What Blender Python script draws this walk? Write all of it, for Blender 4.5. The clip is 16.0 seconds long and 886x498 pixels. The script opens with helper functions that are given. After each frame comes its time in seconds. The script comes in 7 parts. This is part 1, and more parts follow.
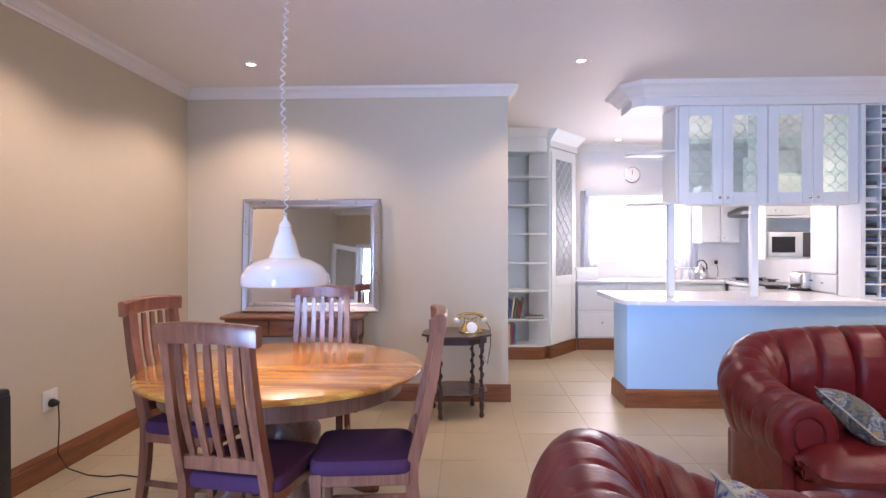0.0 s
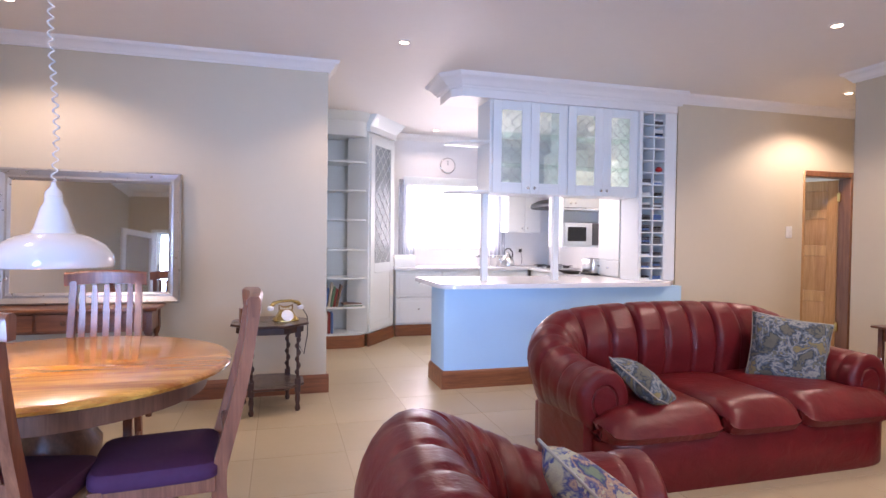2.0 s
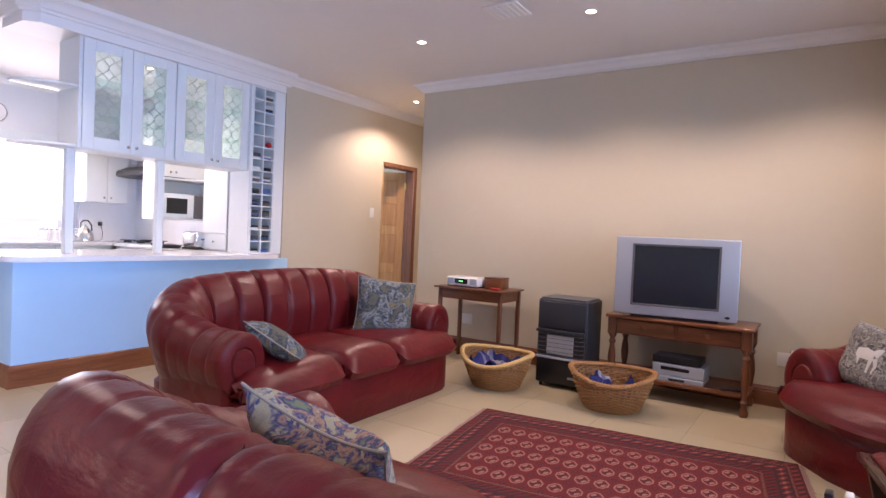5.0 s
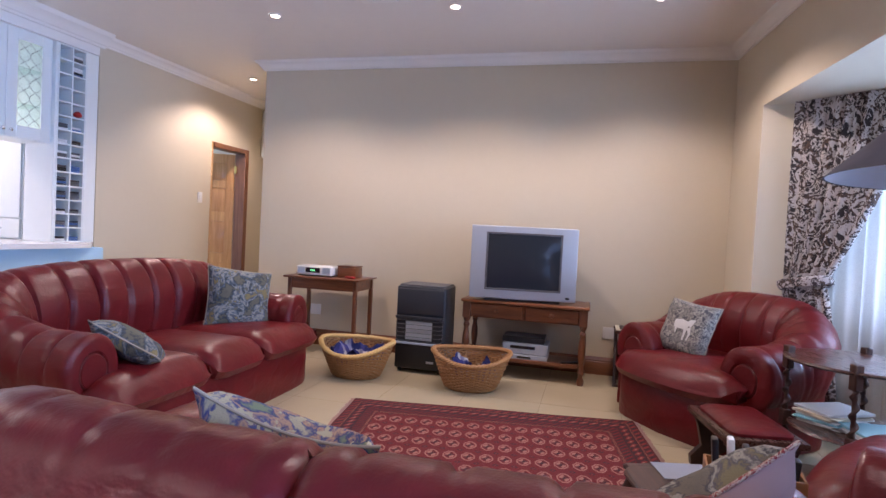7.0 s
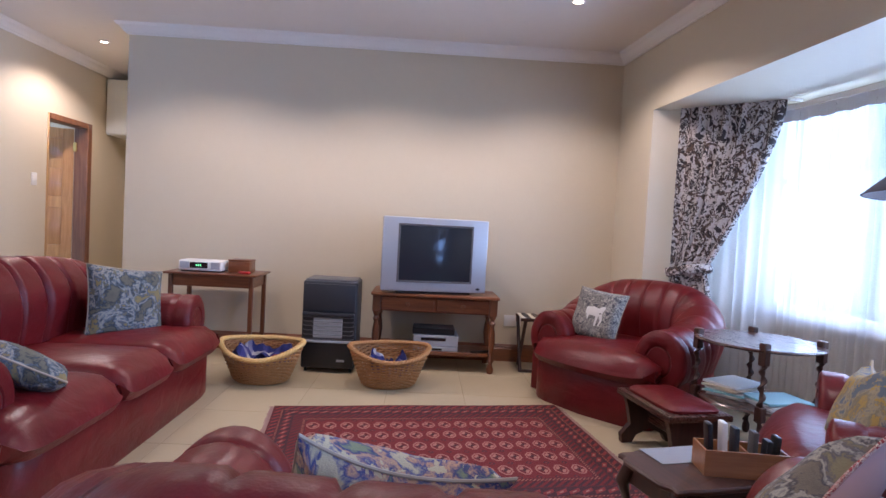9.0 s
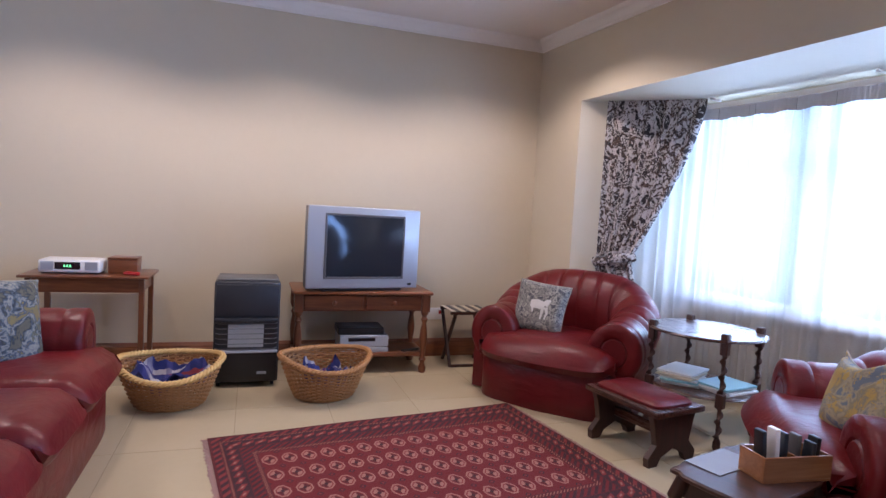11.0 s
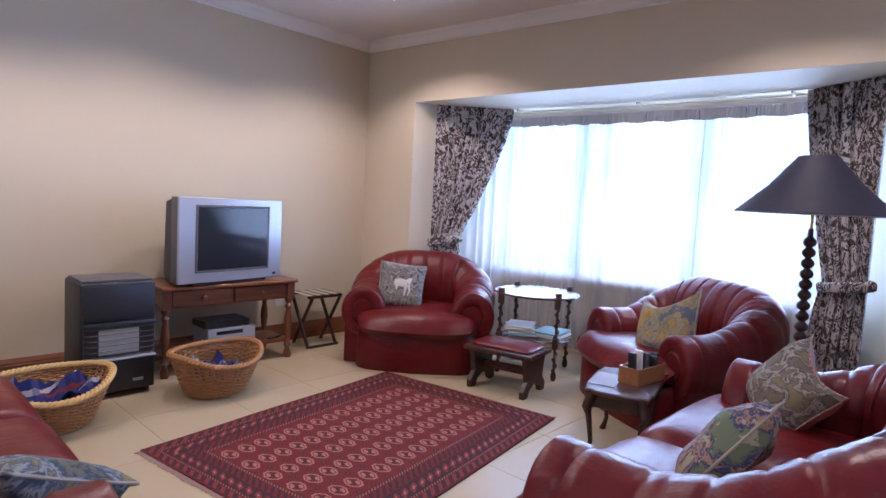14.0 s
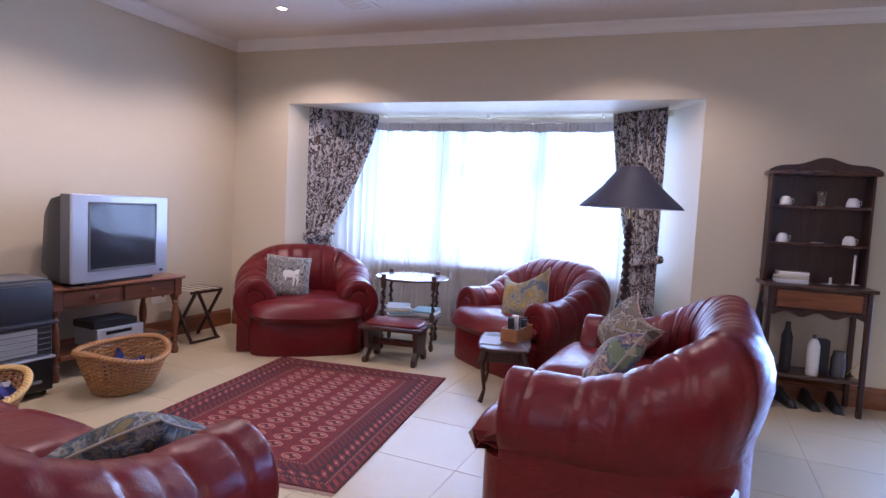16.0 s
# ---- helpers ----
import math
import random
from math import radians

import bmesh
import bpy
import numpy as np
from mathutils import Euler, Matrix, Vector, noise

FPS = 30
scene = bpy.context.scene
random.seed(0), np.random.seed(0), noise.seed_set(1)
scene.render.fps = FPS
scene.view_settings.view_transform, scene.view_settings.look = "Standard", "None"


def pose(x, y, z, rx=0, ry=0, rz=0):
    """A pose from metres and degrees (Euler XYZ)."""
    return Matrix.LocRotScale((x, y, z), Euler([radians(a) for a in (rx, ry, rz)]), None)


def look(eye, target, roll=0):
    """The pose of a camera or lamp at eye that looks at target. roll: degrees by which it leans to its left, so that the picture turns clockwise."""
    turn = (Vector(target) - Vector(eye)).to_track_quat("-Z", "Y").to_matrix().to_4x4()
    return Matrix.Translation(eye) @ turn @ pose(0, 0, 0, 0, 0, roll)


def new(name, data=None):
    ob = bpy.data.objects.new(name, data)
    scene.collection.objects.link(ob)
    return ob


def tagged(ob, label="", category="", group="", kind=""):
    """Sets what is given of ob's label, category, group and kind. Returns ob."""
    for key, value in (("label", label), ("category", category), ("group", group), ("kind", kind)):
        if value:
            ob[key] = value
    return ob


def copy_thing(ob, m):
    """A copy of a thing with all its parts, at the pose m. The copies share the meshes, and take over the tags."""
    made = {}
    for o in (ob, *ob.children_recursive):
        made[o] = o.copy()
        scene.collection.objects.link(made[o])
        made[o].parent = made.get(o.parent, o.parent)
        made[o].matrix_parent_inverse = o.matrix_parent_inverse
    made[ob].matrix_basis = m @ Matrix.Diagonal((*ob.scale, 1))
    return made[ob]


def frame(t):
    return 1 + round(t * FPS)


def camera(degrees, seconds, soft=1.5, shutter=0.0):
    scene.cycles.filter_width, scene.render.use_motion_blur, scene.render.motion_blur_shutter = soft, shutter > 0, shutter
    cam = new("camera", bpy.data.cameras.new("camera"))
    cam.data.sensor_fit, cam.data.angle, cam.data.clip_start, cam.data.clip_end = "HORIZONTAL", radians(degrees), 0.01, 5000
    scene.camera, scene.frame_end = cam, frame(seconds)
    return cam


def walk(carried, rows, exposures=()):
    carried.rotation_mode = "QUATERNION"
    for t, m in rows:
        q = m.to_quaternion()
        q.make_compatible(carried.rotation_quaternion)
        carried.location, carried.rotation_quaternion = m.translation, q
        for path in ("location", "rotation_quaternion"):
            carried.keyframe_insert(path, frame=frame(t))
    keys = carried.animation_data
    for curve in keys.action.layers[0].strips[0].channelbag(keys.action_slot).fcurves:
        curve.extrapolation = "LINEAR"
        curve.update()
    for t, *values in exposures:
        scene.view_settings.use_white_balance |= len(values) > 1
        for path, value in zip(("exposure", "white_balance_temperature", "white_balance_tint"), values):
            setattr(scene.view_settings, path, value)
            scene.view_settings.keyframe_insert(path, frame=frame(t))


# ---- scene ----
cam = camera(75.3, 16.0)
PATH = [
    (0, (0.575, 0.506, 1.365), (0.491, 2.504, 1.349), -0.1),
    (0.5, (0.585, 0.537, 1.352), (0.628, 2.536, 1.328), 0.0),
    (1, (0.587, 0.558, 1.338), (0.794, 2.547, 1.311), 0.2),
    (1.5, (0.585, 0.596, 1.329), (0.949, 2.562, 1.296), 0.4),
    (2, (0.553, 0.653, 1.304), (1.1, 2.576, 1.262), 0.7),
    (2.5, (0.502, 0.644, 1.293), (1.236, 2.504, 1.243), 1.0),
    (3, (0.444, 0.641, 1.273), (1.407, 2.393, 1.218), 1.4),
    (3.5, (0.393, 0.647, 1.26), (1.578, 2.257, 1.201), 1.7),
    (4, (0.382, 0.67, 1.21), (1.757, 2.121, 1.162), 2.1),
    (4.5, (0.323, 0.728, 1.198), (1.86, 2.007, 1.144), 2.3),
    (5, (0.284, 0.81, 1.179), (1.951, 1.913, 1.126), 2.5),
    (7.5, (0.129, 1.308, 1.151), (2.094, 1.676, 1.088), 3.0),
    (8, (0.13, 1.447, 1.157), (2.115, 1.681, 1.091), 3.1),
    (8.5, (0.154, 1.573, 1.159), (2.151, 1.672, 1.084), 3.2),
    (9, (0.188, 1.786, 1.172), (2.186, 1.723, 1.089), 3.1),
    (11.5, (0.725, 2.648, 1.239), (2.558, 1.861, 1.099), 3.3),
    (12, (0.758, 2.828, 1.224), (2.52, 1.891, 1.081), 3.1),
    (12.5, (0.765, 3.023, 1.249), (2.459, 1.971, 1.098), 3.1),
    (13, (0.817, 3.249, 1.251), (2.409, 2.049, 1.096), 3.2),
    (13.5, (0.851, 3.47, 1.267), (2.311, 2.111, 1.115), 3.2),
    (14, (0.858, 3.655, 1.263), (2.218, 2.196, 1.107), 3.1),
    (14.5, (0.892, 3.875, 1.254), (2.139, 2.318, 1.104), 3.0),
    (15, (0.977, 4.066, 1.235), (2.079, 2.403, 1.089), 3.1),
    (15.5, (1.057, 4.283, 1.224), (1.996, 2.522, 1.087), 3.1),
    (16, (1.046, 4.479, 1.247), (1.846, 2.651, 1.105), 2.9),
]
walk(cam, [(t, look(eye, target, roll)) for t, eye, target, roll in PATH], [(0.0, 0.29, 7400, 33), (5.0, 0.29, 7150, 33), (8.5, 0.33, 6300, 27), (12.5, 0.24, 6300, 27), (16.0, 0.32, 6150, 34)])

# ---- light ----
WARM, DAY, COOL = (1.0, 0.90, 0.80), (0.46, 0.71, 1.0), (0.24, 0.50, 1.0)
world = bpy.data.worlds.new("sky")
scene.world = world
world.use_nodes = True
sky = world.node_tree.nodes.new("ShaderNodeTexSky")
sky.sky_type, sky.sun_disc = "NISHITA", False
sky.sun_elevation, sky.sun_rotation = radians(48), radians(20)
world.node_tree.links.new(sky.outputs["Color"], world.node_tree.nodes["Background"].inputs["Color"])
world.node_tree.nodes["Background"].inputs["Strength"].default_value = 0.08


def area(name, m, w, h, power, color):
    data = bpy.data.lights.new(name, "AREA")
    data.shape, data.size, data.size_y, data.energy, data.color = "RECTANGLE", w, h, power, color
    ob = new(name, data)
    ob.matrix_world = m
    return ob


sun = bpy.data.lights.new("sun", "SUN")
sun.energy, sun.angle, sun.color = 2.0, radians(0.5), (1, 0.95, 0.88)
new("sun", sun).matrix_world = look((0, 0, 9), (2.0, 5.4, 2.5))

# plan: north is +y; the south wall runs a few degrees off the tile lines
CEIL = 2.73
SOUTH = Matrix.Translation((5.22, 0.13, 0)) @ Matrix.Rotation(radians(5.1), 4, "Z")


def south(x, y, z=0.0):
    return SOUTH @ Vector((x, y, z))


area("window_daylight", SOUTH @ pose(-2.4, -1.12, 1.42, 90, 0, 0), 3.0, 1.40, 160, DAY).data.spread = radians(126)
area("kitchen_daylight", pose(2.85, 8.9, 1.6, -90, 0, 0), 1.5, 1.1, 150, (0.90, 0.94, 1.0))
area("door_daylight", SOUTH @ pose(-6.33, -0.30, 1.05, 88, 0, -36), 0.8, 1.9, 78, COOL).data.spread = radians(90)
# added lamp at the bedroom's unseen, windowless east wall, to brighten that room
area("bedroom_fill", pose(7.45, 7.0, 1.5, 0, 90, 0), 1.0, 1.0, 60, DAY)

DOWNLIGHTS = [(4.07, 3.61), (4.07, 2.2), (4.1, 0.84), (5.78, 4.91), (1.42, 4.81), (-1.05, 4.78), (-1.1, 3.35), (1.55, 0.70), (2.55, 8.1), (3.5, 6.6)]
for x, y in DOWNLIGHTS:
    data = bpy.data.lights.new("downlight_beam", "SPOT")
    data.energy, data.spot_size, data.spot_blend, data.shadow_soft_size, data.color = 9 if y > 8 else 58 if y > 6 else 60 if x > 5 else 38 if x < 1.45 and y > 3 else 52 if x > 4 else 44, radians(138), 0.5, 0.02, WARM
    new("downlight_beam", data).matrix_world = pose(x, y, CEIL - 0.03)
bulb = bpy.data.lights.new("pendant_bulb", "POINT")
bulb.energy, bulb.color, bulb.shadow_soft_size = 34, WARM, 0.04
new("pendant_bulb", bulb).location = (-0.34, 3.36, 1.24)

# ---- materials ----


class Nodes:
    """A short way to write a node material."""

    def __init__(self, name):
        self.m = bpy.data.materials.new(name)
        self.m.use_nodes = True
        self.t = self.m.node_tree
        self.b = self.t.nodes["Principled BSDF"]
        self.out = self.t.nodes["Material Output"]

    def n(self, kind, **kw):
        node = self.t.nodes.new("ShaderNode" + kind)
        for k, v in kw.items():
            if k in node.inputs:
                self.put(node, k, v)
        return node

    def put(self, node, key, v):
        if hasattr(v, "is_output") and v.is_output:
            self.t.links.new(v, node.inputs[key])
        else:
            node.inputs[key].default_value = v

    def math(self, op, a, b=0.0, c=0.0):
        node = self.t.nodes.new("ShaderNodeMath")
        node.operation = op
        for i, v in enumerate((a, b, c)):
            self.put(node, i, v)
        return node.outputs[0]

    def mix(self, f, a, b):
        node = self.t.nodes.new("ShaderNodeMix")
        node.data_type = "RGBA"
        self.put(node, 0, f)
        self.put(node, 6, a if not isinstance(a, tuple) else (*a[:3], 1))
        self.put(node, 7, b if not isinstance(b, tuple) else (*b[:3], 1))
        return node.outputs[2]

    def ramp(self, f, stops):
        node = self.t.nodes.new("ShaderNodeValToRGB")
        el = node.color_ramp.elements
        while len(el) < len(stops):
            el.new(0.5)
        for e, (p, c) in zip(el, stops):
            e.position, e.color = p, (*c, 1) if len(c) == 3 else c
        self.put(node, 0, f)
        return node.outputs[0]

    def coords(self, scale=(1, 1, 1), which="Object", rot=(0, 0, 0), loc=(0, 0, 0)):
        tc = self.t.nodes.new("ShaderNodeTexCoord")
        mp = self.t.nodes.new("ShaderNodeMapping")
        mp.inputs["Scale"].default_value = scale
        mp.inputs["Rotation"].default_value = rot
        mp.inputs["Location"].default_value = loc
        self.t.links.new(tc.outputs[which], mp.inputs[0])
        return mp.outputs[0]

    def noise(self, scale, detail=4.0, vec=None, rough=0.55, out="Fac", dist=0.0):
        node = self.n("TexNoise", Scale=scale, Detail=detail, Roughness=rough, Distortion=dist)
        if vec is not None:
            self.t.links.new(vec, node.inputs["Vector"])
        return node.outputs[out]

    def bump(self, h, strength=0.3, dist=0.01):
        node = self.n("Bump", Strength=strength, Distance=dist, Height=h)
        self.t.links.new(node.outputs[0], self.b.inputs["Normal"])
        return node.outputs[0]

    def set(self, **kw):
        for k, v in kw.items():
            k = k.replace("_", " ")
            self.put(self.b, k, (*v, 1) if isinstance(v, tuple) and len(v) == 3 else v)
        return self


def plain(name, color, rough=0.5, metal=0.0, vary=0.08, scale=6.0, bump=0.0, bscale=80.0, coat=0.0):
    """A coloured surface with a slow tone change, a fine one and a fine relief."""
    k = Nodes(name)
    v = k.coords()
    f = k.math("MULTIPLY_ADD", k.noise(scale, 3, v), 0.7, k.math("MULTIPLY", k.noise(scale * 9, 3, v), 0.3))
    lo, hi = tuple(max(0, c * (1 - vary)) for c in color), tuple(min(1, c * (1 + vary)) for c in color)
    k.set(Base_Color=k.mix(f, lo, hi), Metallic=metal, Coat_Weight=coat)
    k.put(k.b, "Roughness", k.math("MULTIPLY_ADD", k.noise(scale * 3, 3, v), 0.16, rough - 0.08))
    if bump:
        k.bump(k.noise(bscale, 4, v), bump, 0.004)
    return k.m


def wood(name, dark, light, rough=0.35, along=(1, 0, 0), ring=9.0, coat=0.2, stretch=14.0):
    """Grain that runs along one axis, in object space."""
    k = Nodes(name)
    s = tuple(1.0 if a else stretch for a in along)
    v = k.coords(s)
    oi = k.t.nodes.new("ShaderNodeObjectInfo")
    big = k.noise(ring * 0.22, 3, v, 0.6, dist=0.6)
    fine = k.noise(ring, 6, v, 0.7, dist=0.4)
    f = k.math("ADD", k.math("MULTIPLY", big, 0.65), k.math("MULTIPLY", fine, 0.35))
    f = k.math("ADD", f, k.math("MULTIPLY_ADD", oi.outputs["Random"], 0.12, -0.06))
    k.set(Base_Color=k.ramp(f, [(0.33, dark), (0.52, tuple((a + b) / 2 for a, b in zip(dark, light))), (0.68, light)]), Coat_Weight=coat, Coat_Roughness=0.15)
    k.put(k.b, "Roughness", k.math("MULTIPLY_ADD", fine, 0.2, rough - 0.1))
    k.bump(fine, 0.08, 0.002)
    return k.m


def leather(name, color=(0.124, 0.0088, 0.0102)):
    k = Nodes(name)
    v = k.coords()
    cell = k.n("TexVoronoi", Scale=170.0)
    k.t.links.new(v, cell.inputs["Vector"])
    big, mid = k.noise(3.0, 4, v, dist=0.5), k.noise(17, 4, v, 0.6)
    f = k.math("ADD", k.math("MULTIPLY", big, 0.6), k.math("MULTIPLY", mid, 0.4))
    k.set(Base_Color=k.ramp(f, [(0.3, tuple(c * 0.78 for c in color)), (0.5, color), (0.72, tuple(c * 1.35 for c in color))]))
    k.put(k.b, "Roughness", k.math("MULTIPLY_ADD", mid, 0.18, 0.235))
    k.put(k.b, "Specular IOR Level", 0.31)
    crease = k.noise(4.5, 3, k.coords((1, 1, 2.0)), 0.5, dist=1.2)
    fold = k.noise(13.0, 3, k.coords((1.6, 0.7, 1.0), rot=(0.3, 0.2, 0.5)), 0.55, dist=1.6)
    h = k.math("ADD", k.math("MULTIPLY_ADD", fold, 0.14, crease), k.math("MULTIPLY", cell.outputs["Distance"], 0.03))
    k.bump(h, 0.27, 0.03)
    return k.m


def wall_paint(name, color):
    k = Nodes(name)
    v = k.coords()
    f = k.math("ADD", k.math("MULTIPLY", k.noise(0.7, 4, v), 0.6), k.math("MULTIPLY", k.noise(14, 5, v), 0.4))
    k.set(Base_Color=k.mix(f, tuple(c * 0.95 for c in color), tuple(min(1, c * 1.05) for c in color)), Roughness=0.62)
    k.bump(k.math("ADD", k.noise(38, 5, v), k.math("MULTIPLY", k.noise(5, 3, v), 1.2)), 0.12, 0.004)
    return k.m


M_WALL = wall_paint("beige_wall_paint", (0.60, 0.525, 0.395))
M_CEIL = wall_paint("ceiling_paint", (0.78, 0.745, 0.71))
M_CORNICE = plain("white_cornice_paint", (0.80, 0.78, 0.745), 0.5, vary=0.03)
M_WHITE = plain("white_kitchen_paint", (0.78, 0.82, 0.80), 0.32, vary=0.03, coat=0.15)
M_KWALL = wall_paint("white_kitchen_wall_paint", (0.78, 0.78, 0.77))
# white paint; the blue of the door's daylight is mixed into its colour
M_ISLAND = wall_paint("white_wall_paint_bluish_daylight", (0.40, 0.65, 0.84))
M_COUNTER = plain("white_counter_laminate", (0.80, 0.80, 0.80), 0.22, vary=0.04, scale=30, coat=0.3)
M_SKIRT = wood("varnished_hardwood_skirting", (0.15, 0.045, 0.018), (0.34, 0.12, 0.045), 0.35)
M_SKIRTY = wood("varnished_hardwood_skirting_across", (0.15, 0.045, 0.018), (0.34, 0.12, 0.045), 0.35, (0, 1, 0))
M_PINE = wood("pine_door_wood", (0.42, 0.21, 0.08), (0.64, 0.38, 0.17), 0.4, (0, 0, 1))
M_FRAMEWOOD = wood("dark_door_frame_wood", (0.14, 0.05, 0.025), (0.27, 0.11, 0.05), 0.4, (0, 0, 1))
M_TOP = wood("orange_varnished_table_wood", (0.34, 0.10, 0.014), (0.84, 0.43, 0.08), 0.13, (1, 0, 0), 7.0, 0.6, 9.0)
M_CHAIR = wood("brown_chair_wood", (0.14, 0.042, 0.022), (0.35, 0.125, 0.062), 0.32, (0, 0, 1), 9, 0.3)
M_PEDESTAL = wood("brown_pedestal_wood", (0.12, 0.045, 0.022), (0.26, 0.11, 0.06), 0.35, (0, 0, 1))
M_MID = wood("reddish_brown_furniture_wood", (0.10, 0.028, 0.011), (0.26, 0.085, 0.030), 0.32, (0, 1, 0), 9, 0.3)
M_MIDX = wood("reddish_brown_console_wood", (0.12, 0.034, 0.014), (0.30, 0.105, 0.04), 0.32, (1, 0, 0), 9, 0.3)
M_MIDZ = wood("reddish_brown_leg_wood", (0.085, 0.026, 0.012), (0.20, 0.07, 0.03), 0.32, (0, 0, 1), 9, 0.3)
M_DARK = wood("dark_oak_wood", (0.020, 0.007, 0.005), (0.066, 0.022, 0.014), 0.42, (0, 0, 1), 9, 0.08)
M_DARKX = wood("dark_oak_board_wood", (0.03, 0.012, 0.008), (0.10, 0.036, 0.022), 0.28, (1, 0, 0), 9, 0.4)
M_DULL = wood("dull_dark_oak_wood", (0.03, 0.012, 0.008), (0.10, 0.036, 0.022), 0.5, (1, 0, 0), 9, 0.0)
M_LEATHER = leather("burgundy_leather")
M_PIPING = plain("dark_burgundy_piping", (0.10, 0.013, 0.012), 0.35)
M_PURPLE = plain("purple_seat_fabric", (0.060, 0.010, 0.045), 0.8, vary=0.2, scale=20, bump=0.4, bscale=400)
M_BLACK = plain("black_plastic", (0.015, 0.015, 0.017), 0.35)
M_CHAR = plain("charcoal_painted_metal", (0.028, 0.031, 0.038), 0.42, 0.2)
M_SILVER = plain("silver_plastic", (0.40, 0.44, 0.50), 0.36, 0.35, vary=0.03)
M_GREYP = plain("grey_plastic", (0.10, 0.10, 0.105), 0.5)
M_CHROME = plain("brushed_steel", (0.62, 0.62, 0.62), 0.22, 1.0, vary=0.05)
M_BRASS = plain("brass_metal", (0.55, 0.38, 0.14), 0.25, 1.0)
M_SHELLW = plain("white_enamel", (0.82, 0.80, 0.78), 0.16, vary=0.02, coat=0.6)
M_CERAMIC = plain("heater_ceramic_panel", (0.38, 0.37, 0.35), 0.6, vary=0.05, bump=0.5, bscale=300)
M_SHADE = plain("black_lampshade_card", (0.021, 0.021, 0.042), 0.7)
M_SHADEIN = plain("white_lampshade_lining", (0.42, 0.44, 0.52), 0.6)
M_PAPER = plain("magazine_paper", (0.70, 0.72, 0.72), 0.5)
M_SHEETP = plain("grey_newsprint", (0.24, 0.24, 0.26), 0.6)
M_PLASTICW = plain("white_plastic", (0.78, 0.77, 0.74), 0.4, vary=0.02)
M_REDP = plain("red_plastic", (0.45, 0.02, 0.02), 0.35)
M_TAN = wood("honey_box_wood", (0.24, 0.09, 0.03), (0.42, 0.18, 0.07), 0.35)
M_WICKER = plain("honey_wicker", (0.39, 0.190, 0.070), 0.5, vary=0.35, scale=25, bump=0.5, bscale=160)
M_WICKERL = plain("pale_wicker_rim", (0.62, 0.40, 0.15), 0.5, vary=0.25, scale=25)
M_GROUT = plain("tan_grout", (0.39, 0.315, 0.21), 0.8, vary=0.15, scale=12)
M_YELLOW = plain("yellow_ribbon", (0.8, 0.42, 0.04), 0.5)
M_CANDLE = plain("white_wax", (0.82, 0.80, 0.75), 0.45)
M_SILVERF = plain("silver_leaf_frame", (0.46, 0.45, 0.44), 0.3, 0.75, vary=0.2, scale=9, bump=0.2)
M_BOOKS = [plain("book_cover_%s" % n, c, 0.5) for n, c in (("red", (0.35, 0.05, 0.04)), ("blue", (0.06, 0.14, 0.32)), ("green", (0.10, 0.22, 0.13)), ("brown", (0.16, 0.09, 0.05)), ("cream", (0.62, 0.56, 0.44)))]
M_LED = Nodes("lamp_glow")
M_LED.set(Base_Color=(1, 0.9, 0.8), Emission_Color=(1.0, 0.86, 0.68), Emission_Strength=14.0)
M_LED = M_LED.m
M_MIRROR = Nodes("mirror_silver").set(Base_Color=(0.9, 0.9, 0.9), Metallic=1.0, Roughness=0.02).m
M_SCREEN = Nodes("dark_screen_glass").set(Base_Color=(0.012, 0.014, 0.018), Roughness=0.07, Specular_IOR_Level=0.7).m
M_TUBE = Nodes("grey_picture_tube_glass").set(Base_Color=(0.022, 0.027, 0.036), Roughness=0.10, Specular_IOR_Level=0.5).m


def glass(name, tint=(1, 1, 1), rough=0.02, clear=0.85):
    k = Nodes(name)
    tr = k.n("BsdfTransparent", Color=(*tint, 1))
    k.set(Base_Color=tint, Roughness=rough)
    mx = k.n("MixShader", Fac=clear)
    k.t.links.new(k.b.outputs[0], mx.inputs[1])
    k.t.links.new(tr.outputs[0], mx.inputs[2])
    k.t.links.new(mx.outputs[0], k.out.inputs[0])
    return k.m


M_GLASS = glass("window_glass", clear=0.93)
M_CABGLASS = glass("green_tinted_cabinet_glass", (0.90, 0.98, 0.95), 0.08, 0.86)
M_LEAD = plain("dull_lead_strip", (0.30, 0.32, 0.31), 0.45, 0.4)
M_RACKBACK = plain("rack_back_shade_grey", (0.07, 0.07, 0.08), 0.6)
M_PANTRYGLASS = plain("grey_lace_backed_glass", (0.30, 0.34, 0.34), 0.3, vary=0.25, scale=60)


def sheer():
    k = Nodes("white_sheer_fabric")
    v = k.coords()
    weave = k.noise(260, 2, v)
    tr = k.n("BsdfTransparent", Color=(0.97, 0.98, 1, 1))
    tl = k.n("BsdfTranslucent", Color=(0.46, 0.50, 0.56, 1))
    df = k.n("BsdfDiffuse", Color=(0.80, 0.80, 0.82, 1))
    a, b = k.n("MixShader", Fac=0.45), k.n("MixShader", Fac=k.math("MULTIPLY_ADD", weave, 0.2, 0.50))
    k.t.links.new(tl.outputs[0], a.inputs[1])
    k.t.links.new(df.outputs[0], a.inputs[2])
    k.t.links.new(a.outputs[0], b.inputs[1])
    k.t.links.new(tr.outputs[0], b.inputs[2])
    k.t.links.new(b.outputs[0], k.out.inputs[0])
    return k.m


M_SHEER = sheer()
M_HEADING = plain("gathered_white_cloth", (0.70, 0.70, 0.72), 0.9, vary=0.1, scale=30)


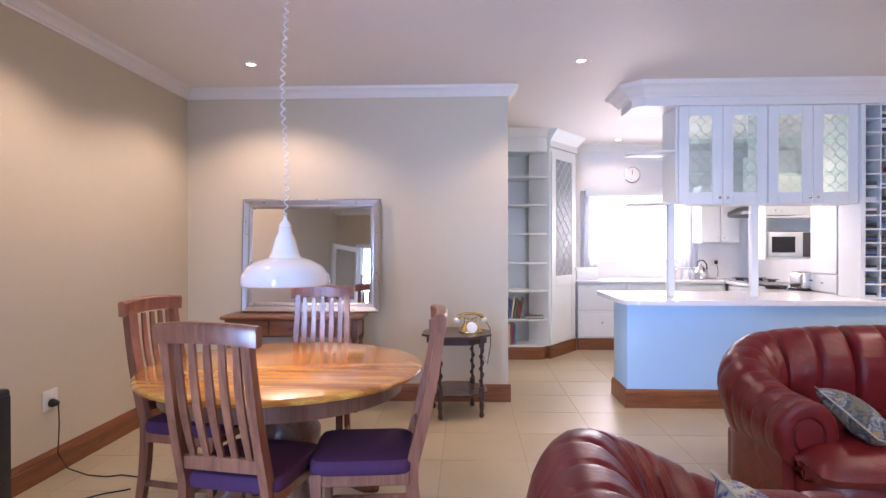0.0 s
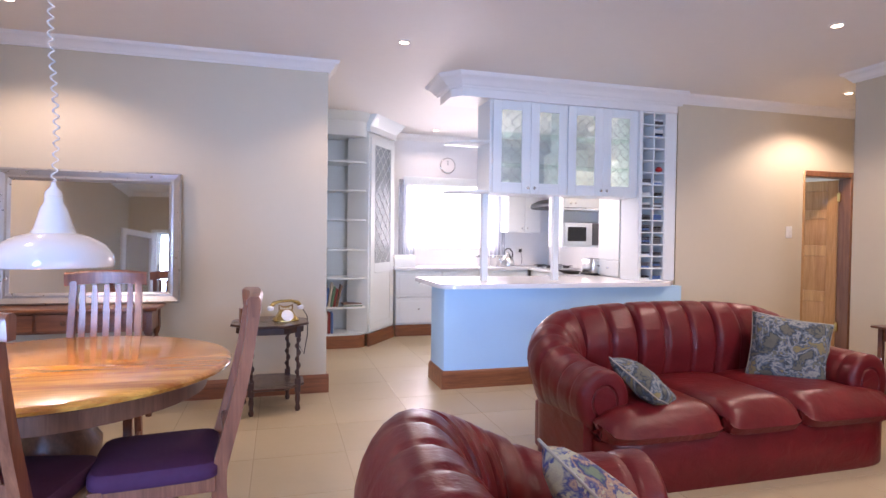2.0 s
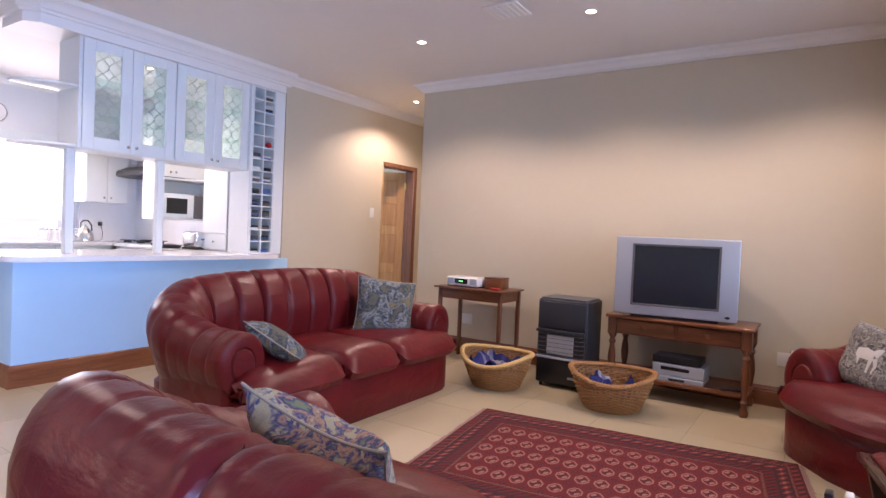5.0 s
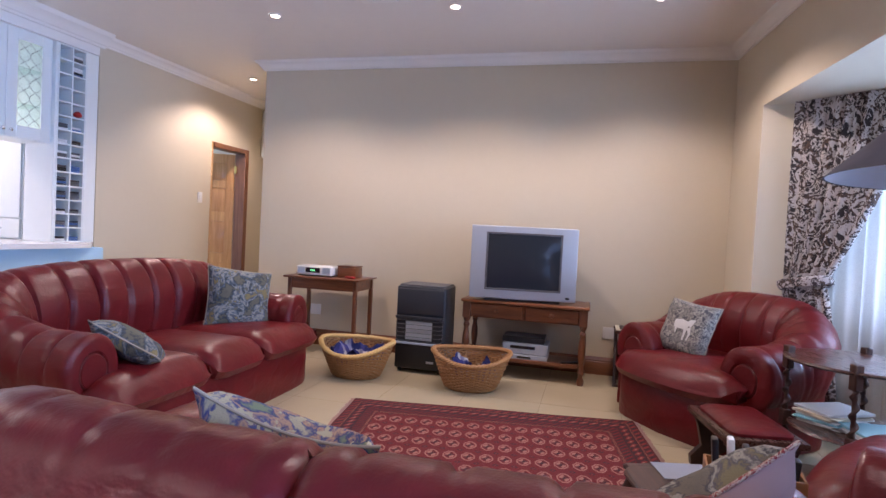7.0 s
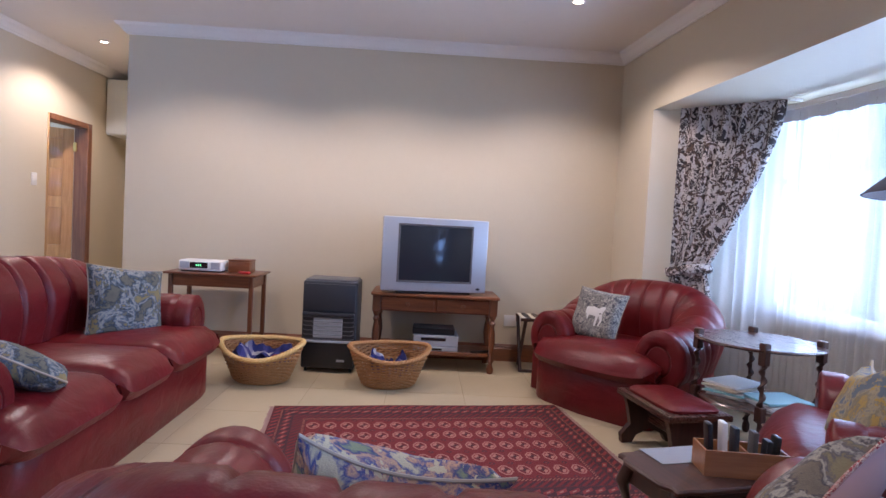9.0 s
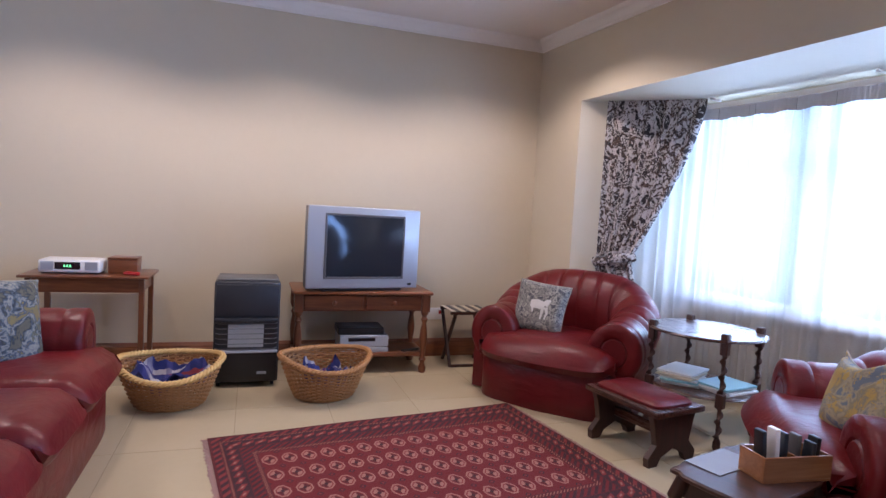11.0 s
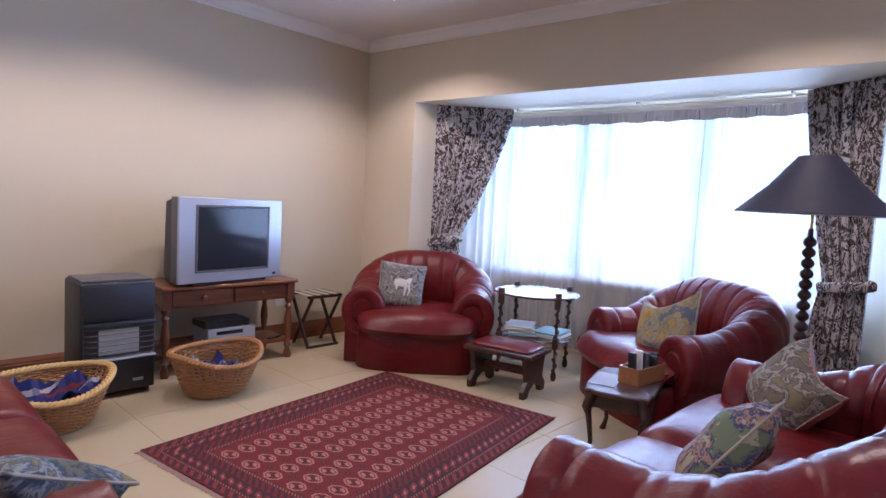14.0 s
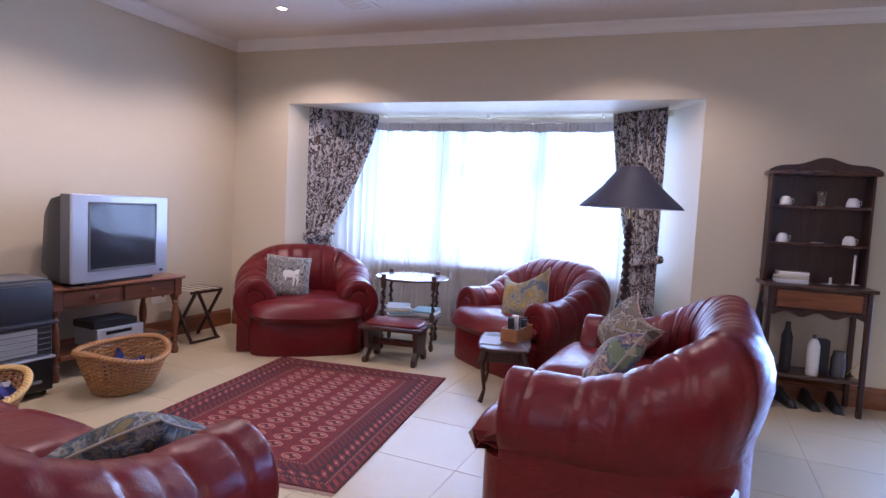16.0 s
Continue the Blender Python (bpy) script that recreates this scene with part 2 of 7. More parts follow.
def tapestry(name, ground, figs, scale=11.0, woven=300.0, dist=0.5, crisp=False, squash=1.0):
    """A woven or printed fabric: irregular patches of several colours on a ground."""
    k = Nodes(name)
    v = k.coords((squash, 1, 1))
    f = k.noise(scale, 5, v, 0.62, dist=dist)
    stops = [(0.0, ground)]
    for i, c in enumerate(figs):
        stops += [(0.40 + 0.24 * i / len(figs), c)]
    r = k.ramp(f, stops)
    r.node.color_ramp.interpolation = "CONSTANT" if crisp else "LINEAR"
    g = k.noise(scale * 2.7, 4, v, 0.6)
    c2 = k.mix(k.math("GREATER_THAN", g, 0.60), r, figs[0])
    k.set(Base_Color=c2, Roughness=0.9)
    k.bump(k.noise(woven, 2, v), 0.5, 0.003)
    return k.m


M_CURTAIN = tapestry("black_white_floral_curtain", (0.035, 0.030, 0.032), [(0.50, 0.46, 0.44), (0.54, 0.50, 0.48), (0.10, 0.065, 0.05), (0.035, 0.03, 0.032), (0.55, 0.50, 0.46), (0.05, 0.04, 0.04)], 9.5, crisp=True, squash=1.8)
M_FLORAL = tapestry("blue_cream_floral_tapestry", (0.02, 0.035, 0.13), [(0.40, 0.36, 0.24), (0.03, 0.05, 0.17), (0.42, 0.26, 0.16), (0.025, 0.04, 0.14), (0.16, 0.20, 0.12)], 9.0)
M_BLUETAP = tapestry("blue_grey_tapestry", (0.018, 0.026, 0.045), [(0.11, 0.11, 0.08), (0.02, 0.03, 0.045), (0.09, 0.12, 0.15), (0.27, 0.27, 0.24), (0.03, 0.06, 0.11), (0.20, 0.16, 0.07)], 10.0)
M_GREYTAP = tapestry("grey_flowered_tapestry", (0.07, 0.07, 0.075), [(0.22, 0.21, 0.19), (0.05, 0.05, 0.06), (0.40, 0.38, 0.33), (0.07, 0.07, 0.08)], 26.0)
M_GOLDTAP = tapestry("blue_gold_tapestry", (0.13, 0.16, 0.19), [(0.35, 0.23, 0.06), (0.17, 0.16, 0.12), (0.30, 0.25, 0.16), (0.10, 0.13, 0.17)], 9.0)
M_BROWNTAP = tapestry("grey_brown_animal_tapestry", (0.05, 0.045, 0.04), [(0.15, 0.12, 0.085), (0.05, 0.045, 0.05), (0.34, 0.31, 0.25), (0.09, 0.08, 0.085), (0.20, 0.16, 0.08)], 11.0)
M_CREAMCLOTH = plain("cream_cloth", (0.60, 0.55, 0.45), 0.85, vary=0.08)
M_CORD = plain("dull_beige_cord", (0.34, 0.30, 0.24), 0.85)
M_PINKCLOTH = plain("dusty_pink_cloth", (0.42, 0.26, 0.23), 0.85, vary=0.08)
M_BRAID = tapestry("red_cream_twisted_braid", (0.30, 0.03, 0.03), [(0.55, 0.45, 0.35), (0.25, 0.03, 0.03), (0.55, 0.45, 0.35), (0.28, 0.04, 0.04)], 60.0, crisp=True)
M_DEER = plain("white_deer_weave", (0.58, 0.57, 0.54), 0.9, vary=0.1, scale=40)


def plaid():
    k = Nodes("blue_plaid_blanket")
    v = k.coords((1, 1, 1))
    sx = k.t.nodes.new("ShaderNodeSeparateXYZ")
    k.t.links.new(v, sx.inputs[0])
    a = k.math("SINE", k.math("MULTIPLY", sx.outputs[0], 52.0))
    b = k.math("SINE", k.math("MULTIPLY", sx.outputs[1], 60.0))
    c = k.mix(k.math("GREATER_THAN", a, 0.78), (0.016, 0.022, 0.12), (0.42, 0.40, 0.42))
    c = k.mix(k.math("MULTIPLY", k.math("GREATER_THAN", b, 0.55), 0.6), c, (0.05, 0.05, 0.20))
    c = k.mix(k.math("GREATER_THAN", k.math("SINE", k.math("MULTIPLY", sx.outputs[0], 17.0)), 0.997), c, (0.20, 0.03, 0.04))
    k.set(Base_Color=c, Roughness=0.95)
    k.bump(k.noise(300, 2, v), 0.5, 0.003)
    return k.m


M_PLAID = plaid()


def rug_material(w, l):
    """Bokhara pattern: rows of octagonal medallions in a dark red field, in stepped borders."""
    k = Nodes("red_bokhara_wool")
    v = k.coords()
    s = k.t.nodes.new("ShaderNodeSeparateXYZ")
    k.t.links.new(v, s.inputs[0])
    x, y = s.outputs[0], s.outputs[1]
    RED, DRED, INK, CREAM, ROSE = (0.150, 0.0075, 0.009), (0.090, 0.007, 0.009), (0.036, 0.009, 0.014), (0.36, 0.165, 0.125), (0.22, 0.026, 0.024)

    def cell(px, py):
        u = k.math("SUBTRACT", k.math("FRACT", k.math("ADD", k.math("DIVIDE", x, px), 0.5)), 0.5)
        w_ = k.math("SUBTRACT", k.math("FRACT", k.math("ADD", k.math("DIVIDE", y, py), 0.5)), 0.5)
        return k.math("MULTIPLY", u, px), k.math("MULTIPLY", w_, py)

    def octa(u, q, ax, ay):
        au, aq = k.math("ABSOLUTE", k.math("DIVIDE", u, ax)), k.math("ABSOLUTE", k.math("DIVIDE", q, ay))
        return k.math("MAXIMUM", k.math("MAXIMUM", au, aq), k.math("MULTIPLY", k.math("ADD", au, aq), 0.74))

    CX, CY = 0.158, 0.094
    u, q = cell(CX, CY)
    o = octa(u, q, 0.052, 0.036)
    c = k.mix(k.math("LESS_THAN", o, 1.0), RED, CREAM)
    c = k.mix(k.math("LESS_THAN", o, 0.80), c, ROSE)
    cross = k.math("GREATER_THAN", k.math("MULTIPLY", u, q), 0.0)
    c = k.mix(k.math("MULTIPLY", k.math("LESS_THAN", o, 0.66), cross), c, CREAM)
    c = k.mix(k.math("MULTIPLY", k.math("LESS_THAN", o, 0.66), k.math("SUBTRACT", 1.0, cross)), c, DRED)
    c = k.mix(k.math("LESS_THAN", o, 0.22), c, INK)
    u2 = k.math("SUBTRACT", k.math("ABSOLUTE", u), CX / 2)
    q2 = k.math("SUBTRACT", k.math("ABSOLUTE", q), CY / 2)
    d = k.math("ADD", k.math("ABSOLUTE", u2), k.math("ABSOLUTE", q2))
    c = k.mix(k.math("LESS_THAN", d, 0.017), c, INK)
    c = k.mix(k.math("LESS_THAN", d, 0.008), c, ROSE)
    # distance from the edge, and borders
    ex = k.math("MULTIPLY", k.math("SUBTRACT", w / 2, k.math("ABSOLUTE", x)), 0.78)
    ey = k.math("SUBTRACT", l / 2, k.math("ABSOLUTE", y))
    e = k.math("MINIMUM", ex, ey)
    along = k.math("ADD", x, y)
    bu = k.math("SUBTRACT", k.math("FRACT", k.math("DIVIDE", along, 0.062)), 0.5)

    def band(c, lo, hi, col):
        return k.mix(k.math("MULTIPLY", k.math("GREATER_THAN", e, lo), k.math("LESS_THAN", e, hi)), c, col)

    dia = k.math("ADD", k.math("ABSOLUTE", k.math("MULTIPLY", bu, 0.062)), k.math("ABSOLUTE", k.math("SUBTRACT", e, 0.095)))
    border = k.mix(k.math("LESS_THAN", dia, 0.026), INK, ROSE)
    border = k.mix(k.math("LESS_THAN", dia, 0.010), border, CREAM)
    tick = k.math("GREATER_THAN", k.math("SINE", k.math("MULTIPLY", along, 330.0)), 0.3)
    small = k.mix(tick, DRED, (0.30, 0.12, 0.08))
    c = band(c, -1, 0.205, DRED)
    c = band(c, 0.185, 0.20, small)
    c = band(c, 0.135, 0.18, k.mix(k.math("GREATER_THAN", k.math("SINE", k.math("MULTIPLY", along, 150.0)), 0.0), RED, INK))
    c = band(c, 0.062, 0.13, border)
    c = band(c, 0.050, 0.060, small)
    c = band(c, 0.012, 0.045, k.mix(k.math("GREATER_THAN", k.math("SINE", k.math("MULTIPLY", along, 110.0)), 0.1), INK, ROSE))
    c = band(c, -1, 0.012, DRED)
    wear = k.noise(5, 5, v, 0.6)
    c = k.mix(k.math("MULTIPLY", wear, 0.25), c, (0.14, 0.03, 0.03))
    k.set(Base_Color=c, Roughness=0.95)
    k.bump(k.noise(420, 2, v), 0.6, 0.003)
    return k.m


def tile_material():
    k = Nodes("cream_glazed_tile")
    v = k.coords()
    oi = k.t.nodes.new("ShaderNodeObjectInfo")
    tc = k.t.nodes.new("ShaderNodeNewGeometry")
    big, fine = k.noise(1.3, 4, tc.outputs["Position"]), k.noise(22, 5, v, 0.6)
    f = k.math("ADD", k.math("ADD", k.math("MULTIPLY", big, 0.62), k.math("MULTIPLY", fine, 0.18)), k.math("MULTIPLY", oi.outputs["Random"], 0.2))
    k.set(Base_Color=k.ramp(f, [(0.25, (0.43, 0.35, 0.22)), (0.5, (0.48, 0.395, 0.255)), (0.8, (0.53, 0.44, 0.295))]))
    k.put(k.b, "Roughness", k.math("MULTIPLY_ADD", big, 0.08, 0.32))
    k.bump(k.noise(9, 4, v), 0.08, 0.003)
    return k.m


M_TILE = tile_material()

# ---- mesh helpers ----
def finish(name, bm, material, parent=None, label="", kind="", angle=40):
    me = bpy.data.meshes.new(name)
    bm.normal_update()
    bm.to_mesh(me)
    bm.free()
    me.polygons.foreach_set("use_smooth", [True] * len(me.polygons))
    me.set_sharp_from_angle(angle=radians(angle))
    me.materials.append(material)
    ob = new(name, me)
    ob.parent = parent
    return tagged(ob, label, kind=kind)


def part(name, bm, material, parent, label="", angle=40):
    return finish(name, bm, material, parent, label, "", angle)


def thing(name, m, label, category, group=""):
    ob = new(name)
    ob.empty_display_size = 0.1
    ob.matrix_world = m
    return tagged(ob, label, category, group)


def struct(name, bm, material, label="", parent=None, angle=40):
    return finish(name, bm, material, parent, label, "structure", angle)


def box(x0, x1, y0, y1, z0, z1, bev=0.0, seg=2, bm=None, m=None):
    """A box with rounded edges, added to bm."""
    tmp = bmesh.new()
    bmesh.ops.create_cube(tmp, size=1, matrix=Matrix.Translation(((x0 + x1) / 2, (y0 + y1) / 2, (z0 + z1) / 2)) @ Matrix.Diagonal((abs(x1 - x0), abs(y1 - y0), abs(z1 - z0), 1)))
    if bev:
        bmesh.ops.bevel(tmp, geom=tmp.edges[:], offset=bev, segments=seg, profile=0.5, affect="EDGES", clamp_overlap=True)
    if m is not None:
        tmp.transform(m)
    if bm is None:
        return tmp
    me = bpy.data.meshes.new("tmp")
    tmp.to_mesh(me)
    tmp.free()
    bm.from_mesh(me)
    bpy.data.meshes.remove(me)
    return bm


def loft(rings, bm=None, caps=True, closed=True):
    """Skin over rings of points, each of the same number."""
    bm = bm or bmesh.new()
    rows = [[bm.verts.new(p) for p in ring] for ring in rings]
    n = len(rows[0])
    for a, b in zip(rows, rows[1:]):
        for i in range(n if closed else n - 1):
            j = (i + 1) % n
            bm.faces.new((a[i], a[j], b[j], b[i]))
    if caps and closed:
        bm.faces.new(rows[0][::-1])
        bm.faces.new(rows[-1])
    bmesh.ops.recalc_face_normals(bm, faces=bm.faces[:])
    return bm


def lathe(profile, segs=24, bm=None, m=Matrix(), sx=1.0, sy=1.0):
    rings = [[m @ Vector((r * sx * math.cos(math.tau * i / segs), r * sy * math.sin(math.tau * i / segs), z)) for i in range(segs)] for r, z in profile]
    return loft(rings, bm)


def tube(points, radius, segs=8, bm=None, flat=1.0):
    """A round bar along points; radius may be a list."""
    pts = [Vector(p) for p in points]
    rings = []
    up = Vector((0.13, 0.29, 0.95)).normalized()
    for i, p in enumerate(pts):
        d = (pts[min(i + 1, len(pts) - 1)] - pts[max(i - 1, 0)]).normalized()
        s = d.cross(up)
        s = s.normalized() if s.length > 1e-4 else Vector((1, 0, 0))
        t = s.cross(d).normalized()
        r = radius[i] if isinstance(radius, (list, tuple)) else radius
        rings.append([p + s * (r * math.cos(math.tau * k / segs)) + t * (r * flat * math.sin(math.tau * k / segs)) for k in range(segs)])
    return loft(rings, bm)


def twist(x, y, z0, z1, r, turns, steps=40, bm=None, lead=0.35):
    """A barley-twist bar: an off-centre round that winds round its axis."""
    segs, rings = 12, []
    for i in range(steps + 1):
        z = z0 + (z1 - z0) * i / steps
        a = math.tau * turns * i / steps
        ring = []
        for k in range(segs):
            b = math.tau * k / segs
            rr = r * (0.80 + 0.20 * math.cos(2 * (b - a)))
            ring.append((x + rr * math.cos(b) + lead * r * math.cos(a), y + rr * math.sin(b) + lead * r * math.sin(a), z))
        rings.append(ring)
    return loft(rings, bm)


def turned(x, y, z0, z1, r, bm=None, segs=14, kind=0):
    """A turned leg with rings, a vase and a foot."""
    shapes = [
        [(0.75, 0), (0.85, 0.02), (0.95, 0.06), (0.5, 0.12), (0.55, 0.14), (0.9, 0.17), (0.55, 0.2), (0.62, 0.3), (0.95, 0.45), (0.8, 0.55), (0.5, 0.64), (0.85, 0.68), (0.5, 0.72), (0.9, 0.76), (0.9, 0.78)],
        [(0.6, 0), (0.9, 0.03), (0.95, 0.07), (0.55, 0.13), (0.9, 0.17), (0.9, 0.2)],
    ]
    prof = [(r * a, z0 + (z1 - z0) * b) for a, b in shapes[kind]]
    bm = lathe(prof, segs, bm, Matrix.Translation((x, y, 0)))
    top = z0 + (z1 - z0) * shapes[kind][-1][1]
    return box(x - r, x + r, y - r, y + r, top, z1, 0.003, 1, bm)


def cushion(w, h, t, pinch=0.12, n=14, wav=0.0, seed=0, sag=0.0):
    """A scatter cushion, standing in x and z, thick in y, with drawn-in sides and pointed corners."""
    bm = bmesh.new()
    rings = []
    for side in (1, -1):
        grid = []
        for j in range(n + 1):
            row = []
            for i in range(n + 1):
                u, v = 2 * i / n - 1, 2 * j / n - 1
                bulge = (max(0, 1 - u ** 4) ** 0.55) * (max(0, 1 - v ** 4) ** 0.55)
                px = u * w / 2 * (1 - pinch * (1 - abs(v) ** 2.0) * abs(u) ** 3 * 0.6 - 0.02)
                pz = v * h / 2 * (1 - pinch * (1 - abs(u) ** 2.0) * abs(v) ** 3 * 0.6 - 0.02)
                pz -= sag * max(0, v) * (1 - u * u)
                nz = noise.noise(Vector((u * 1.6 + seed, v * 1.6, side * 3.0 + seed))) * wav
                row.append(bm.verts.new((px, side * (t / 2 * bulge + 0.004) + nz * bulge + 0.10 * w * (u * u) * (0.3 if wav else 0), pz)))
            grid.append(row)
        for j in range(n):
            for i in range(n):
                q = (grid[j][i], grid[j][i + 1], grid[j + 1][i + 1], grid[j + 1][i])
                bm.faces.new(q if side < 0 else q[::-1])
        rings.append(grid)
    a, b = rings
    edge = lambda g: g[0] + [g[j][n] for j in range(1, n + 1)] + g[n][n - 1::-1] + [g[j][0] for j in range(n - 1, 0, -1)]
    ea, eb = edge(a), edge(b)
    for i in range(len(ea)):
        j = (i + 1) % len(ea)
        bm.faces.new((ea[i], ea[j], eb[j], eb[i]))
    bmesh.ops.recalc_face_normals(bm, faces=bm.faces[:])
    return bm


def piping(w, h, pinch=0.12, r=0.0045, n=12, sag=0.0):
    pts = []
    for k in range(4):
        for i in range(n):
            s = 2 * i / n - 1
            u, v = [(s, -1), (1, s), (-s, 1), (-1, -s)][k]
            pts.append((u * w / 2 * (1 - pinch * (1 - abs(v) ** 2) * 0.6 - 0.02), 0.03 * w * u * u, v * h / 2 * (1 - pinch * (1 - abs(u) ** 2) * 0.6 - 0.02) - sag * max(0, v) * (1 - u * u)))
    pts.append(pts[0])
    return tube(pts, r, 6)


def pillow(m, mat, label, w=0.42, h=0.42, t=0.15, back=None, cord=None, wav=0.015, seed=0, sag=0.0):
    p = thing("cushion", m, label, "cushion", "scatter cushions in the living room")
    cover = part("cover", cushion(w, h, t, wav=wav, seed=seed, sag=sag), mat, p)
    if back is not None:
        cover.data.materials.append(back)
        for f in cover.data.polygons:
            f.material_index = 1 if f.center.y > 0 else 0
    part("piping", piping(w, h, sag=sag), cord or M_CORD, p, "thin cord along the seam")
    return p


def rounded(w, d, e=3.0, n=28):
    """Points of a rounded rectangle about the origin, flat."""
    pts = []
    for i in range(n):
        a = math.tau * i / n
        c, s = math.cos(a), math.sin(a)
        pts.append((math.copysign(abs(c) ** (2 / e), c) * w / 2, math.copysign(abs(s) ** (2 / e), s) * d / 2))
    return pts


# ---- shell ----
X_W, Y_N, X_TV, Y_HALL, X_OPEN = -1.9, 5.5, 5.22, 4.39, 0.93


def slab(name, x0, x1, y0, y1, z0, z1, mat, label="", m=None, bev=0.0):
    return struct(name, box(x0, x1, y0, y1, z0, z1, bev, 1, m=m), mat, label)


bm = box(-3.4, 8.0, -2.0, 9.2, -0.2, -0.0014)
floor = struct("floor", bm, M_GROUT, "cream ceramic tiled floor with narrow tan joints")
slab("ceiling", -3.4, 8.0, -1.9, 9.2, CEIL, CEIL + 0.15, M_CEIL, "smooth white painted ceiling")
slab("wall_west", X_W - 0.2, X_W, -1.5, 9.2, 0, CEIL, M_WALL)
slab("wall_dining", X_W, X_OPEN, Y_N, Y_N + 0.24, 0, CEIL, M_WALL, "beige painted wall behind the dining table")
slab("wall_tv", X_TV, X_TV + 0.24, -0.4, Y_HALL - 0.24, 0, CEIL, M_WALL, "beige painted wall behind the television")
slab("wall_hall_south", X_TV, 7.9, Y_HALL - 0.24, Y_HALL, 0, CEIL, M_WALL)
slab("wall_hall_end", 7.5, 7.7, Y_HALL, 8.2, 0, CEIL, M_WALL)
# door wall with its opening
DX0, DX1, DZ = 5.93, 6.58, 2.02
bm = box(4.33, DX0, Y_N, Y_N + 0.12, 0, CEIL)
box(DX1, 7.5, Y_N, Y_N + 0.12, 0, CEIL, bm=bm)
box(DX0, DX1, Y_N, Y_N + 0.12, DZ, CEIL, bm=bm)
struct("wall_hall_north", bm, M_WALL, "beige painted wall with a doorway")
slab("wall_bedroom_west", 4.62, 4.74, Y_N + 0.12, 8.2, 0, CEIL, M_KWALL)
slab("wall_bedroom_north", 4.74, 7.5, 8.0, 8.2, 0, CEIL, M_KWALL)
# south wall: bay opening and glazed door opening, in the wall's own axes
BAY0, BAY1, BAYZ, BAYD = -4.19, -0.60, 2.15, 0.82


def bow(x):
    """Depth of the curved curtain track behind the wall's face."""
    u = min(1.0, abs((x + 2.395) / 1.665))
    return 0.20 + 0.40 * min(1.0, (1 - u) / 0.29) ** 0.9 + 0.09 * (1 - u * u)


SD0, SD1, SDZ = -6.80, -5.86, 2.1
bm = box(BAY1, 0.3, -0.25, 0, 0, CEIL, m=SOUTH)
box(BAY0, BAY1, -0.25, 0, BAYZ, CEIL, bm=bm, m=SOUTH)
box(SD1, BAY0, -0.25, 0, 0, CEIL, bm=bm, m=SOUTH)
box(SD0, SD1, -0.25, 0, SDZ, CEIL, bm=bm, m=SOUTH)
box(-7.6, SD0, -0.25, 0, 0, CEIL, bm=bm, m=SOUTH)
struct("wall_south", bm, M_WALL, "beige painted wall with a deep window bay")
bm = box(BAY1, BAY1 + 0.15, -BAYD - 0.12, -0.25, 0, BAYZ + 0.15, m=SOUTH)
box(BAY0 - 0.15, BAY0, -BAYD - 0.12, -0.25, 0, BAYZ + 0.15, bm=bm, m=SOUTH)
box(BAY0, BAY1, -BAYD - 0.12, -0.25, BAYZ, BAYZ + 0.15, bm=bm, m=SOUTH)
box(BAY0, BAY1, -BAYD - 0.12, -BAYD, 0, 0.66, bm=bm, m=SOUTH)
box(BAY0, BAY1, -BAYD - 0.12, -BAYD, 2.10, BAYZ, bm=bm, m=SOUTH)
box(BAY0, BAY0 + 0.34, -BAYD - 0.12, -BAYD, 0.66, 2.10, bm=bm, m=SOUTH)
box(BAY1 - 0.34, BAY1, -BAYD - 0.12, -BAYD, 0.66, 2.10, bm=bm, m=SOUTH)
struct("wall_bay", bm, M_WALL, "beige painted sides, soffit and apron of the window bay")
for sgn, x in ((-1, BAY1), (1, BAY0)):
    struct("wall_bay_cheek", loft([[SOUTH @ Vector(p) for p in ((x, -0.003, z), (x + sgn * 0.12, -0.29, z), (x + sgn * 0.34, -BAYD + 0.003, z), (x, -BAYD + 0.003, z))] for z in (0.001, BAYZ - 0.001)]), M_WALL, "beige splayed side of the window bay")

# bay window
win = struct("window_1", box(BAY0 + 0.34, BAY1 - 0.34, -BAYD - 0.10, -BAYD + 0.05, 0.655, 0.69, 0.006, m=SOUTH), M_CORNICE, "wide white framed window behind sheer curtains")
WX0, WX1 = BAY0 + 0.34, BAY1 - 0.34
for i in range(3):
    a, b = WX0 + (WX1 - WX0) * i / 3, WX0 + (WX1 - WX0) * (i + 1) / 3
    bm = bmesh.new()
    for q in ((a, a + 0.045, 0.69, 2.10), (b - 0.045, b, 0.69, 2.10), (a + 0.045, b - 0.045, 0.69, 0.735), (a + 0.045, b - 0.045, 2.055, 2.10), (a + 0.045, b - 0.045, 1.60, 1.64)):
        box(q[0], q[1], -BAYD - 0.07, -BAYD - 0.02, q[2], q[3], 0.004, 1, bm, SOUTH)
    finish("window_frame", bm, M_CORNICE, win)
    finish("pane", box(a + 0.045, b - 0.045, -BAYD - 0.048, -BAYD - 0.044, 0.735, 2.055, m=SOUTH), M_GLASS, win).visible_shadow = False

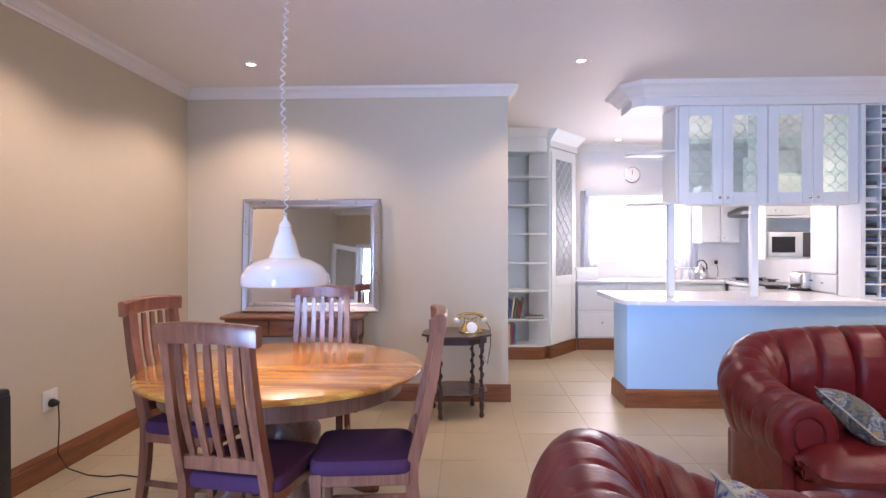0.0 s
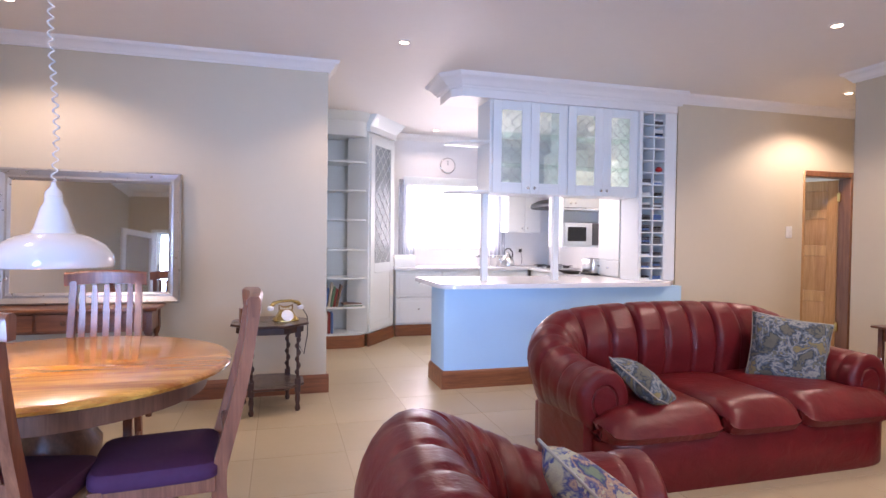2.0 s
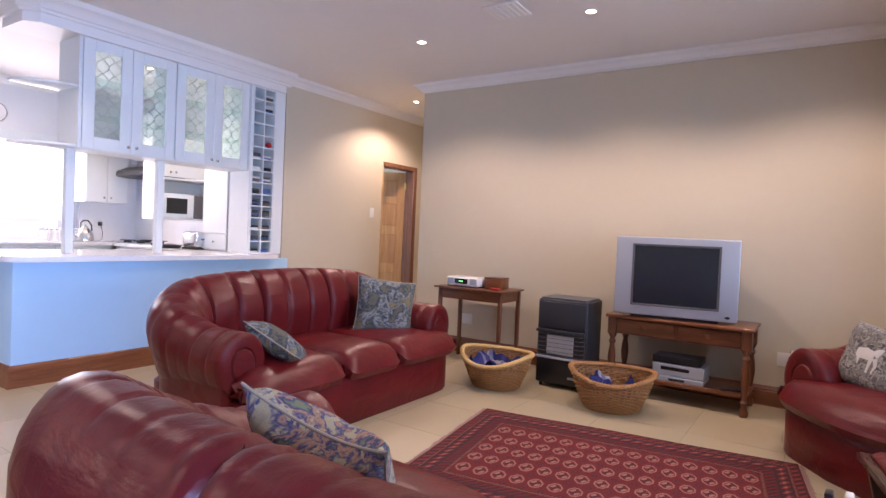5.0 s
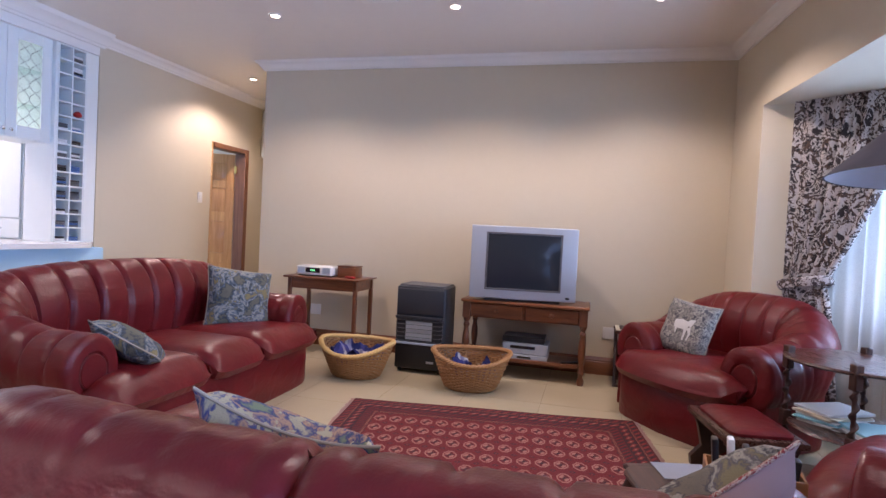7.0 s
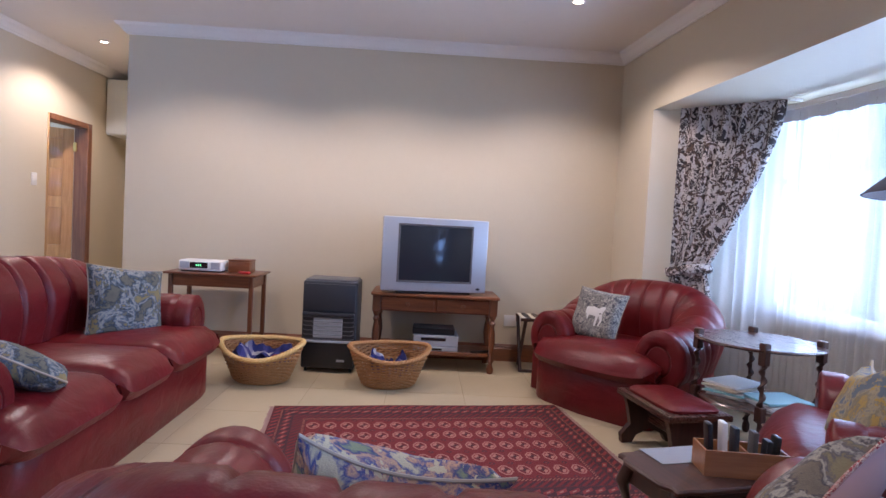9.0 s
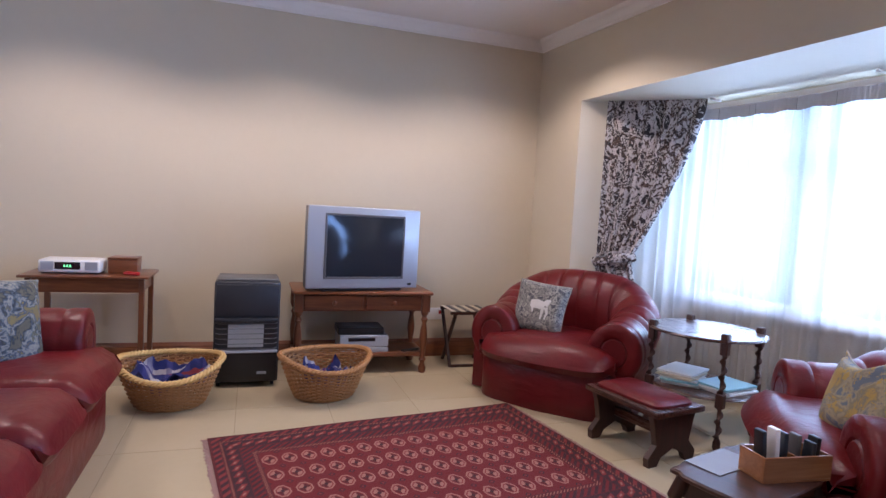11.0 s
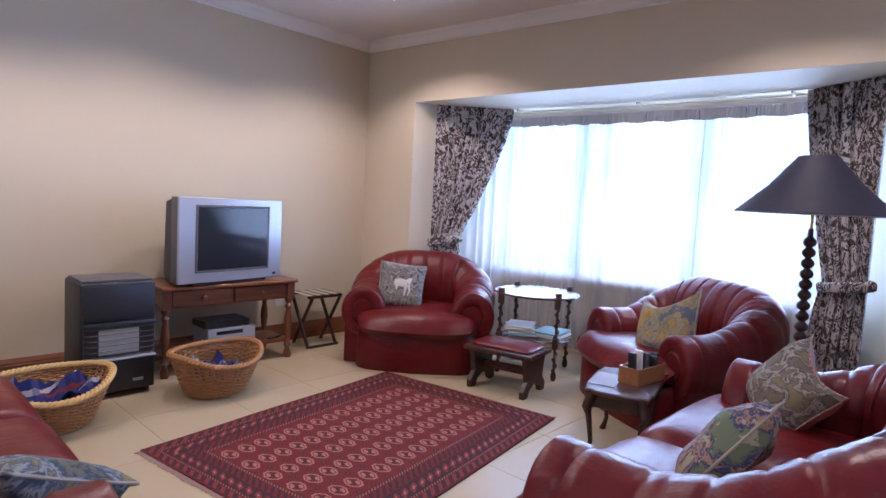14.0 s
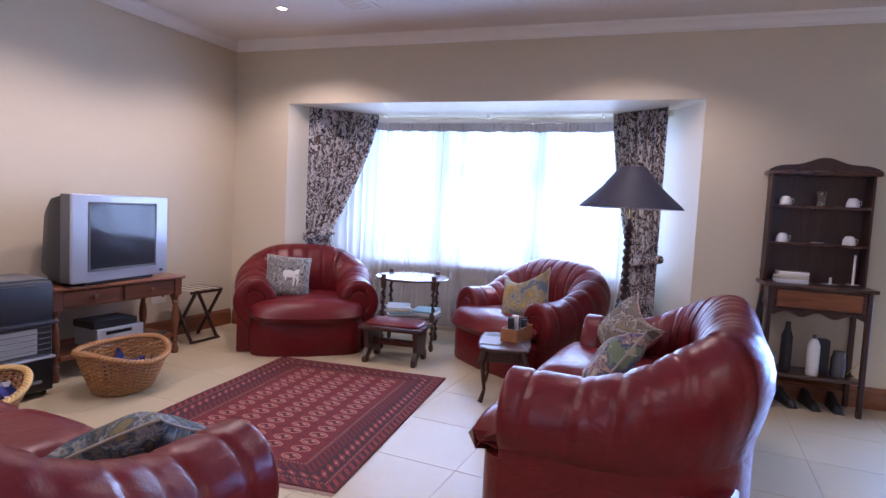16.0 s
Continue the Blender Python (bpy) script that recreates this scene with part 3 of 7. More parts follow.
# glazed outside door in the south wall, its leaf standing open inwards
sdoor = struct("door_2", box(SD0 - 0.0, SD0 + 0.05, -0.2, -0.08, 0, SDZ, 0.004, 1, m=SOUTH), M_CORNICE, "white glazed outside door standing open inwards")
bm = box(SD1 - 0.05, SD1, -0.2, -0.08, 0, SDZ, 0.004, 1, m=SOUTH)
box(SD0 + 0.05, SD1 - 0.05, -0.2, -0.08, SDZ - 0.05, SDZ, 0.004, 1, bm, SOUTH)
finish("door_frame", bm, M_CORNICE, sdoor)
LEAF = SOUTH @ pose(SD0 + 0.06, 0.02, 0, 0, 0, 108)
bm = bmesh.new()
for q in ((0, 0.09, 0.02, 2.02), (0.71, 0.80, 0.02, 2.02), (0.09, 0.71, 0.02, 0.25), (0.09, 0.71, 1.93, 2.02), (0.09, 0.71, 0.95, 1.03)):
    box(q[0], q[1], -0.02, 0.02, q[2], q[3], 0.004, 1, bm, LEAF)
finish("door_leaf", bm, M_CORNICE, sdoor, "white painted glazed leaf")
finish("pane", box(0.09, 0.71, -0.003, 0.003, 0.25, 1.93, m=LEAF), M_GLASS, sdoor).visible_shadow = False

# kitchen shell
KX1, KY1 = 4.45, 8.55
KW0, KW1, KWZ0, KWZ1 = 2.26, 3.62, 1.13, 2.04
slab("wall_kitchen_west", 0.72, X_OPEN, Y_N + 0.24, KY1 + 0.2, 0, CEIL, M_KWALL)
slab("wall_kitchen_east", KX1, 4.62, Y_N + 0.3, KY1 + 0.2, 0, CEIL, M_KWALL)
bm = box(X_OPEN, KW0, KY1, KY1 + 0.2, 0, CEIL)
box(KW1, KX1, KY1, KY1 + 0.2, 0, CEIL, bm=bm)
box(KW0, KW1, KY1, KY1 + 0.2, 0, KWZ0, bm=bm)
box(KW0, KW1, KY1, KY1 + 0.2, KWZ1, CEIL, bm=bm)
struct("wall_kitchen_north", bm, M_KWALL, "white painted kitchen wall with a window")
kw = struct("window_2", box(KW0, KW1, KY1 + 0.02, KY1 + 0.14, KWZ0, KWZ0 + 0.03, 0.004, 1), M_CORNICE, "white framed kitchen window full of daylight")
bm = bmesh.new()
for q in ((KW0, KW0 + 0.05, KWZ0 + 0.03, KWZ1), (KW1 - 0.05, KW1, KWZ0 + 0.03, KWZ1), (KW0 + 0.05, KW1 - 0.05, KWZ1 - 0.05, KWZ1), (2.92, 2.96, KWZ0 + 0.03, KWZ1 - 0.05)):
    box(q[0], q[1], KY1 + 0.06, KY1 + 0.10, q[2], q[3], 0.003, 1, bm)
finish("window_frame", bm, M_CORNICE, kw)
finish("pane", box(KW0 + 0.05, KW1 - 0.05, KY1 + 0.078, KY1 + 0.082, KWZ0 + 0.03, KWZ1 - 0.05), M_GLASS, kw).visible_shadow = False

# cornices: a stepped cove along each wall top
COVE = [(0, 0), (0.012, 0), (0.016, -0.0), (0.02, 0.012), (0.03, 0.018), (0.042, 0.036), (0.062, 0.056), (0.075, 0.062), (0.082, 0.072), (0.088, 0.085)]


def cornice(name, path, parent=None, mat=M_CORNICE, h=0.085, drop=None):
    """path: plan points with the room on its left side."""
    s = h / 0.085
    z = CEIL - h if drop is None else drop
    pts = [Vector((x, y)) for x, y in path]
    rings = []
    for i, p in enumerate(pts):
        d0 = (p - pts[i - 1]).normalized() if i else (pts[1] - p).normalized()
        d1 = (pts[i + 1] - p).normalized() if i + 1 < len(pts) else d0
        n0, n1 = Vector((-d0.y, d0.x)), Vector((-d1.y, d1.x))
        n = (n0 + n1).normalized()
        n = n / max(0.4, n.dot(n0))
        rings.append([(p.x + n.x * a * s, p.y + n.y * a * s, z + b * s) for a, b in COVE] + [(p.x, p.y, z + 0.085 * s)])
    return struct(name, loft(rings), mat, "white moulded plaster cornice", parent, 25)


se, sw = south(0, 0), south(-7.15, 0)
cornice("cornice_south", [(X_W, Y_N), (X_W, sw.y - 0.02), (se.x, se.y), (X_TV, Y_HALL), (7.5, Y_HALL)])
cornice("cornice_hall", [(7.5, Y_N), (4.33, Y_N)])
cornice("cornice_dining", [(X_OPEN, Y_N + 0.24), (X_OPEN, Y_N), (X_W, Y_N)])
cornice("cornice_kitchen", [(KX1, 6.2), (KX1, KY1), (2.0, KY1)])


# skirtings: varnished hardwood, moulded top
def skirting(name, path, h=0.15):
    prof = [(0, 0), (0.022, 0), (0.022, h * 0.72), (0.018, h * 0.76), (0.020, h * 0.82), (0.012, h * 0.93), (0.006, h), (0, h)]
    pts = [Vector((x, y)) for x, y in path]
    for k, (a, b) in enumerate(zip(pts, pts[1:])):
        d = (b - a).normalized()
        n = Vector((-d.y, d.x))
        e0 = 0.022 if k == 0 else 0
        rings = [[(p.x + n.x * o, p.y + n.y * o, z) for o, z in prof] for p in (a, b)]
        finish(name if k == 0 else "skirting_length", loft(rings), M_SKIRT if abs(d.x) > abs(d.y) else M_SKIRTY, None, "varnished reddish hardwood skirting board", "structure", 30)


skirting("baseboard_dining", [(X_OPEN + 0.022, Y_N - 0.0), (X_W, Y_N)])
skirting("baseboard_opening", [(X_OPEN, Y_N + 0.24), (X_OPEN, Y_N)])
skirting("baseboard_west", [(X_W, Y_N - 0.022), (X_W, -0.3)])
b0, b1 = south(BAY1, 0), south(-0.03, 0)
skirting("baseboard_southeast", [(b0.x, b0.y), (b1.x, b1.y)])
b0, b1 = south(SD1 + 0.02, 0), south(BAY0, 0)
skirting("baseboard_southwest", [(b0.x, b0.y), (b1.x, b1.y)])
skirting("baseboard_tv", [(X_TV, se.y + 0.02), (X_TV, Y_HALL)])
skirting("baseboard_hall_south", [(X_TV - 0.022, Y_HALL), (7.5, Y_HALL)])
skirting("baseboard_hall", [(DX0 - 0.08, Y_N), (4.33, Y_N)])

# hall door: frame, leaf standing open inwards, hinges
door = struct("door_1", box(DX0 - 0.02, DX0 + 0.006, Y_N - 0.006, Y_N + 0.125, 0, DZ + 0.04, 0.004, 1), M_PINE, "six-panel pine door standing open in a dark wooden frame")
bm = box(DX1 - 0.02, DX1 + 0.055, Y_N - 0.015, Y_N + 0.135, 0, DZ + 0.04, 0.006, 1)
box(DX0 + 0.006, DX1 - 0.02, Y_N - 0.015, Y_N + 0.135, DZ - 0.02, DZ + 0.04, 0.006, 1, bm)
finish("door_frame", bm, M_FRAMEWOOD, door, "dark varnished frame")
HINGE = pose(DX1 - 0.03, Y_N + 0.13, 0, 0, 0, 180 - 62)
leaf = finish("door_leaf", box(0.0, 0.10, -0.035, 0.0, 0.01, 1.99, 0.003, 1, m=HINGE), M_PINE, door, "honey pine leaf with raised panels")
bm = box(0.55, 0.65, -0.035, 0, 0.01, 1.99, 0.003, 1, m=HINGE)
for z0, z1 in ((0.01, 0.20), (0.62, 0.74), (1.14, 1.26), (1.56, 1.66), (1.88, 1.99)):
    box(0.10, 0.55, -0.035, 0, z0, z1, 0.003, 1, bm, HINGE)
finish("leaf_rail", bm, M_PINE, leaf)
for z0, z1 in ((0.20, 0.62), (0.74, 1.14), (1.26, 1.56), (1.66, 1.88)):
    finish("leaf_panel", box(0.10, 0.55, -0.026, -0.009, z0, z1, 0.008, 2, m=HINGE), M_PINE, leaf)
for z in (0.3, 1.75):
    finish("hinge", box(DX1 - 0.035, DX1 - 0.005, Y_N + 0.10, Y_N + 0.138, z, z + 0.1, 0.003, 1), M_BRASS, door, "brass hinge")

# hall end: high cupboard over a recess
cup = thing("wall_cupboard", pose(6.9, Y_HALL, 0), "white wall cupboard fixed high at the hall's end", "cupboard")
part("body", box(0.02, 0.6, 0.0, Y_N - Y_HALL - 0.002, 2.0, CEIL - 0.1, 0.003, 1), M_WHITE, cup)
for i in range(2):
    w = (Y_N - Y_HALL) / 2
    d = part("door", box(0, 0.018, w * i + 0.01, w * (i + 1) - 0.01, 2.01, CEIL - 0.11, 0.004, 1), M_WHITE, cup)
    part("knob", lathe([(0.004, 0), (0.004, 0.012), (0.013, 0.018), (0.012, 0.028), (0.004, 0.031)], 12, m=pose(0, w * (1 if i else 1) + (0.06 if i else -0.06), 2.06, 0, -90, 0)), M_BRASS, d)


# light switch and sockets
def wall_plate(m, name, label, w=0.075, h=0.12):
    t = thing(name, m, label, name.replace("_", " "))
    part("plate", box(-w / 2, w / 2, -0.009, 0, -h / 2, h / 2, 0.003, 2), M_PLASTICW, t)
    return t


sw1 = wall_plate(pose(5.73, Y_N, 1.40), "light_switch", "white plastic switch plate on the wall beside the door")
part("rocker", box(-0.015, 0.015, -0.014, -0.009, -0.03, 0.03, 0.002, 1), M_PLASTICW, sw1)
so1 = wall_plate(pose(X_W, 3.80, 0.45, 0, 0, 90), "wall_socket", "white wall socket with a black plug above the skirting", 0.12, 0.12)
part("rocker", box(0.03, 0.045, -0.013, -0.009, 0.015, 0.04, 0.001, 1), M_PLASTICW, so1)
so2 = wall_plate(pose(X_TV, 0.98, 0.36, 0, 0, -90), "wall_socket", "white wall socket with a red switch beside the television table", 0.15, 0.10)
part("rocker", box(0.03, 0.05, -0.016, -0.009, 0.0, 0.03, 0.001, 1), M_REDP, so2, "red switch")
so3 = wall_plate(pose(X_TV, 3.75, 0.34, 0, 0, -90), "wall_socket", "white wall socket behind the small side table", 0.12, 0.10)
part("rocker", box(0.03, 0.045, -0.013, -0.009, 0.0, 0.03, 0.001, 1), M_PLASTICW, so3)
plug = thing("plug", pose(X_W + 0.01, 3.80, 0.43, 0, 0, 90), "black three-pin plug and long cable trailing on the floor", "plug")
part("body", lathe([(0.024, 0), (0.026, 0.012), (0.018, 0.035), (0.008, 0.05)], 14, m=pose(0, 0, 0, 90, 0, 0)), M_BLACK, plug)
cab = [(0, -0.045, 0), (0, -0.05, -0.12), (-0.005, -0.045, -0.3), (0.03, -0.08, -0.40), (0.0, -0.22, -0.425), (-0.02, -0.35, -0.425), (0.01, -0.42, -0.425), (-0.02, -0.55, -0.425)]
part("cable", tube(cab, 0.004, 6), M_BLACK, plug)
cable2 = thing("cable", pose(0, 0, 0), "black power cable lying on the tiled floor", "cable")
part("cord", tube([(-1.86, 3.30, 0.005), (-1.7, 3.38, 0.005), (-1.55, 3.42, 0.005), (-1.42, 3.55, 0.005), (-1.3, 3.62, 0.005)], 0.004, 6), M_BLACK, cable2)
spk = thing("loudspeaker", pose(-1.80, 3.30, 0), "tall black loudspeaker on the floor against the wall", "loudspeaker")
part("cabinet", box(-0.09, 0.0, -0.25, 0.10, 0, 0.62, 0.02, 3), M_BLACK, spk)
part("grille", box(0.0, 0.012, -0.23, 0.08, 0.03, 0.59, 0.006, 2), M_CHAR, spk)

# ceiling downlights
dl = None
for x, y in DOWNLIGHTS:
    m = pose(x, y, CEIL)
    if dl is None:
        dl = thing("downlight", m, "small round recessed ceiling downlight, switched on", "downlight", "recessed ceiling downlights")
        part("trim", lathe([(0.030, -0.001), (0.046, -0.001), (0.046, -0.006), (0.036, -0.010), (0.030, -0.004)], 24), M_CORNICE, dl)
        part("lamp", lathe([(0.0005, -0.0075), (0.030, -0.0075), (0.030, -0.002), (0.0005, -0.002)], 20), M_LED, dl, "glowing lamp face")
    else:
        copy_thing(dl, m)
vent = thing("ceiling_vent", pose(3.80, 2.70, CEIL), "square white ceiling vent plate", "vent", "ceiling vent plates")
part("frame", box(-0.13, 0.13, -0.13, 0.13, -0.012, 0, 0.004, 1), M_CORNICE, vent)
for i in range(5):
    part("slat", box(-0.10, 0.10, -0.10 + i * 0.042, -0.075 + i * 0.042, -0.018, -0.012, 0.002, 1), M_CORNICE, vent)
copy_thing(vent, pose(3.47, 0.77, CEIL))


# ---- kitchen ----
IX0, IY0, IYB = 1.91, 5.36, 5.80
bm = box(IX0, 4.30, IY0, IYB, 0, 0.86, 0.01, 2)
island = thing("kitchen_island", pose(0, 0, 0), "pale painted low wall of the breakfast counter with a hardwood skirting", "kitchen counter")
part("body", bm, M_ISLAND, island)
part("skirting", loft([[(x - 0.022 * sx, y - 0.022 * sy, z) for x, y, sx, sy in ((IX0, IYB, 1, 0), (IX0, IY0, 1, 1), (4.30, IY0, 0, 1), (4.30, IY0 + 0.02, 0, 0), (IX0 + 0.02, IY0 + 0.02, 0, 0), (IX0 + 0.02, IYB, 0, 0))] for z in (0, 0.13)] + [[(x - 0.008 * sx, y - 0.008 * sy, z) for x, y, sx, sy in ((IX0, IYB, 1, 0), (IX0, IY0, 1, 1), (4.30, IY0, 0, 1), (4.30, IY0 + 0.02, 0, 0), (IX0 + 0.02, IY0 + 0.02, 0, 0), (IX0 + 0.02, IYB, 0, 0))] for z in (0.155,)]), M_SKIRT, island, "varnished hardwood skirting", 30)
top = thing("breakfast_counter", pose(0, 0, 0), "long white counter top with a rounded front edge", "counter top")
part("worktop", loft([[(x, y, z) for x, y in ((1.86, 6.25), (1.86, 5.42), (1.90, 5.31), (2.02, 5.27), (4.0, 5.27), (4.12, 5.31), (4.28, 5.46), (4.28, 6.25))] for z in (0.862, 0.866, 0.897, 0.902)]), M_COUNTER, top, "", 60)
bm = bmesh.new()
post = thing("counter_post", pose(2.37, 5.66, 0.902), "square white post between the counter and the hanging cabinets", "post", "posts under the hanging cabinets")
part("shaft", box(-0.03, 0.03, -0.03, 0.03, 0, 1.705 - 0.902, 0.004, 1), M_WHITE, post)
copy_thing(post, pose(3.09, 5.66, 0.902))

# hanging glazed cabinets
CZ0, CZ1, CY0, CY1 = 1.705, 2.54, 5.50, 5.83
hang = thing("hanging_cabinet", pose(0, 0, 0), "white hanging cabinets with four leaded glass doors", "wall cabinet")
bm = box(2.38, 3.88, CY0 + 0.02, CY1, CZ0, CZ0 + 0.02, 0.002, 1)
for x in (2.38, 3.12, 3.86):
    box(x, x + 0.02, CY0 + 0.02, CY1, CZ0 + 0.02, CZ1, 0.002, 1, bm)
part("carcass", bm, M_WHITE, hang)
for z in (1.98, 2.26):
    part("shelf", box(2.40, 3.86, CY0 + 0.05, CY1 - 0.01, z, z + 0.008), M_CABGLASS, hang, "glass shelf")
doors = [(2.385, 2.752), (2.756, 3.123), (3.133, 3.500), (3.504, 3.875)]
for i, (a, b) in enumerate(doors):
    d = part("door", box(a, a + 0.085, CY0, CY0 + 0.02, CZ0 + 0.005, CZ1, 0.003, 1), M_WHITE, hang)
    bm = box(b - 0.085, b, CY0, CY0 + 0.02, CZ0 + 0.005, CZ1, 0.003, 1)
    box(a + 0.085, b - 0.085, CY0, CY0 + 0.02, CZ0 + 0.005, CZ0 + 0.10, 0.003, 1, bm)
    box(a + 0.085, b - 0.085, CY0, CY0 + 0.02, CZ1 - 0.08, CZ1, 0.003, 1, bm)
    part("door_rail", bm, M_WHITE, d)
    part("pane", box(a + 0.085, b - 0.085, CY0 + 0.009, CY0 + 0.013, CZ0 + 0.10, CZ1 - 0.08), M_CABGLASS, d)
    bm = bmesh.new()
    x0, x1, z0, z1 = a + 0.085, b - 0.085, CZ0 + 0.10, CZ1 - 0.08
    for sgn in (1, -1):
        for ph in (0.0, math.pi):
            tube([((x0 + x1) / 2 + sgn * (x1 - x0) * (0.24 + 0.24 * math.cos(math.pi * t / 10 + ph)), CY0 + 0.005, z0 + (z1 - z0) * t / 60) for t in range(61)], 0.0022, 5, bm)
    part("lead_strip", bm, M_LEAD, d, "thin lead lattice strip")
    kx = b - 0.03 if i % 2 == 0 else a + 0.03
    part("knob", lathe([(0.004, 0), (0.004, 0.012), (0.014, 0.018), (0.013, 0.026), (0.004, 0.03)], 12, m=pose(kx, CY0, CZ0 + 0.055, 90, 0, 0)), M_CHROME, d, "small steel knob")
part("end_panel", box(2.355, 2.378, CY0 + 0.005, CY1, CZ0, CZ1, 0.002, 1), M_WHITE, hang)
for z in (CZ0 + 0.004, 2.155):
    part("end_shelf", loft([[(2.352 - r * math.cos(a) * 0.34, CY1 - 0.02 - r * math.sin(a) * 0.30, z + h) for a in [math.pi / 2 * i / 12 for i in range(13)]] + [(2.352, CY1 - 0.02, z + h)] for r, h in ((0.98, 0), (1, 0.004), (1, 0.016), (0.98, 0.02))]), M_WHITE, hang, "rounded open end shelf")
# bulkhead over the cabinets
bulk = struct("bulkhead", loft([[(x, y, z) for x, y in ((2.0, CY1 + 0.06), (2.0, CY0 + 0.05), (2.08, CY0 - 0.04), (4.29, CY0 - 0.04), (4.29, CY1 + 0.06))] for z in (CZ1, CEIL)]), M_CORNICE, "white bulkhead over the hanging cabinets")
cornice("cornice_bulkhead", [(4.33, CY0 - 0.04), (2.08, CY0 - 0.04), (2.0, CY0 + 0.05), (2.0, CY1 + 0.06), (4.29, CY1 + 0.06)], h=0.12)

# pigeon-hole rack
rack = thing("wine_rack", pose(3.905, 5.47, 0.902), "tall white pigeon-hole rack two holes wide holding cases and papers", "rack")
RW, RH, RD, NR = 0.27, 1.635, 0.26, 14
# the dark grey stands in for the shade deep in the holes
part("back", box(0, RW, RD, RD + 0.01, 0, RH), M_RACKBACK, rack, "back board coloured dark for the shade in the holes")
for i in range(3):
    part("upright", box(i * (RW - 0.012) / 2, i * (RW - 0.012) / 2 + 0.012, 0, RD, 0, RH, 0.002, 1), M_WHITE, rack)
for j in range(NR + 1):
    z = j * (RH - 0.012) / NR
    for i in range(2):
        x0 = 0.012 + i * (RW - 0.012) / 2
        part("shelf", box(x0, x0 + (RW - 0.012) / 2 - 0.012, 0.002, RD, z, z + 0.012), M_WHITE, rack)
part("frame_board", box(RW, RW + 0.12, 0, 0.3, 0, RH, 0.003, 1), M_WHITE, rack)
part("frame_board", box(-0.025, 0, 0, 0.3, 0, RH, 0.003, 1), M_WHITE, rack)
rng = random.Random(4)
for j in range(NR):
    for i in range(2):
        if rng.random() < (1.0 if j < 9 else 0.12):
            x0 = 3.905 + 0.012 + i * (RW - 0.012) / 2
            z = 0.902 + j * (RH - 0.012) / NR + 0.012
            n = rng.randint(2, 4)
            for k in range(n):
                t = thing("case", pose(x0 + 0.008, 5.49, z + k * 0.018), "thin flat case lying in a hole of the white rack", "case", "flat cases in the pigeon-hole rack")
                part("body", box(0, 0.098, 0, 0.17, 0, 0.016, 0.002, 1), rng.choice(M_BOOKS[1:2] + [M_GREYP, M_CHAR, M_BLACK, M_GREYP, M_PAPER]), t)
t = thing("ribbon_bundle", pose(4.10, 5.48, 0.902 + 9 * 1.623 / 14 + 0.012), "small red bundle sticking out of the rack", "bundle")
part("body", lathe([(0.005, 0), (0.03, 0.01), (0.035, 0.03), (0.02, 0.05), (0.004, 0.055)], 14, m=pose(0, 0, 0, 8, 0, 0)), M_REDP, t)

# tall cupboard beside the rack, seen over the counter
tall = thing("tall_cupboard", pose(3.93, 5.86, 0.904), "tall white cupboard standing on the counter's end", "cupboard")
part("body", box(0.02, 0.48, 0.0, 0.42, 0, 1.25, 0.003, 1), M_WHITE, tall)
d = part("drawer", box(0, 0.018, 0.01, 0.41, 0.01, 0.17, 0.004, 1), M_WHITE, tall)
part("knob", lathe([(0.004, 0), (0.012, 0.018), (0.004, 0.028)], 10, m=pose(0, 0.2, 0.09, 0, -90, 0)), M_CHROME, d)
part("door", box(0, 0.018, 0.01, 0.41, 0.18, 1.24, 0.004, 1), M_WHITE, tall)


# open corner shelf unit by the kitchen entrance
def shelf_unit():
    t = thing("corner_shelf", pose(0.95, 7.30, 0), "white open corner shelves with rounded ends on a hardwood plinth", "shelf unit")
    W, D = 0.60, 0.42
    def ring(z, o=0.0):
        return [(0, D, z), (0, 0.02 - o, z), (W * 0.72, 0.02 - o, z), (W * 0.86, 0.04 - o, z), (W * 0.96 + o, 0.10, z), (W + o, 0.20, z), (W + o, D, z)]
    for z in (0.15, 0.46, 0.80, 1.13, 1.48, 1.82, 2.15):
        part("shelf", loft([ring(z), ring(z + 0.02)]), M_WHITE, t, "", 60)
    part("back", box(0, W, D + 0.002, D + 0.02, 0.0, 2.5), M_WHITE, t)
    part("side", box(-0.0, 0.02, 0.04, D, 0.172, 2.49), M_WHITE, t)
    part("top", loft([ring(2.46), ring(CEIL - 0.10), ring(CEIL - 0.09, 0.02), ring(CEIL, 0.07)]), M_WHITE, t, "white fascia above the top shelf", 40)
    part("plinth", loft([ring(0, 0.0), ring(0.145, 0.0)]), M_SKIRT, t, "varnished hardwood plinth", 40)
    return t


shelf_unit()
for i in range(7):
    h = (0.27, 0.25, 0.22, 0.28, 0.24, 0.21, 0.26)[i]
    t = thing("book", pose(1.00 + i * 0.03, 7.36, 0.48, 0, 4 + i * 1.5, 0), "upright hardback book leaning on the white corner shelf", "book", "books on the corner shelves")
    part("cover", box(0, 0.022, 0, 0.17, 0, h, 0.003, 1), M_BOOKS[(i * 3) % 5], t)
for i in range(4):
    t = thing("book", pose(1.03 + i * 0.032, 7.36, 0.17), "upright dark book on the lowest corner shelf", "book", "books on the corner shelves")
    part("cover", box(0, 0.026, 0, 0.17, 0, 0.24, 0.003, 1), M_BOOKS[(3 + i) % 5], t)
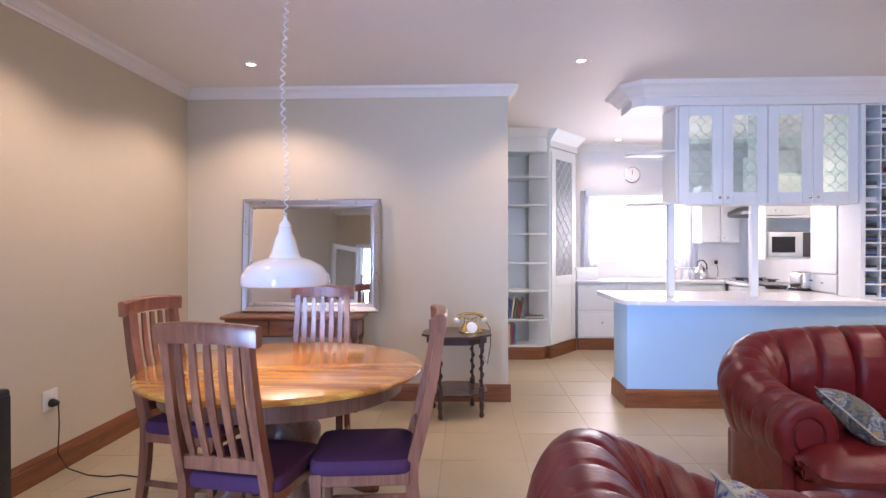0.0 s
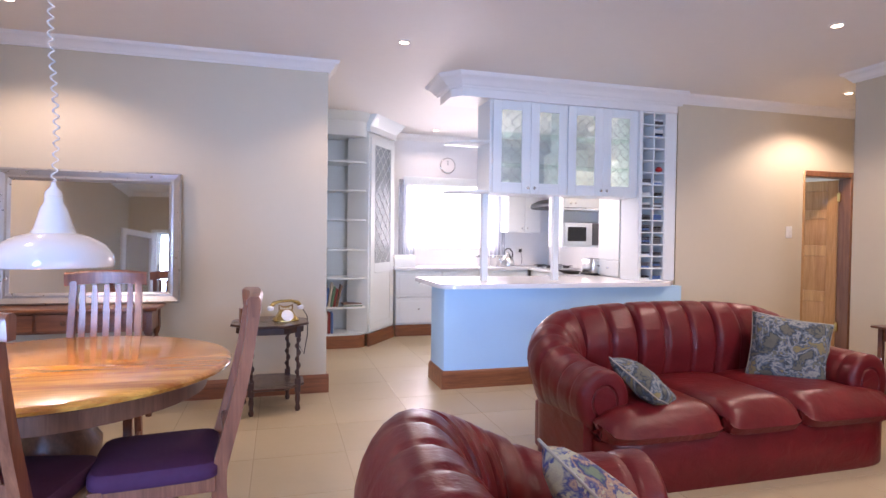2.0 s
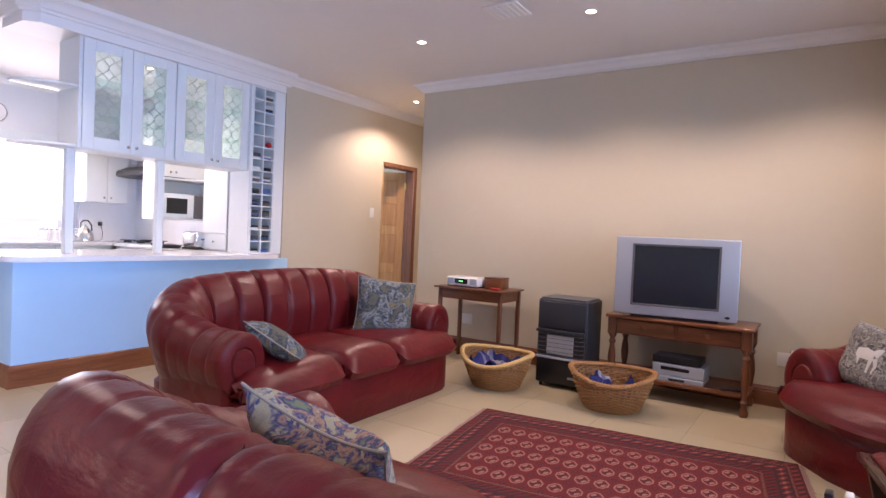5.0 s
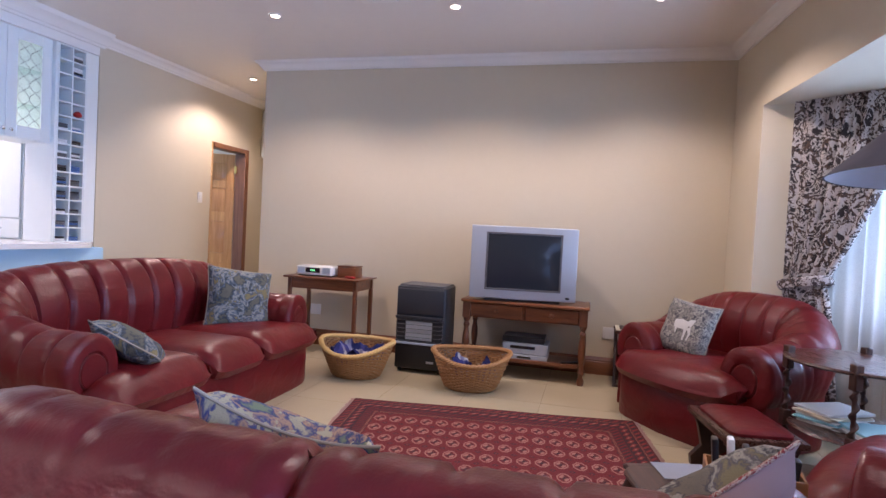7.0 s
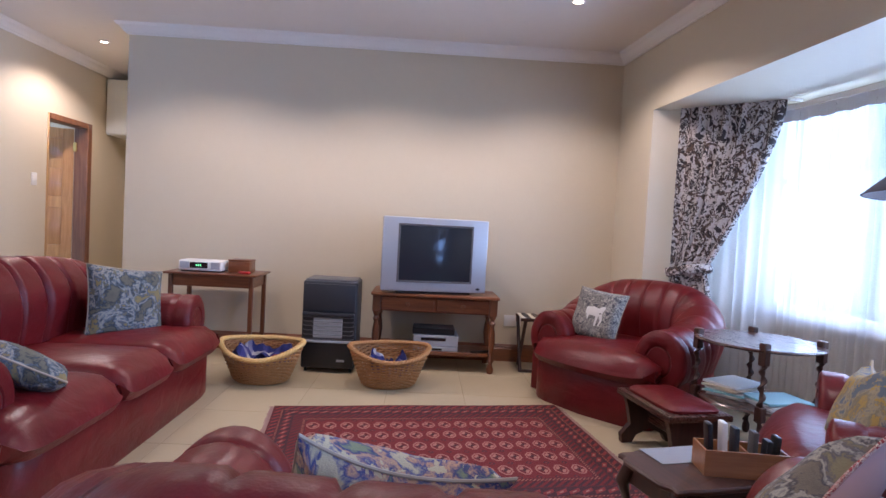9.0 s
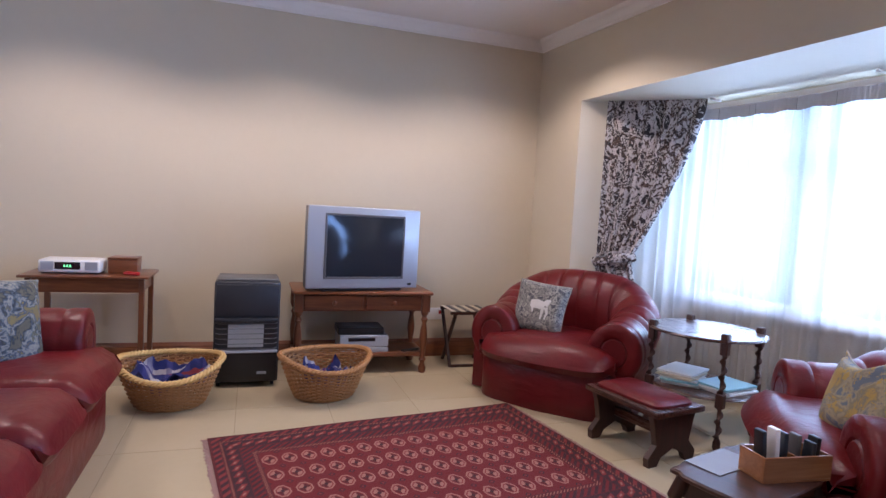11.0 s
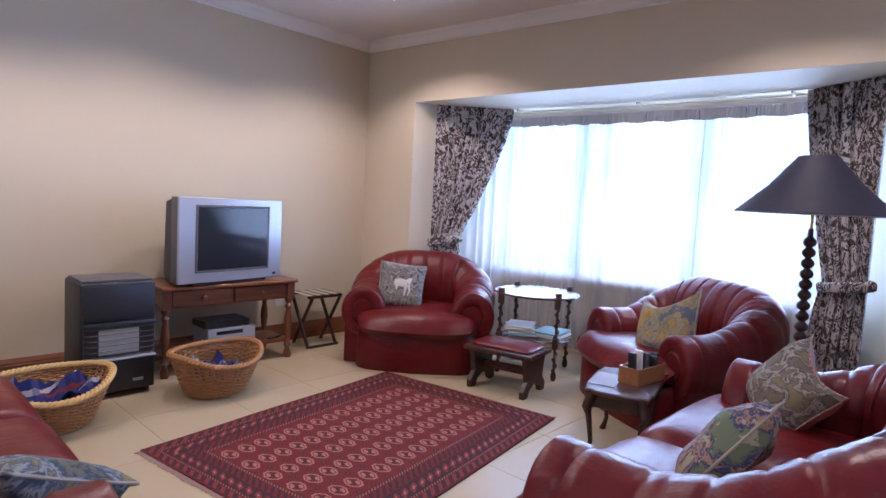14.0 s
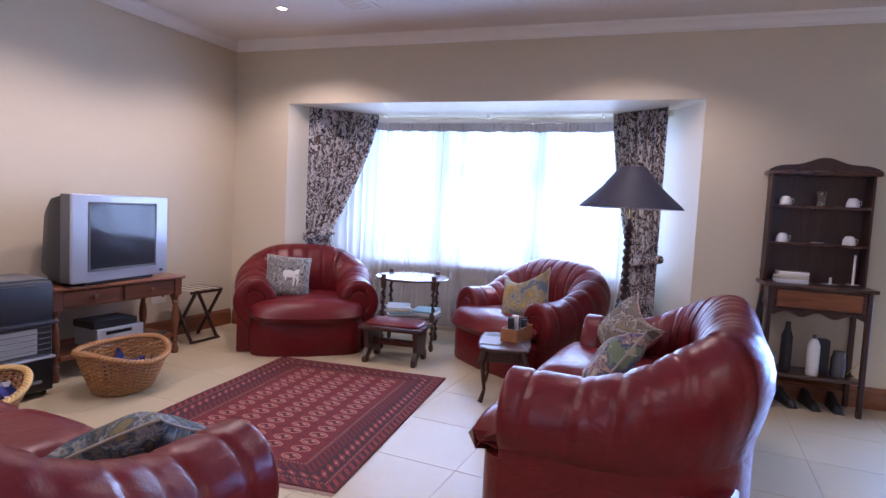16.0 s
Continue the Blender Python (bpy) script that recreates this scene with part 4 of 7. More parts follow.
for i in range(3):
    t = thing("magazine", pose(1.27, 7.36, 0.48 + i * 0.012, 0, 0, 4 * i), "thin magazine lying flat on the white corner shelf", "magazine", "magazines on the corner shelves")
    part("cover", box(0, 0.22, 0, 0.16, 0, 0.010, 0.002, 1), [M_BOOKS[2], M_PAPER, M_BOOKS[3]][i], t)

# diagonal pantry cupboard
A, B = Vector((1.57, 7.38)), Vector((1.98, 7.95))
ang = math.degrees(math.atan2(B.y - A.y, B.x - A.x))
PM = pose(A.x, A.y, 0, 0, 0, ang)
PL = (B - A).length
pan = thing("pantry_cupboard", PM, "tall white diagonal pantry cupboard with a grey glazed door", "cupboard")
part("body", box(0.0, PL, 0.02, 0.30, 0.15, 2.52, 0.003, 1), M_WHITE, pan)
d = part("door", box(0.03, 0.13, 0, 0.02, 0.17, 2.47, 0.003, 1), M_WHITE, pan)
bm = box(PL - 0.13, PL - 0.03, 0, 0.02, 0.17, 2.47, 0.003, 1)
for z0, z1 in ((0.17, 0.27), (0.86, 0.98), (2.39, 2.47)):
    box(0.13, PL - 0.13, 0, 0.02, z0, z1, 0.003, 1, bm)
part("door_rail", bm, M_WHITE, d)
part("pane", box(0.13, PL - 0.13, 0.008, 0.014, 0.98, 2.39), M_PANTRYGLASS, d, "grey pane with a white lattice")
bm = bmesh.new()
nz = 9
for i in range(-3, nz + 1):
    w, h0 = PL - 0.26, 1.41
    for s in (1, -1):
        za, zb = 0.98 + h0 * i / nz, 0.98 + h0 * (i + 3) / nz
        xa, xb = (0.13, PL - 0.13) if s > 0 else (PL - 0.13, 0.13)
        f0, f1 = max(0, (0.98 - za) / (zb - za)), min(1, (2.39 - za) / (zb - za))
        if f1 > f0:
            tube([(xa + (xb - xa) * f0, 0.004, za + (zb - za) * f0), (xa + (xb - xa) * f1, 0.004, za + (zb - za) * f1)], 0.003, 5, bm)
part("lattice", bm, M_PAPER, d, "thin white diamond lattice")
part("lower_panel", box(0.13, PL - 0.13, 0.006, 0.016, 0.27, 0.86, 0.004, 1), M_WHITE, d)
part("knob", lathe([(0.004, 0), (0.014, 0.018), (0.004, 0.028)], 12, m=pose(PL - 0.06, 0, 1.05, 90, 0, 0)), M_CHROME, d)
part("fascia", loft([[(-0.01, -o, z), (PL + 0.02 + o, -o, z), (PL + 0.02 + o, 0.3, z), (-0.01, 0.3, z)] for z, o in ((2.53, 0), (2.60, 0), (2.64, 0.03), (CEIL, 0.09))]), M_WHITE, pan, "flared white top moulding", 30)
part("plinth", box(0, PL, 0.0, 0.03, 0, 0.148, 0.002, 1), M_SKIRT, pan, "varnished hardwood plinth")


def base_cabinet(m, w, label, rows=((0.17, 0.50), (0.51, 0.85)), knobs=1, group="kitchen base cabinets"):
    t = thing("base_cabinet", m, label, "kitchen cabinet", group)
    part("body", box(0, w, 0.02, 0.56, 0.15, 0.86), M_WHITE, t)
    part("plinth", box(0, w, 0.012, 0.03, 0, 0.148, 0.002, 1), M_SKIRT, t, "varnished hardwood plinth")
    for z0, z1 in rows:
        d = part("drawer", box(0.004, w - 0.004, 0, 0.019, z0, z1, 0.004, 1), M_WHITE, t)
        part("drawer_panel", box(0.05, w - 0.05, -0.004, 0.0, z0 + 0.04, z1 - 0.04, 0.004, 1), M_WHITE, d)
        part("knob", lathe([(0.005, 0), (0.014, 0.018), (0.005, 0.028)], 12, m=pose(w / 2, -0.003, (z0 + z1) / 2 + 0.02, 90, 0, 0)), M_CHROME, d)
    return t


for i, w in enumerate((0.62, 0.62, 0.62)):
    base_cabinet(pose(2.0 + i * 0.622, 7.97, 0), w, "white kitchen drawer cabinet under the window counter")
for i in range(3):
    base_cabinet(pose(3.88, 7.93 - i * 0.56, 0, 0, 0, -90), 0.555, "white kitchen base cabinet under the hob counter")
ct = thing("kitchen_counter_top", pose(0, 0, 0), "white worktop along the kitchen's two walls", "counter top")
part("worktop", box(1.98, KX1, 7.94, KY1, 0.862, 0.90, 0.006, 2), M_COUNTER, ct)
part("worktop", box(3.85, KX1, 6.255, 7.937, 0.862, 0.90, 0.006, 2), M_COUNTER, ct)

# upper cabinets right of the window, hood, hob, oven tower with microwave
up = thing("wall_cabinet", pose(3.66, 8.22, 1.38), "white two-door wall cabinet beside the kitchen window", "wall cabinet")
part("body", box(0, 0.50, 0.02, 0.32, 0, 0.75), M_WHITE, up)
for i in range(2):
    d = part("door", box(0.004 + i * 0.25, 0.246 + i * 0.25, 0, 0.019, 0.004, 0.745, 0.004, 1), M_WHITE, up)
    part("knob", lathe([(0.005, 0), (0.014, 0.018), (0.005, 0.028)], 12, m=pose(0.21 if i == 0 else 0.29, 0, 0.06, 90, 0, 0)), M_CHROME, d)
hood = thing("cooker_hood", pose(KX1, 7.75, 1.70), "black curved cooker hood fixed over the hob", "cooker hood")
prof = [(0, 0), (-0.50, 0), (-0.53, 0.02), (-0.52, 0.07), (-0.40, 0.13), (-0.2, 0.16), (0, 0.17)]
part("canopy", loft([[(x, y, z) for x, z in prof] for y in (-0.3, 0.3)]), M_BLACK, hood)
part("filter", box(-0.46, -0.05, -0.27, 0.27, -0.006, 0.0, 0.002, 1), M_CHAR, hood)
up2 = thing("wall_cabinet", pose(4.12, 7.44, 1.92), "white wall cabinet over the cooker hood", "wall cabinet")
part("body", box(0.02, 0.33, 0, 0.62, 0, 0.55), M_WHITE, up2)
for i in range(2):
    d = part("door", box(0, 0.019, 0.004 + i * 0.31, 0.306 + i * 0.31, 0.004, 0.546, 0.004, 1), M_WHITE, up2)
    part("knob", lathe([(0.005, 0), (0.014, 0.018), (0.005, 0.028)], 12, m=pose(0, 0.27 + i * 0.08, 0.05, 0, -90, 0)), M_CHROME, d)
hob = thing("hob", pose(4.13, 7.75, 0.901), "flat hob with black pan supports on the worktop", "hob")
part("plate", box(-0.24, 0.24, -0.29, 0.29, 0, 0.012, 0.004, 1), M_CHROME, hob)
for i in range(4):
    x, y = (-0.12, 0.12)[i % 2], (-0.15, 0.15)[i // 2]
    part("burner", lathe([(0.0, 0.012), (0.045, 0.012), (0.045, 0.025), (0.03, 0.03), (0.0, 0.03)][1:], 16, m=pose(x, y, 0)), M_BLACK, hob)
    bm = box(-0.09, 0.09, -0.004, 0.004, 0.03, 0.04, m=pose(x, y, 0))
    box(-0.004, 0.004, -0.09, 0.09, 0.03, 0.04, bm=bm, m=pose(x, y, 0))
    part("pan_support", bm, M_BLACK, hob)
tower = thing("microwave_shelf", pose(3.74, 6.75, 1.20), "white open wall unit holding a microwave", "wall cabinet")
TW, TD, TH = 0.70, 0.36, 0.90
for q in ((0, 0.02, 0, TD, 0, TH), (TW - 0.02, TW, 0, TD, 0, TH), (0.02, TW - 0.02, 0, TD, 0, 0.02), (0.02, TW - 0.02, 0, TD, 0.44, 0.46), (0.02, TW - 0.02, TD - 0.02, TD, 0.02, 0.44)):
    part("board", box(*q, 0.002, 1), M_WHITE, tower)
d = part("door", box(0.02, TW - 0.02, 0.0, 0.02, 0.47, TH, 0.004, 1), M_WHITE, tower)
for i in range(2):
    part("knob", lathe([(0.005, 0), (0.014, 0.018), (0.005, 0.028)], 12, m=pose(0.1 + i * 0.06, 0, 0.52, 90, 0, 0)), M_CHROME, d)
mw = thing("microwave", pose(3.78, 6.76, 1.222), "white microwave oven with a dark window", "microwave")
part("body", box(0, 0.48, 0.02, 0.32, 0, 0.27, 0.008, 2), M_WHITE, mw)
d = part("door", box(0.0, 0.36, 0, 0.02, 0.005, 0.265, 0.006, 2), M_WHITE, mw)
part("window", box(0.035, 0.28, -0.003, 0.001, 0.05, 0.22, 0.002, 1), M_SCREEN, d)
part("control_panel", box(0.365, 0.475, 0.0, 0.02, 0.005, 0.265, 0.004, 1), M_GREYP, mw, "grey control panel")


def kettle(m):
    t = thing("kettle", m, "shiny steel kettle with a black handle on the worktop", "kettle")
    part("body", lathe([(0.085, 0), (0.095, 0.01), (0.095, 0.04), (0.085, 0.09), (0.06, 0.14), (0.035, 0.165), (0.03, 0.17)], 24), M_CHROME, t)
    part("lid", lathe([(0.034, 0.168), (0.03, 0.18), (0.008, 0.185), (0.012, 0.2), (0.004, 0.205)], 18), M_CHROME, t)
    part("spout", tube([(-0.08, 0, 0.05), (-0.115, 0, 0.09), (-0.13, 0, 0.14)], [0.022, 0.015, 0.01], 10), M_CHROME, t)
    part("handle", tube([(-0.05, 0, 0.16), (-0.05, 0, 0.22), (-0.02, 0, 0.25), (0.03, 0, 0.25), (0.07, 0, 0.2), (0.075, 0, 0.13)], 0.009, 8), M_BLACK, t, "black handle")


kettle(pose(3.62, 8.12, 0.901))
so4 = wall_plate(pose(3.98, KY1, 1.12), "wall_socket", "white wall socket with a black plug behind the kettle", 0.12, 0.10)
part("plug", box(-0.02, 0.02, -0.05, -0.009, -0.03, 0.02, 0.006, 2), M_BLACK, so4, "black plug")
kc = thing("cable", pose(0, 0, 0), "black kettle cable hanging from the socket", "cable")
part("cord", tube([(3.98, 8.50, 1.10), (3.98, 8.45, 1.0), (3.95, 8.4, 0.93), (3.88, 8.3, 0.907), (3.75, 8.2, 0.906)], 0.004, 6), M_BLACK, kc)
toaster = thing("toaster", pose(3.93, 6.38, 0.901), "brushed steel toaster on the counter", "toaster")
part("body", box(-0.08, 0.08, -0.12, 0.12, 0.012, 0.185, 0.03, 4), M_CHROME, toaster)
part("base", box(-0.085, 0.085, -0.125, 0.125, 0, 0.02, 0.005, 1), M_BLACK, toaster)
part("lever", box(-0.012, 0.012, -0.145, -0.12, 0.10, 0.115, 0.004, 1), M_BLACK, toaster)
pan_ = thing("frying_pan", pose(3.75, 6.55, 0.901, 0, 0, 200), "black frying pan with a long handle on the counter", "pan")
part("body", lathe([(0.09, 0), (0.115, 0.035), (0.11, 0.035), (0.086, 0.006)], 24), M_BLACK, pan_)
part("handle", tube([(0.11, 0, 0.03), (0.2, 0, 0.045), (0.28, 0, 0.045)], 0.01, 8), M_BLACK, pan_)
for i in range(4):
    t = thing("canister", pose(3.22 + i * 0.105, 8.2, 0.901), "white storage canister with a steel lid on the worktop", "canister", "canisters under the kitchen window")
    part("jar", lathe([(0.04, 0), (0.043, 0.005), (0.043, 0.12), (0.04, 0.125)], 18), M_SHELLW, t)
    part("lid", lathe([(0.043, 0.126), (0.043, 0.142), (0.012, 0.145), (0.01, 0.158)], 18), M_CHROME, t)
bb = thing("bread_bin", pose(2.16, 8.22, 0.901), "small white bread bin on the worktop", "bread bin")
part("body", loft([[(x, -0.10 * math.cos(a), 0.15 * math.sin(a)) for a in [math.pi * i / 12 for i in range(13)]] for x in (-0.14, -0.13, 0.13, 0.14)]), M_WHITE, bb, "", 60)
bl = thing("roller_blind", pose(0, 0, 0), "white blind rolled up at the top of the kitchen window", "blind")
part("roll", box(KW0 - 0.05, KW1 + 0.05, KY1 - 0.06, KY1 - 0.005, KWZ1 - 0.02, KWZ1 + 0.10, 0.01, 2), M_WHITE, bl)
# added cloth, lit from behind by kitchen_daylight so the window looks white
t = thing("net_curtain", pose(KW0, KY1 + 0.01, 0), "white sheer cloth added across the kitchen window to glow with daylight", "curtain")
part("cloth", loft([[(i * 0.011, 0.006 * math.sin(i * 1.1), z) for i in range(125)] + [(i * 0.011, 0.006 * math.sin(i * 1.1) + 0.002, z) for i in range(124, -1, -1)] for z in (KWZ0 + 0.04, KWZ1)]), M_SHEER, t, "", 80)
for sx, x0 in ((1, KW0 - 0.12), (-1, KW1 - 0.12)):
    t = thing("kitchen_curtain", pose(x0, KY1 - 0.03, 0), "narrow white curtain gathered beside the kitchen window", "curtain", "kitchen curtains")
    part("cloth", loft([[(i * 0.012, 0.012 * math.sin(i * 1.3) - 0.008, z) for i in range(20)] + [(i * 0.012, 0.012 * math.sin(i * 1.3) - 0.004, z) for i in range(19, -1, -1)] for z in (1.05, 1.6, 2.1)]), M_SHEER, t)
clock = thing("wall_clock", pose(2.85, KY1, 2.32, 90, 0, 0), "round pale wall clock above the kitchen window", "clock")
part("rim", lathe([(0.10, 0), (0.115, 0.01), (0.10, 0.02)], 28), M_CHROME, clock)
part("dial", lathe([(0.1, 0.001), (0.1, 0.022), (0.001, 0.0235)], 28), M_SHELLW, clock)
part("hand", box(-0.003, 0.003, 0, 0.07, 0.0245, 0.027), M_BLACK, clock)


# ---- leather seating ----
def tub_rings(hc, yf, yb, R, arm, back, arch, seats, channels, deep):
    """Sections of one fat roll that runs up one arm, round the back and down the other.
    arm and back: top, bottom, half width, outward lean of the top. Returns rings and their share of the way."""
    arc = R * math.pi / 2
    la, lb = yb - R - yf, 2 * (hc - R)
    total = 2 * la + 2 * arc + lb
    step = 0.013
    n = int(total / step)
    out = []
    for i in range(n + 1):
        d = total * i / n
        m = min(d, total - d)
        sg = 1 if d <= total / 2 else -1
        if m < la:
            x, y, nx, ny = hc, yf + m, 1.0, 0.0
        elif m < la + arc:
            a = (m - la) / R
            x, y, nx, ny = hc - R + R * math.cos(a), yb - R + R * math.sin(a), math.cos(a), math.sin(a)
        else:
            x, y, nx, ny = hc - R - (m - la - arc), yb, 0.0, 1.0
        w = max(0.0, min(1.0, (m - (la - 0.24)) / (0.24 + arc * 0.95)))
        w = w * w * (3 - 2 * w)
        u = x / hc if m >= la else 1.0
        top = arm[0] + (back[0] - arch * abs(u) ** 2.6 - arm[0]) * w
        low = arm[1] + (back[1] - arm[1]) * w
        half = arm[2] + (back[2] - arm[2]) * w
        lean = arm[3] + (back[3] - arm[3]) * w
        if i in (0, n):
            half *= 0.94
        # pleats over the arm, wrinkles in the corner, channels and seams on the back
        fold = 0.060 * max(0.0, math.cos((m - 0.11) * math.tau / 0.155 + 0.7 * math.sin(m * 11 + sg))) ** 8 * (1 - w) * min(1, m / 0.08)
        fold += 0.075 * max(0.0, math.cos(m * math.tau / 0.085 + 1.5 * math.sin(m * 9))) ** 6 * 4 * w * (1 - w)
        groove = deep * max(0.0, math.cos(math.pi * channels * (sg * x / hc + 1))) ** 10 * w
        seam = 0.022 * w * sum(max(0.0, 1 - abs(sg * x / hc - (2 * q / seats - 1)) / 0.05) ** 2 for q in range(1, seats))
        ring = []
        mid, hh = (top + low) / 2, (top - low) / 2
        for k in range(30):
            a = math.tau * k / 30
            c, s_ = math.cos(a), math.sin(a)
            f = (math.copysign(abs(s_) ** (1.0 - 0.20 * w), s_) + 1) / 2
            o = math.copysign(abs(c) ** (1.0 - 0.22 * w), c) * half
            o *= 1 + w * (0.20 * math.sin(min(1, max(0, f - 0.45) / 0.55) * math.pi) - 0.10 * math.sin(min(1, f / 0.5) * math.pi))
            o *= 1 - fold * (0.4 + 0.6 * f)
            z = low + (top - low) * f - (fold * half + seam * 0.6 + groove * 0.3) * f
            if c < 0:
                o += (groove + seam) * (0.3 + f)
                o -= 0.010 * w * math.sin(f * 13 + math.sin(x * 9) * 2) * (1 - f)
            else:
                o -= seam * (0.2 + f)
            o += lean * f
            ring.append((sg * (x + nx * o), y + ny * o, z))
        out.append((ring, m, sg))
    return out, la, arc


def tub_panel(hc, yf, yb, R, o0, o1, z0, z1):
    """The flat outer shell under the roll, along the same way."""
    pts = [(hc, yf + (yb - R - yf) * i / 3, 1, 0) for i in range(4)]
    pts += [(hc - R + R * math.cos(a), yb - R + R * math.sin(a), math.cos(a), math.sin(a)) for a in [math.pi / 2 * i / 10 for i in range(1, 11)]]
    pts += [(-x, y, -nx, ny) for x, y, nx, ny in pts[::-1]]
    return loft([[(x + nx * o, y + ny * o, z) for o, z in ((o0, z0), (o1, z0), (o1, z1 - 0.01), (o1 - 0.012, z1), (o0, z1))] for x, y, nx, ny in pts])


def seat_mesh(x0, x1, y0, y1, z0, z1, nose=0.05, wide=(0, 0), reach=0.12):
    """A seat cushion with a full front roll and a crowned top."""
    rings = []
    N = 18
    for i in range(N + 1):
        u = 2 * i / N - 1
        x = (x0 + x1) / 2 + u * (x1 - x0) / 2
        e = (1 - abs(u) ** 7) ** 0.5 if abs(u) < 1 else 0.0
        crown = 0.020 * (1 - u * u)
        d = 0.055 * (1 - e)
        ring = []
        prof = [(y1, z0 + 0.02), (y1, z1 - 0.02), (y1 - 0.15, z1 + crown), ((y0 + y1) / 2, z1 + crown * 1.2), (y0 + 0.18, z1 + crown), (y0 + 0.11, z1 + crown * 0.9), (y0 + 0.05, z1 - 0.004 + crown * 0.6), (y0 - 0.01, z1 - 0.04), (y0 - nose * 0.7, z1 - 0.085), (y0 - nose, z0 + 0.055), (y0 - nose * 0.5, z0 + 0.015), (y0 + 0.06, z0), (y0 + 0.11, z0), (y0 + 0.18, z0)]
        for y, z in prof:
            cy, cz = (y0 + y1) / 2, (z0 + z1) / 2
            fr = min(1.0, max(0.0, (y0 + reach + 0.03 - y) / 0.05))
            xx = x - wide[0] * fr * max(0, -u) + wide[1] * fr * max(0, u)
            ring.append((xx, y + (d if y < cy else -d), z + (d if z < cz else -d)))
        rings.append(ring)
    return loft(rings)


def leather_seat(m, W, D, seats, label, category, top=0.90, arm_w=0.30, arm_out=0.06, arm_h=0.63, group="", channels=8, arch=0.10, round_front=0.0, setback=0.12, deep=0.024, thick=0.30, back_in=0.12, lean=0.06, corner=0.26):
    """Front along -y. W and D are the base; arms bulge over its sides."""
    t = thing("armchair" if seats == 1 else "sofa", m, label, category, group)
    hw = W / 2
    base = loft([[(x * s, y * s2, z) for x, y in [(px, py - (round_front * (1 - (px / hw) ** 2) if py < 0 else 0)) for px, py in rounded(W, D, 9, 40)]] for z, s, s2 in ((0.0, 0.985, 0.985), (0.015, 0.995, 0.995), (0.27, 0.995, 0.995), (0.29, 0.97, 0.97))])
    part("base", base, M_LEATHER, t)
    hc, yf, yb = hw + arm_out - arm_w / 2, -D / 2 + setback, D / 2 - back_in
    rings, la, arc = tub_rings(hc, yf, yb, corner, (arm_h, arm_h - arm_w * 1.12, arm_w / 2, 0.0), (top, 0.20, thick / 2, lean), arch, seats, channels, deep)
    cut = la + arc * 0.62
    cover = [[q for q, m_, sg in rings if sg > 0 and m_ <= cut + 0.03], [q for q, m_, sg in rings if m_ >= cut - 0.001], [q for q, m_, sg in rings if sg < 0 and m_ <= cut + 0.03][::-1]]
    for s, run in ((1, cover[0]), (-1, cover[2])):
        r0 = run[0]
        c = Vector((sum(p[0] for p in r0) / 30, 0, sum(p[2] for p in r0) / 30))
        pre = [[(c.x + (p[0] - c.x) * q, yf + yy, c.z + (p[2] - c.z) * q) for p in r0] for q, yy in ((0.45, -0.012), (0.5, -0.002), (0.56, -0.012), (0.80, -0.014), (0.95, -0.008))]
        ar = part("arm", loft(pre + run), M_LEATHER, t)
        pts = []
        cz, rr = arm_h - arm_w * 0.56, arm_w * 0.235
        for k in range(25):
            b = math.tau * k / 24
            pts.append((s * hc + rr * math.cos(b), yf - 0.004, cz + rr * 1.1 * math.sin(b)))
        part("scroll_seam", tube(pts, 0.005, 6), M_PIPING, ar, "dark seam round the arm's front")
    part("outer_panel", tub_panel(hc, yf + 0.004, yb, corner, -0.05, arm_w / 2 - 0.035, 0.012, arm_h - arm_w * 0.6), M_LEATHER, t, "flat outer shell")
    inner0, inner1 = -hw - arm_out + arm_w - 0.02, hw + arm_out - arm_w + 0.02
    wseat = (inner1 - inner0) / seats
    for i in range(seats):
        bm = seat_mesh(inner0 + wseat * i - (0.0 if i else 0.10), inner0 + wseat * (i + 1) + (0.0 if i < seats - 1 else 0.10), -D / 2, D / 2 - 0.16, 0.26, 0.435, wide=(0 if i else hw + inner0 - 0.10, 0 if i < seats - 1 else hw - inner1 - 0.10), reach=setback - 0.02)
        if round_front:
            for v in bm.verts:
                if v.co.y < 0:
                    v.co.y -= round_front * max(0, 1 - (v.co.x / hw) ** 2)
        part("seat_cushion", bm, M_LEATHER, t)
    part("backrest", loft(cover[1]), M_LEATHER, t, "pleated rounded back")
    return t


SOFA1 = pose(3.07, 3.60, 0, 0, 0, 0)
leather_seat(SOFA1, 1.95, 0.92, 3, "burgundy leather three-seat sofa with rolled arms beside the breakfast counter", "sofa", 0.885, channels=9, deep=0.022, arch=0.07, arm_out=0.075, corner=0.22)
SOFA2 = pose(1.29, 1.52, 0, 0, 0, 88)
leather_seat(SOFA2, 1.71, 0.98, 2, "burgundy leather two-seat sofa with rolled arms beside the floor lamp", "sofa", 0.848, channels=11, deep=0.020, arch=-0.035, thick=0.27, back_in=0.09, lean=0.04, arm_h=0.62, arm_w=0.33, arm_out=0.05, corner=0.30)
leather_seat(pose(4.14, 0.36, 0, 0, 0, 180 + 40), 0.92, 0.86, 1, "burgundy leather armchair with a deer cushion in the corner", "armchair", 0.85, 0.34, 0.13, 0.60, "leather armchairs", 6, 0.07, 0.07, deep=0.011, corner=0.20)
leather_seat(pose(2.27, -0.13, 0, 0, 0, 147), 0.96, 0.86, 1, "burgundy leather armchair with a gold cushion before the window", "armchair", 0.86, 0.33, 0.12, 0.585, "leather armchairs", 8, 0.06, 0.07, deep=0.014, corner=0.20)

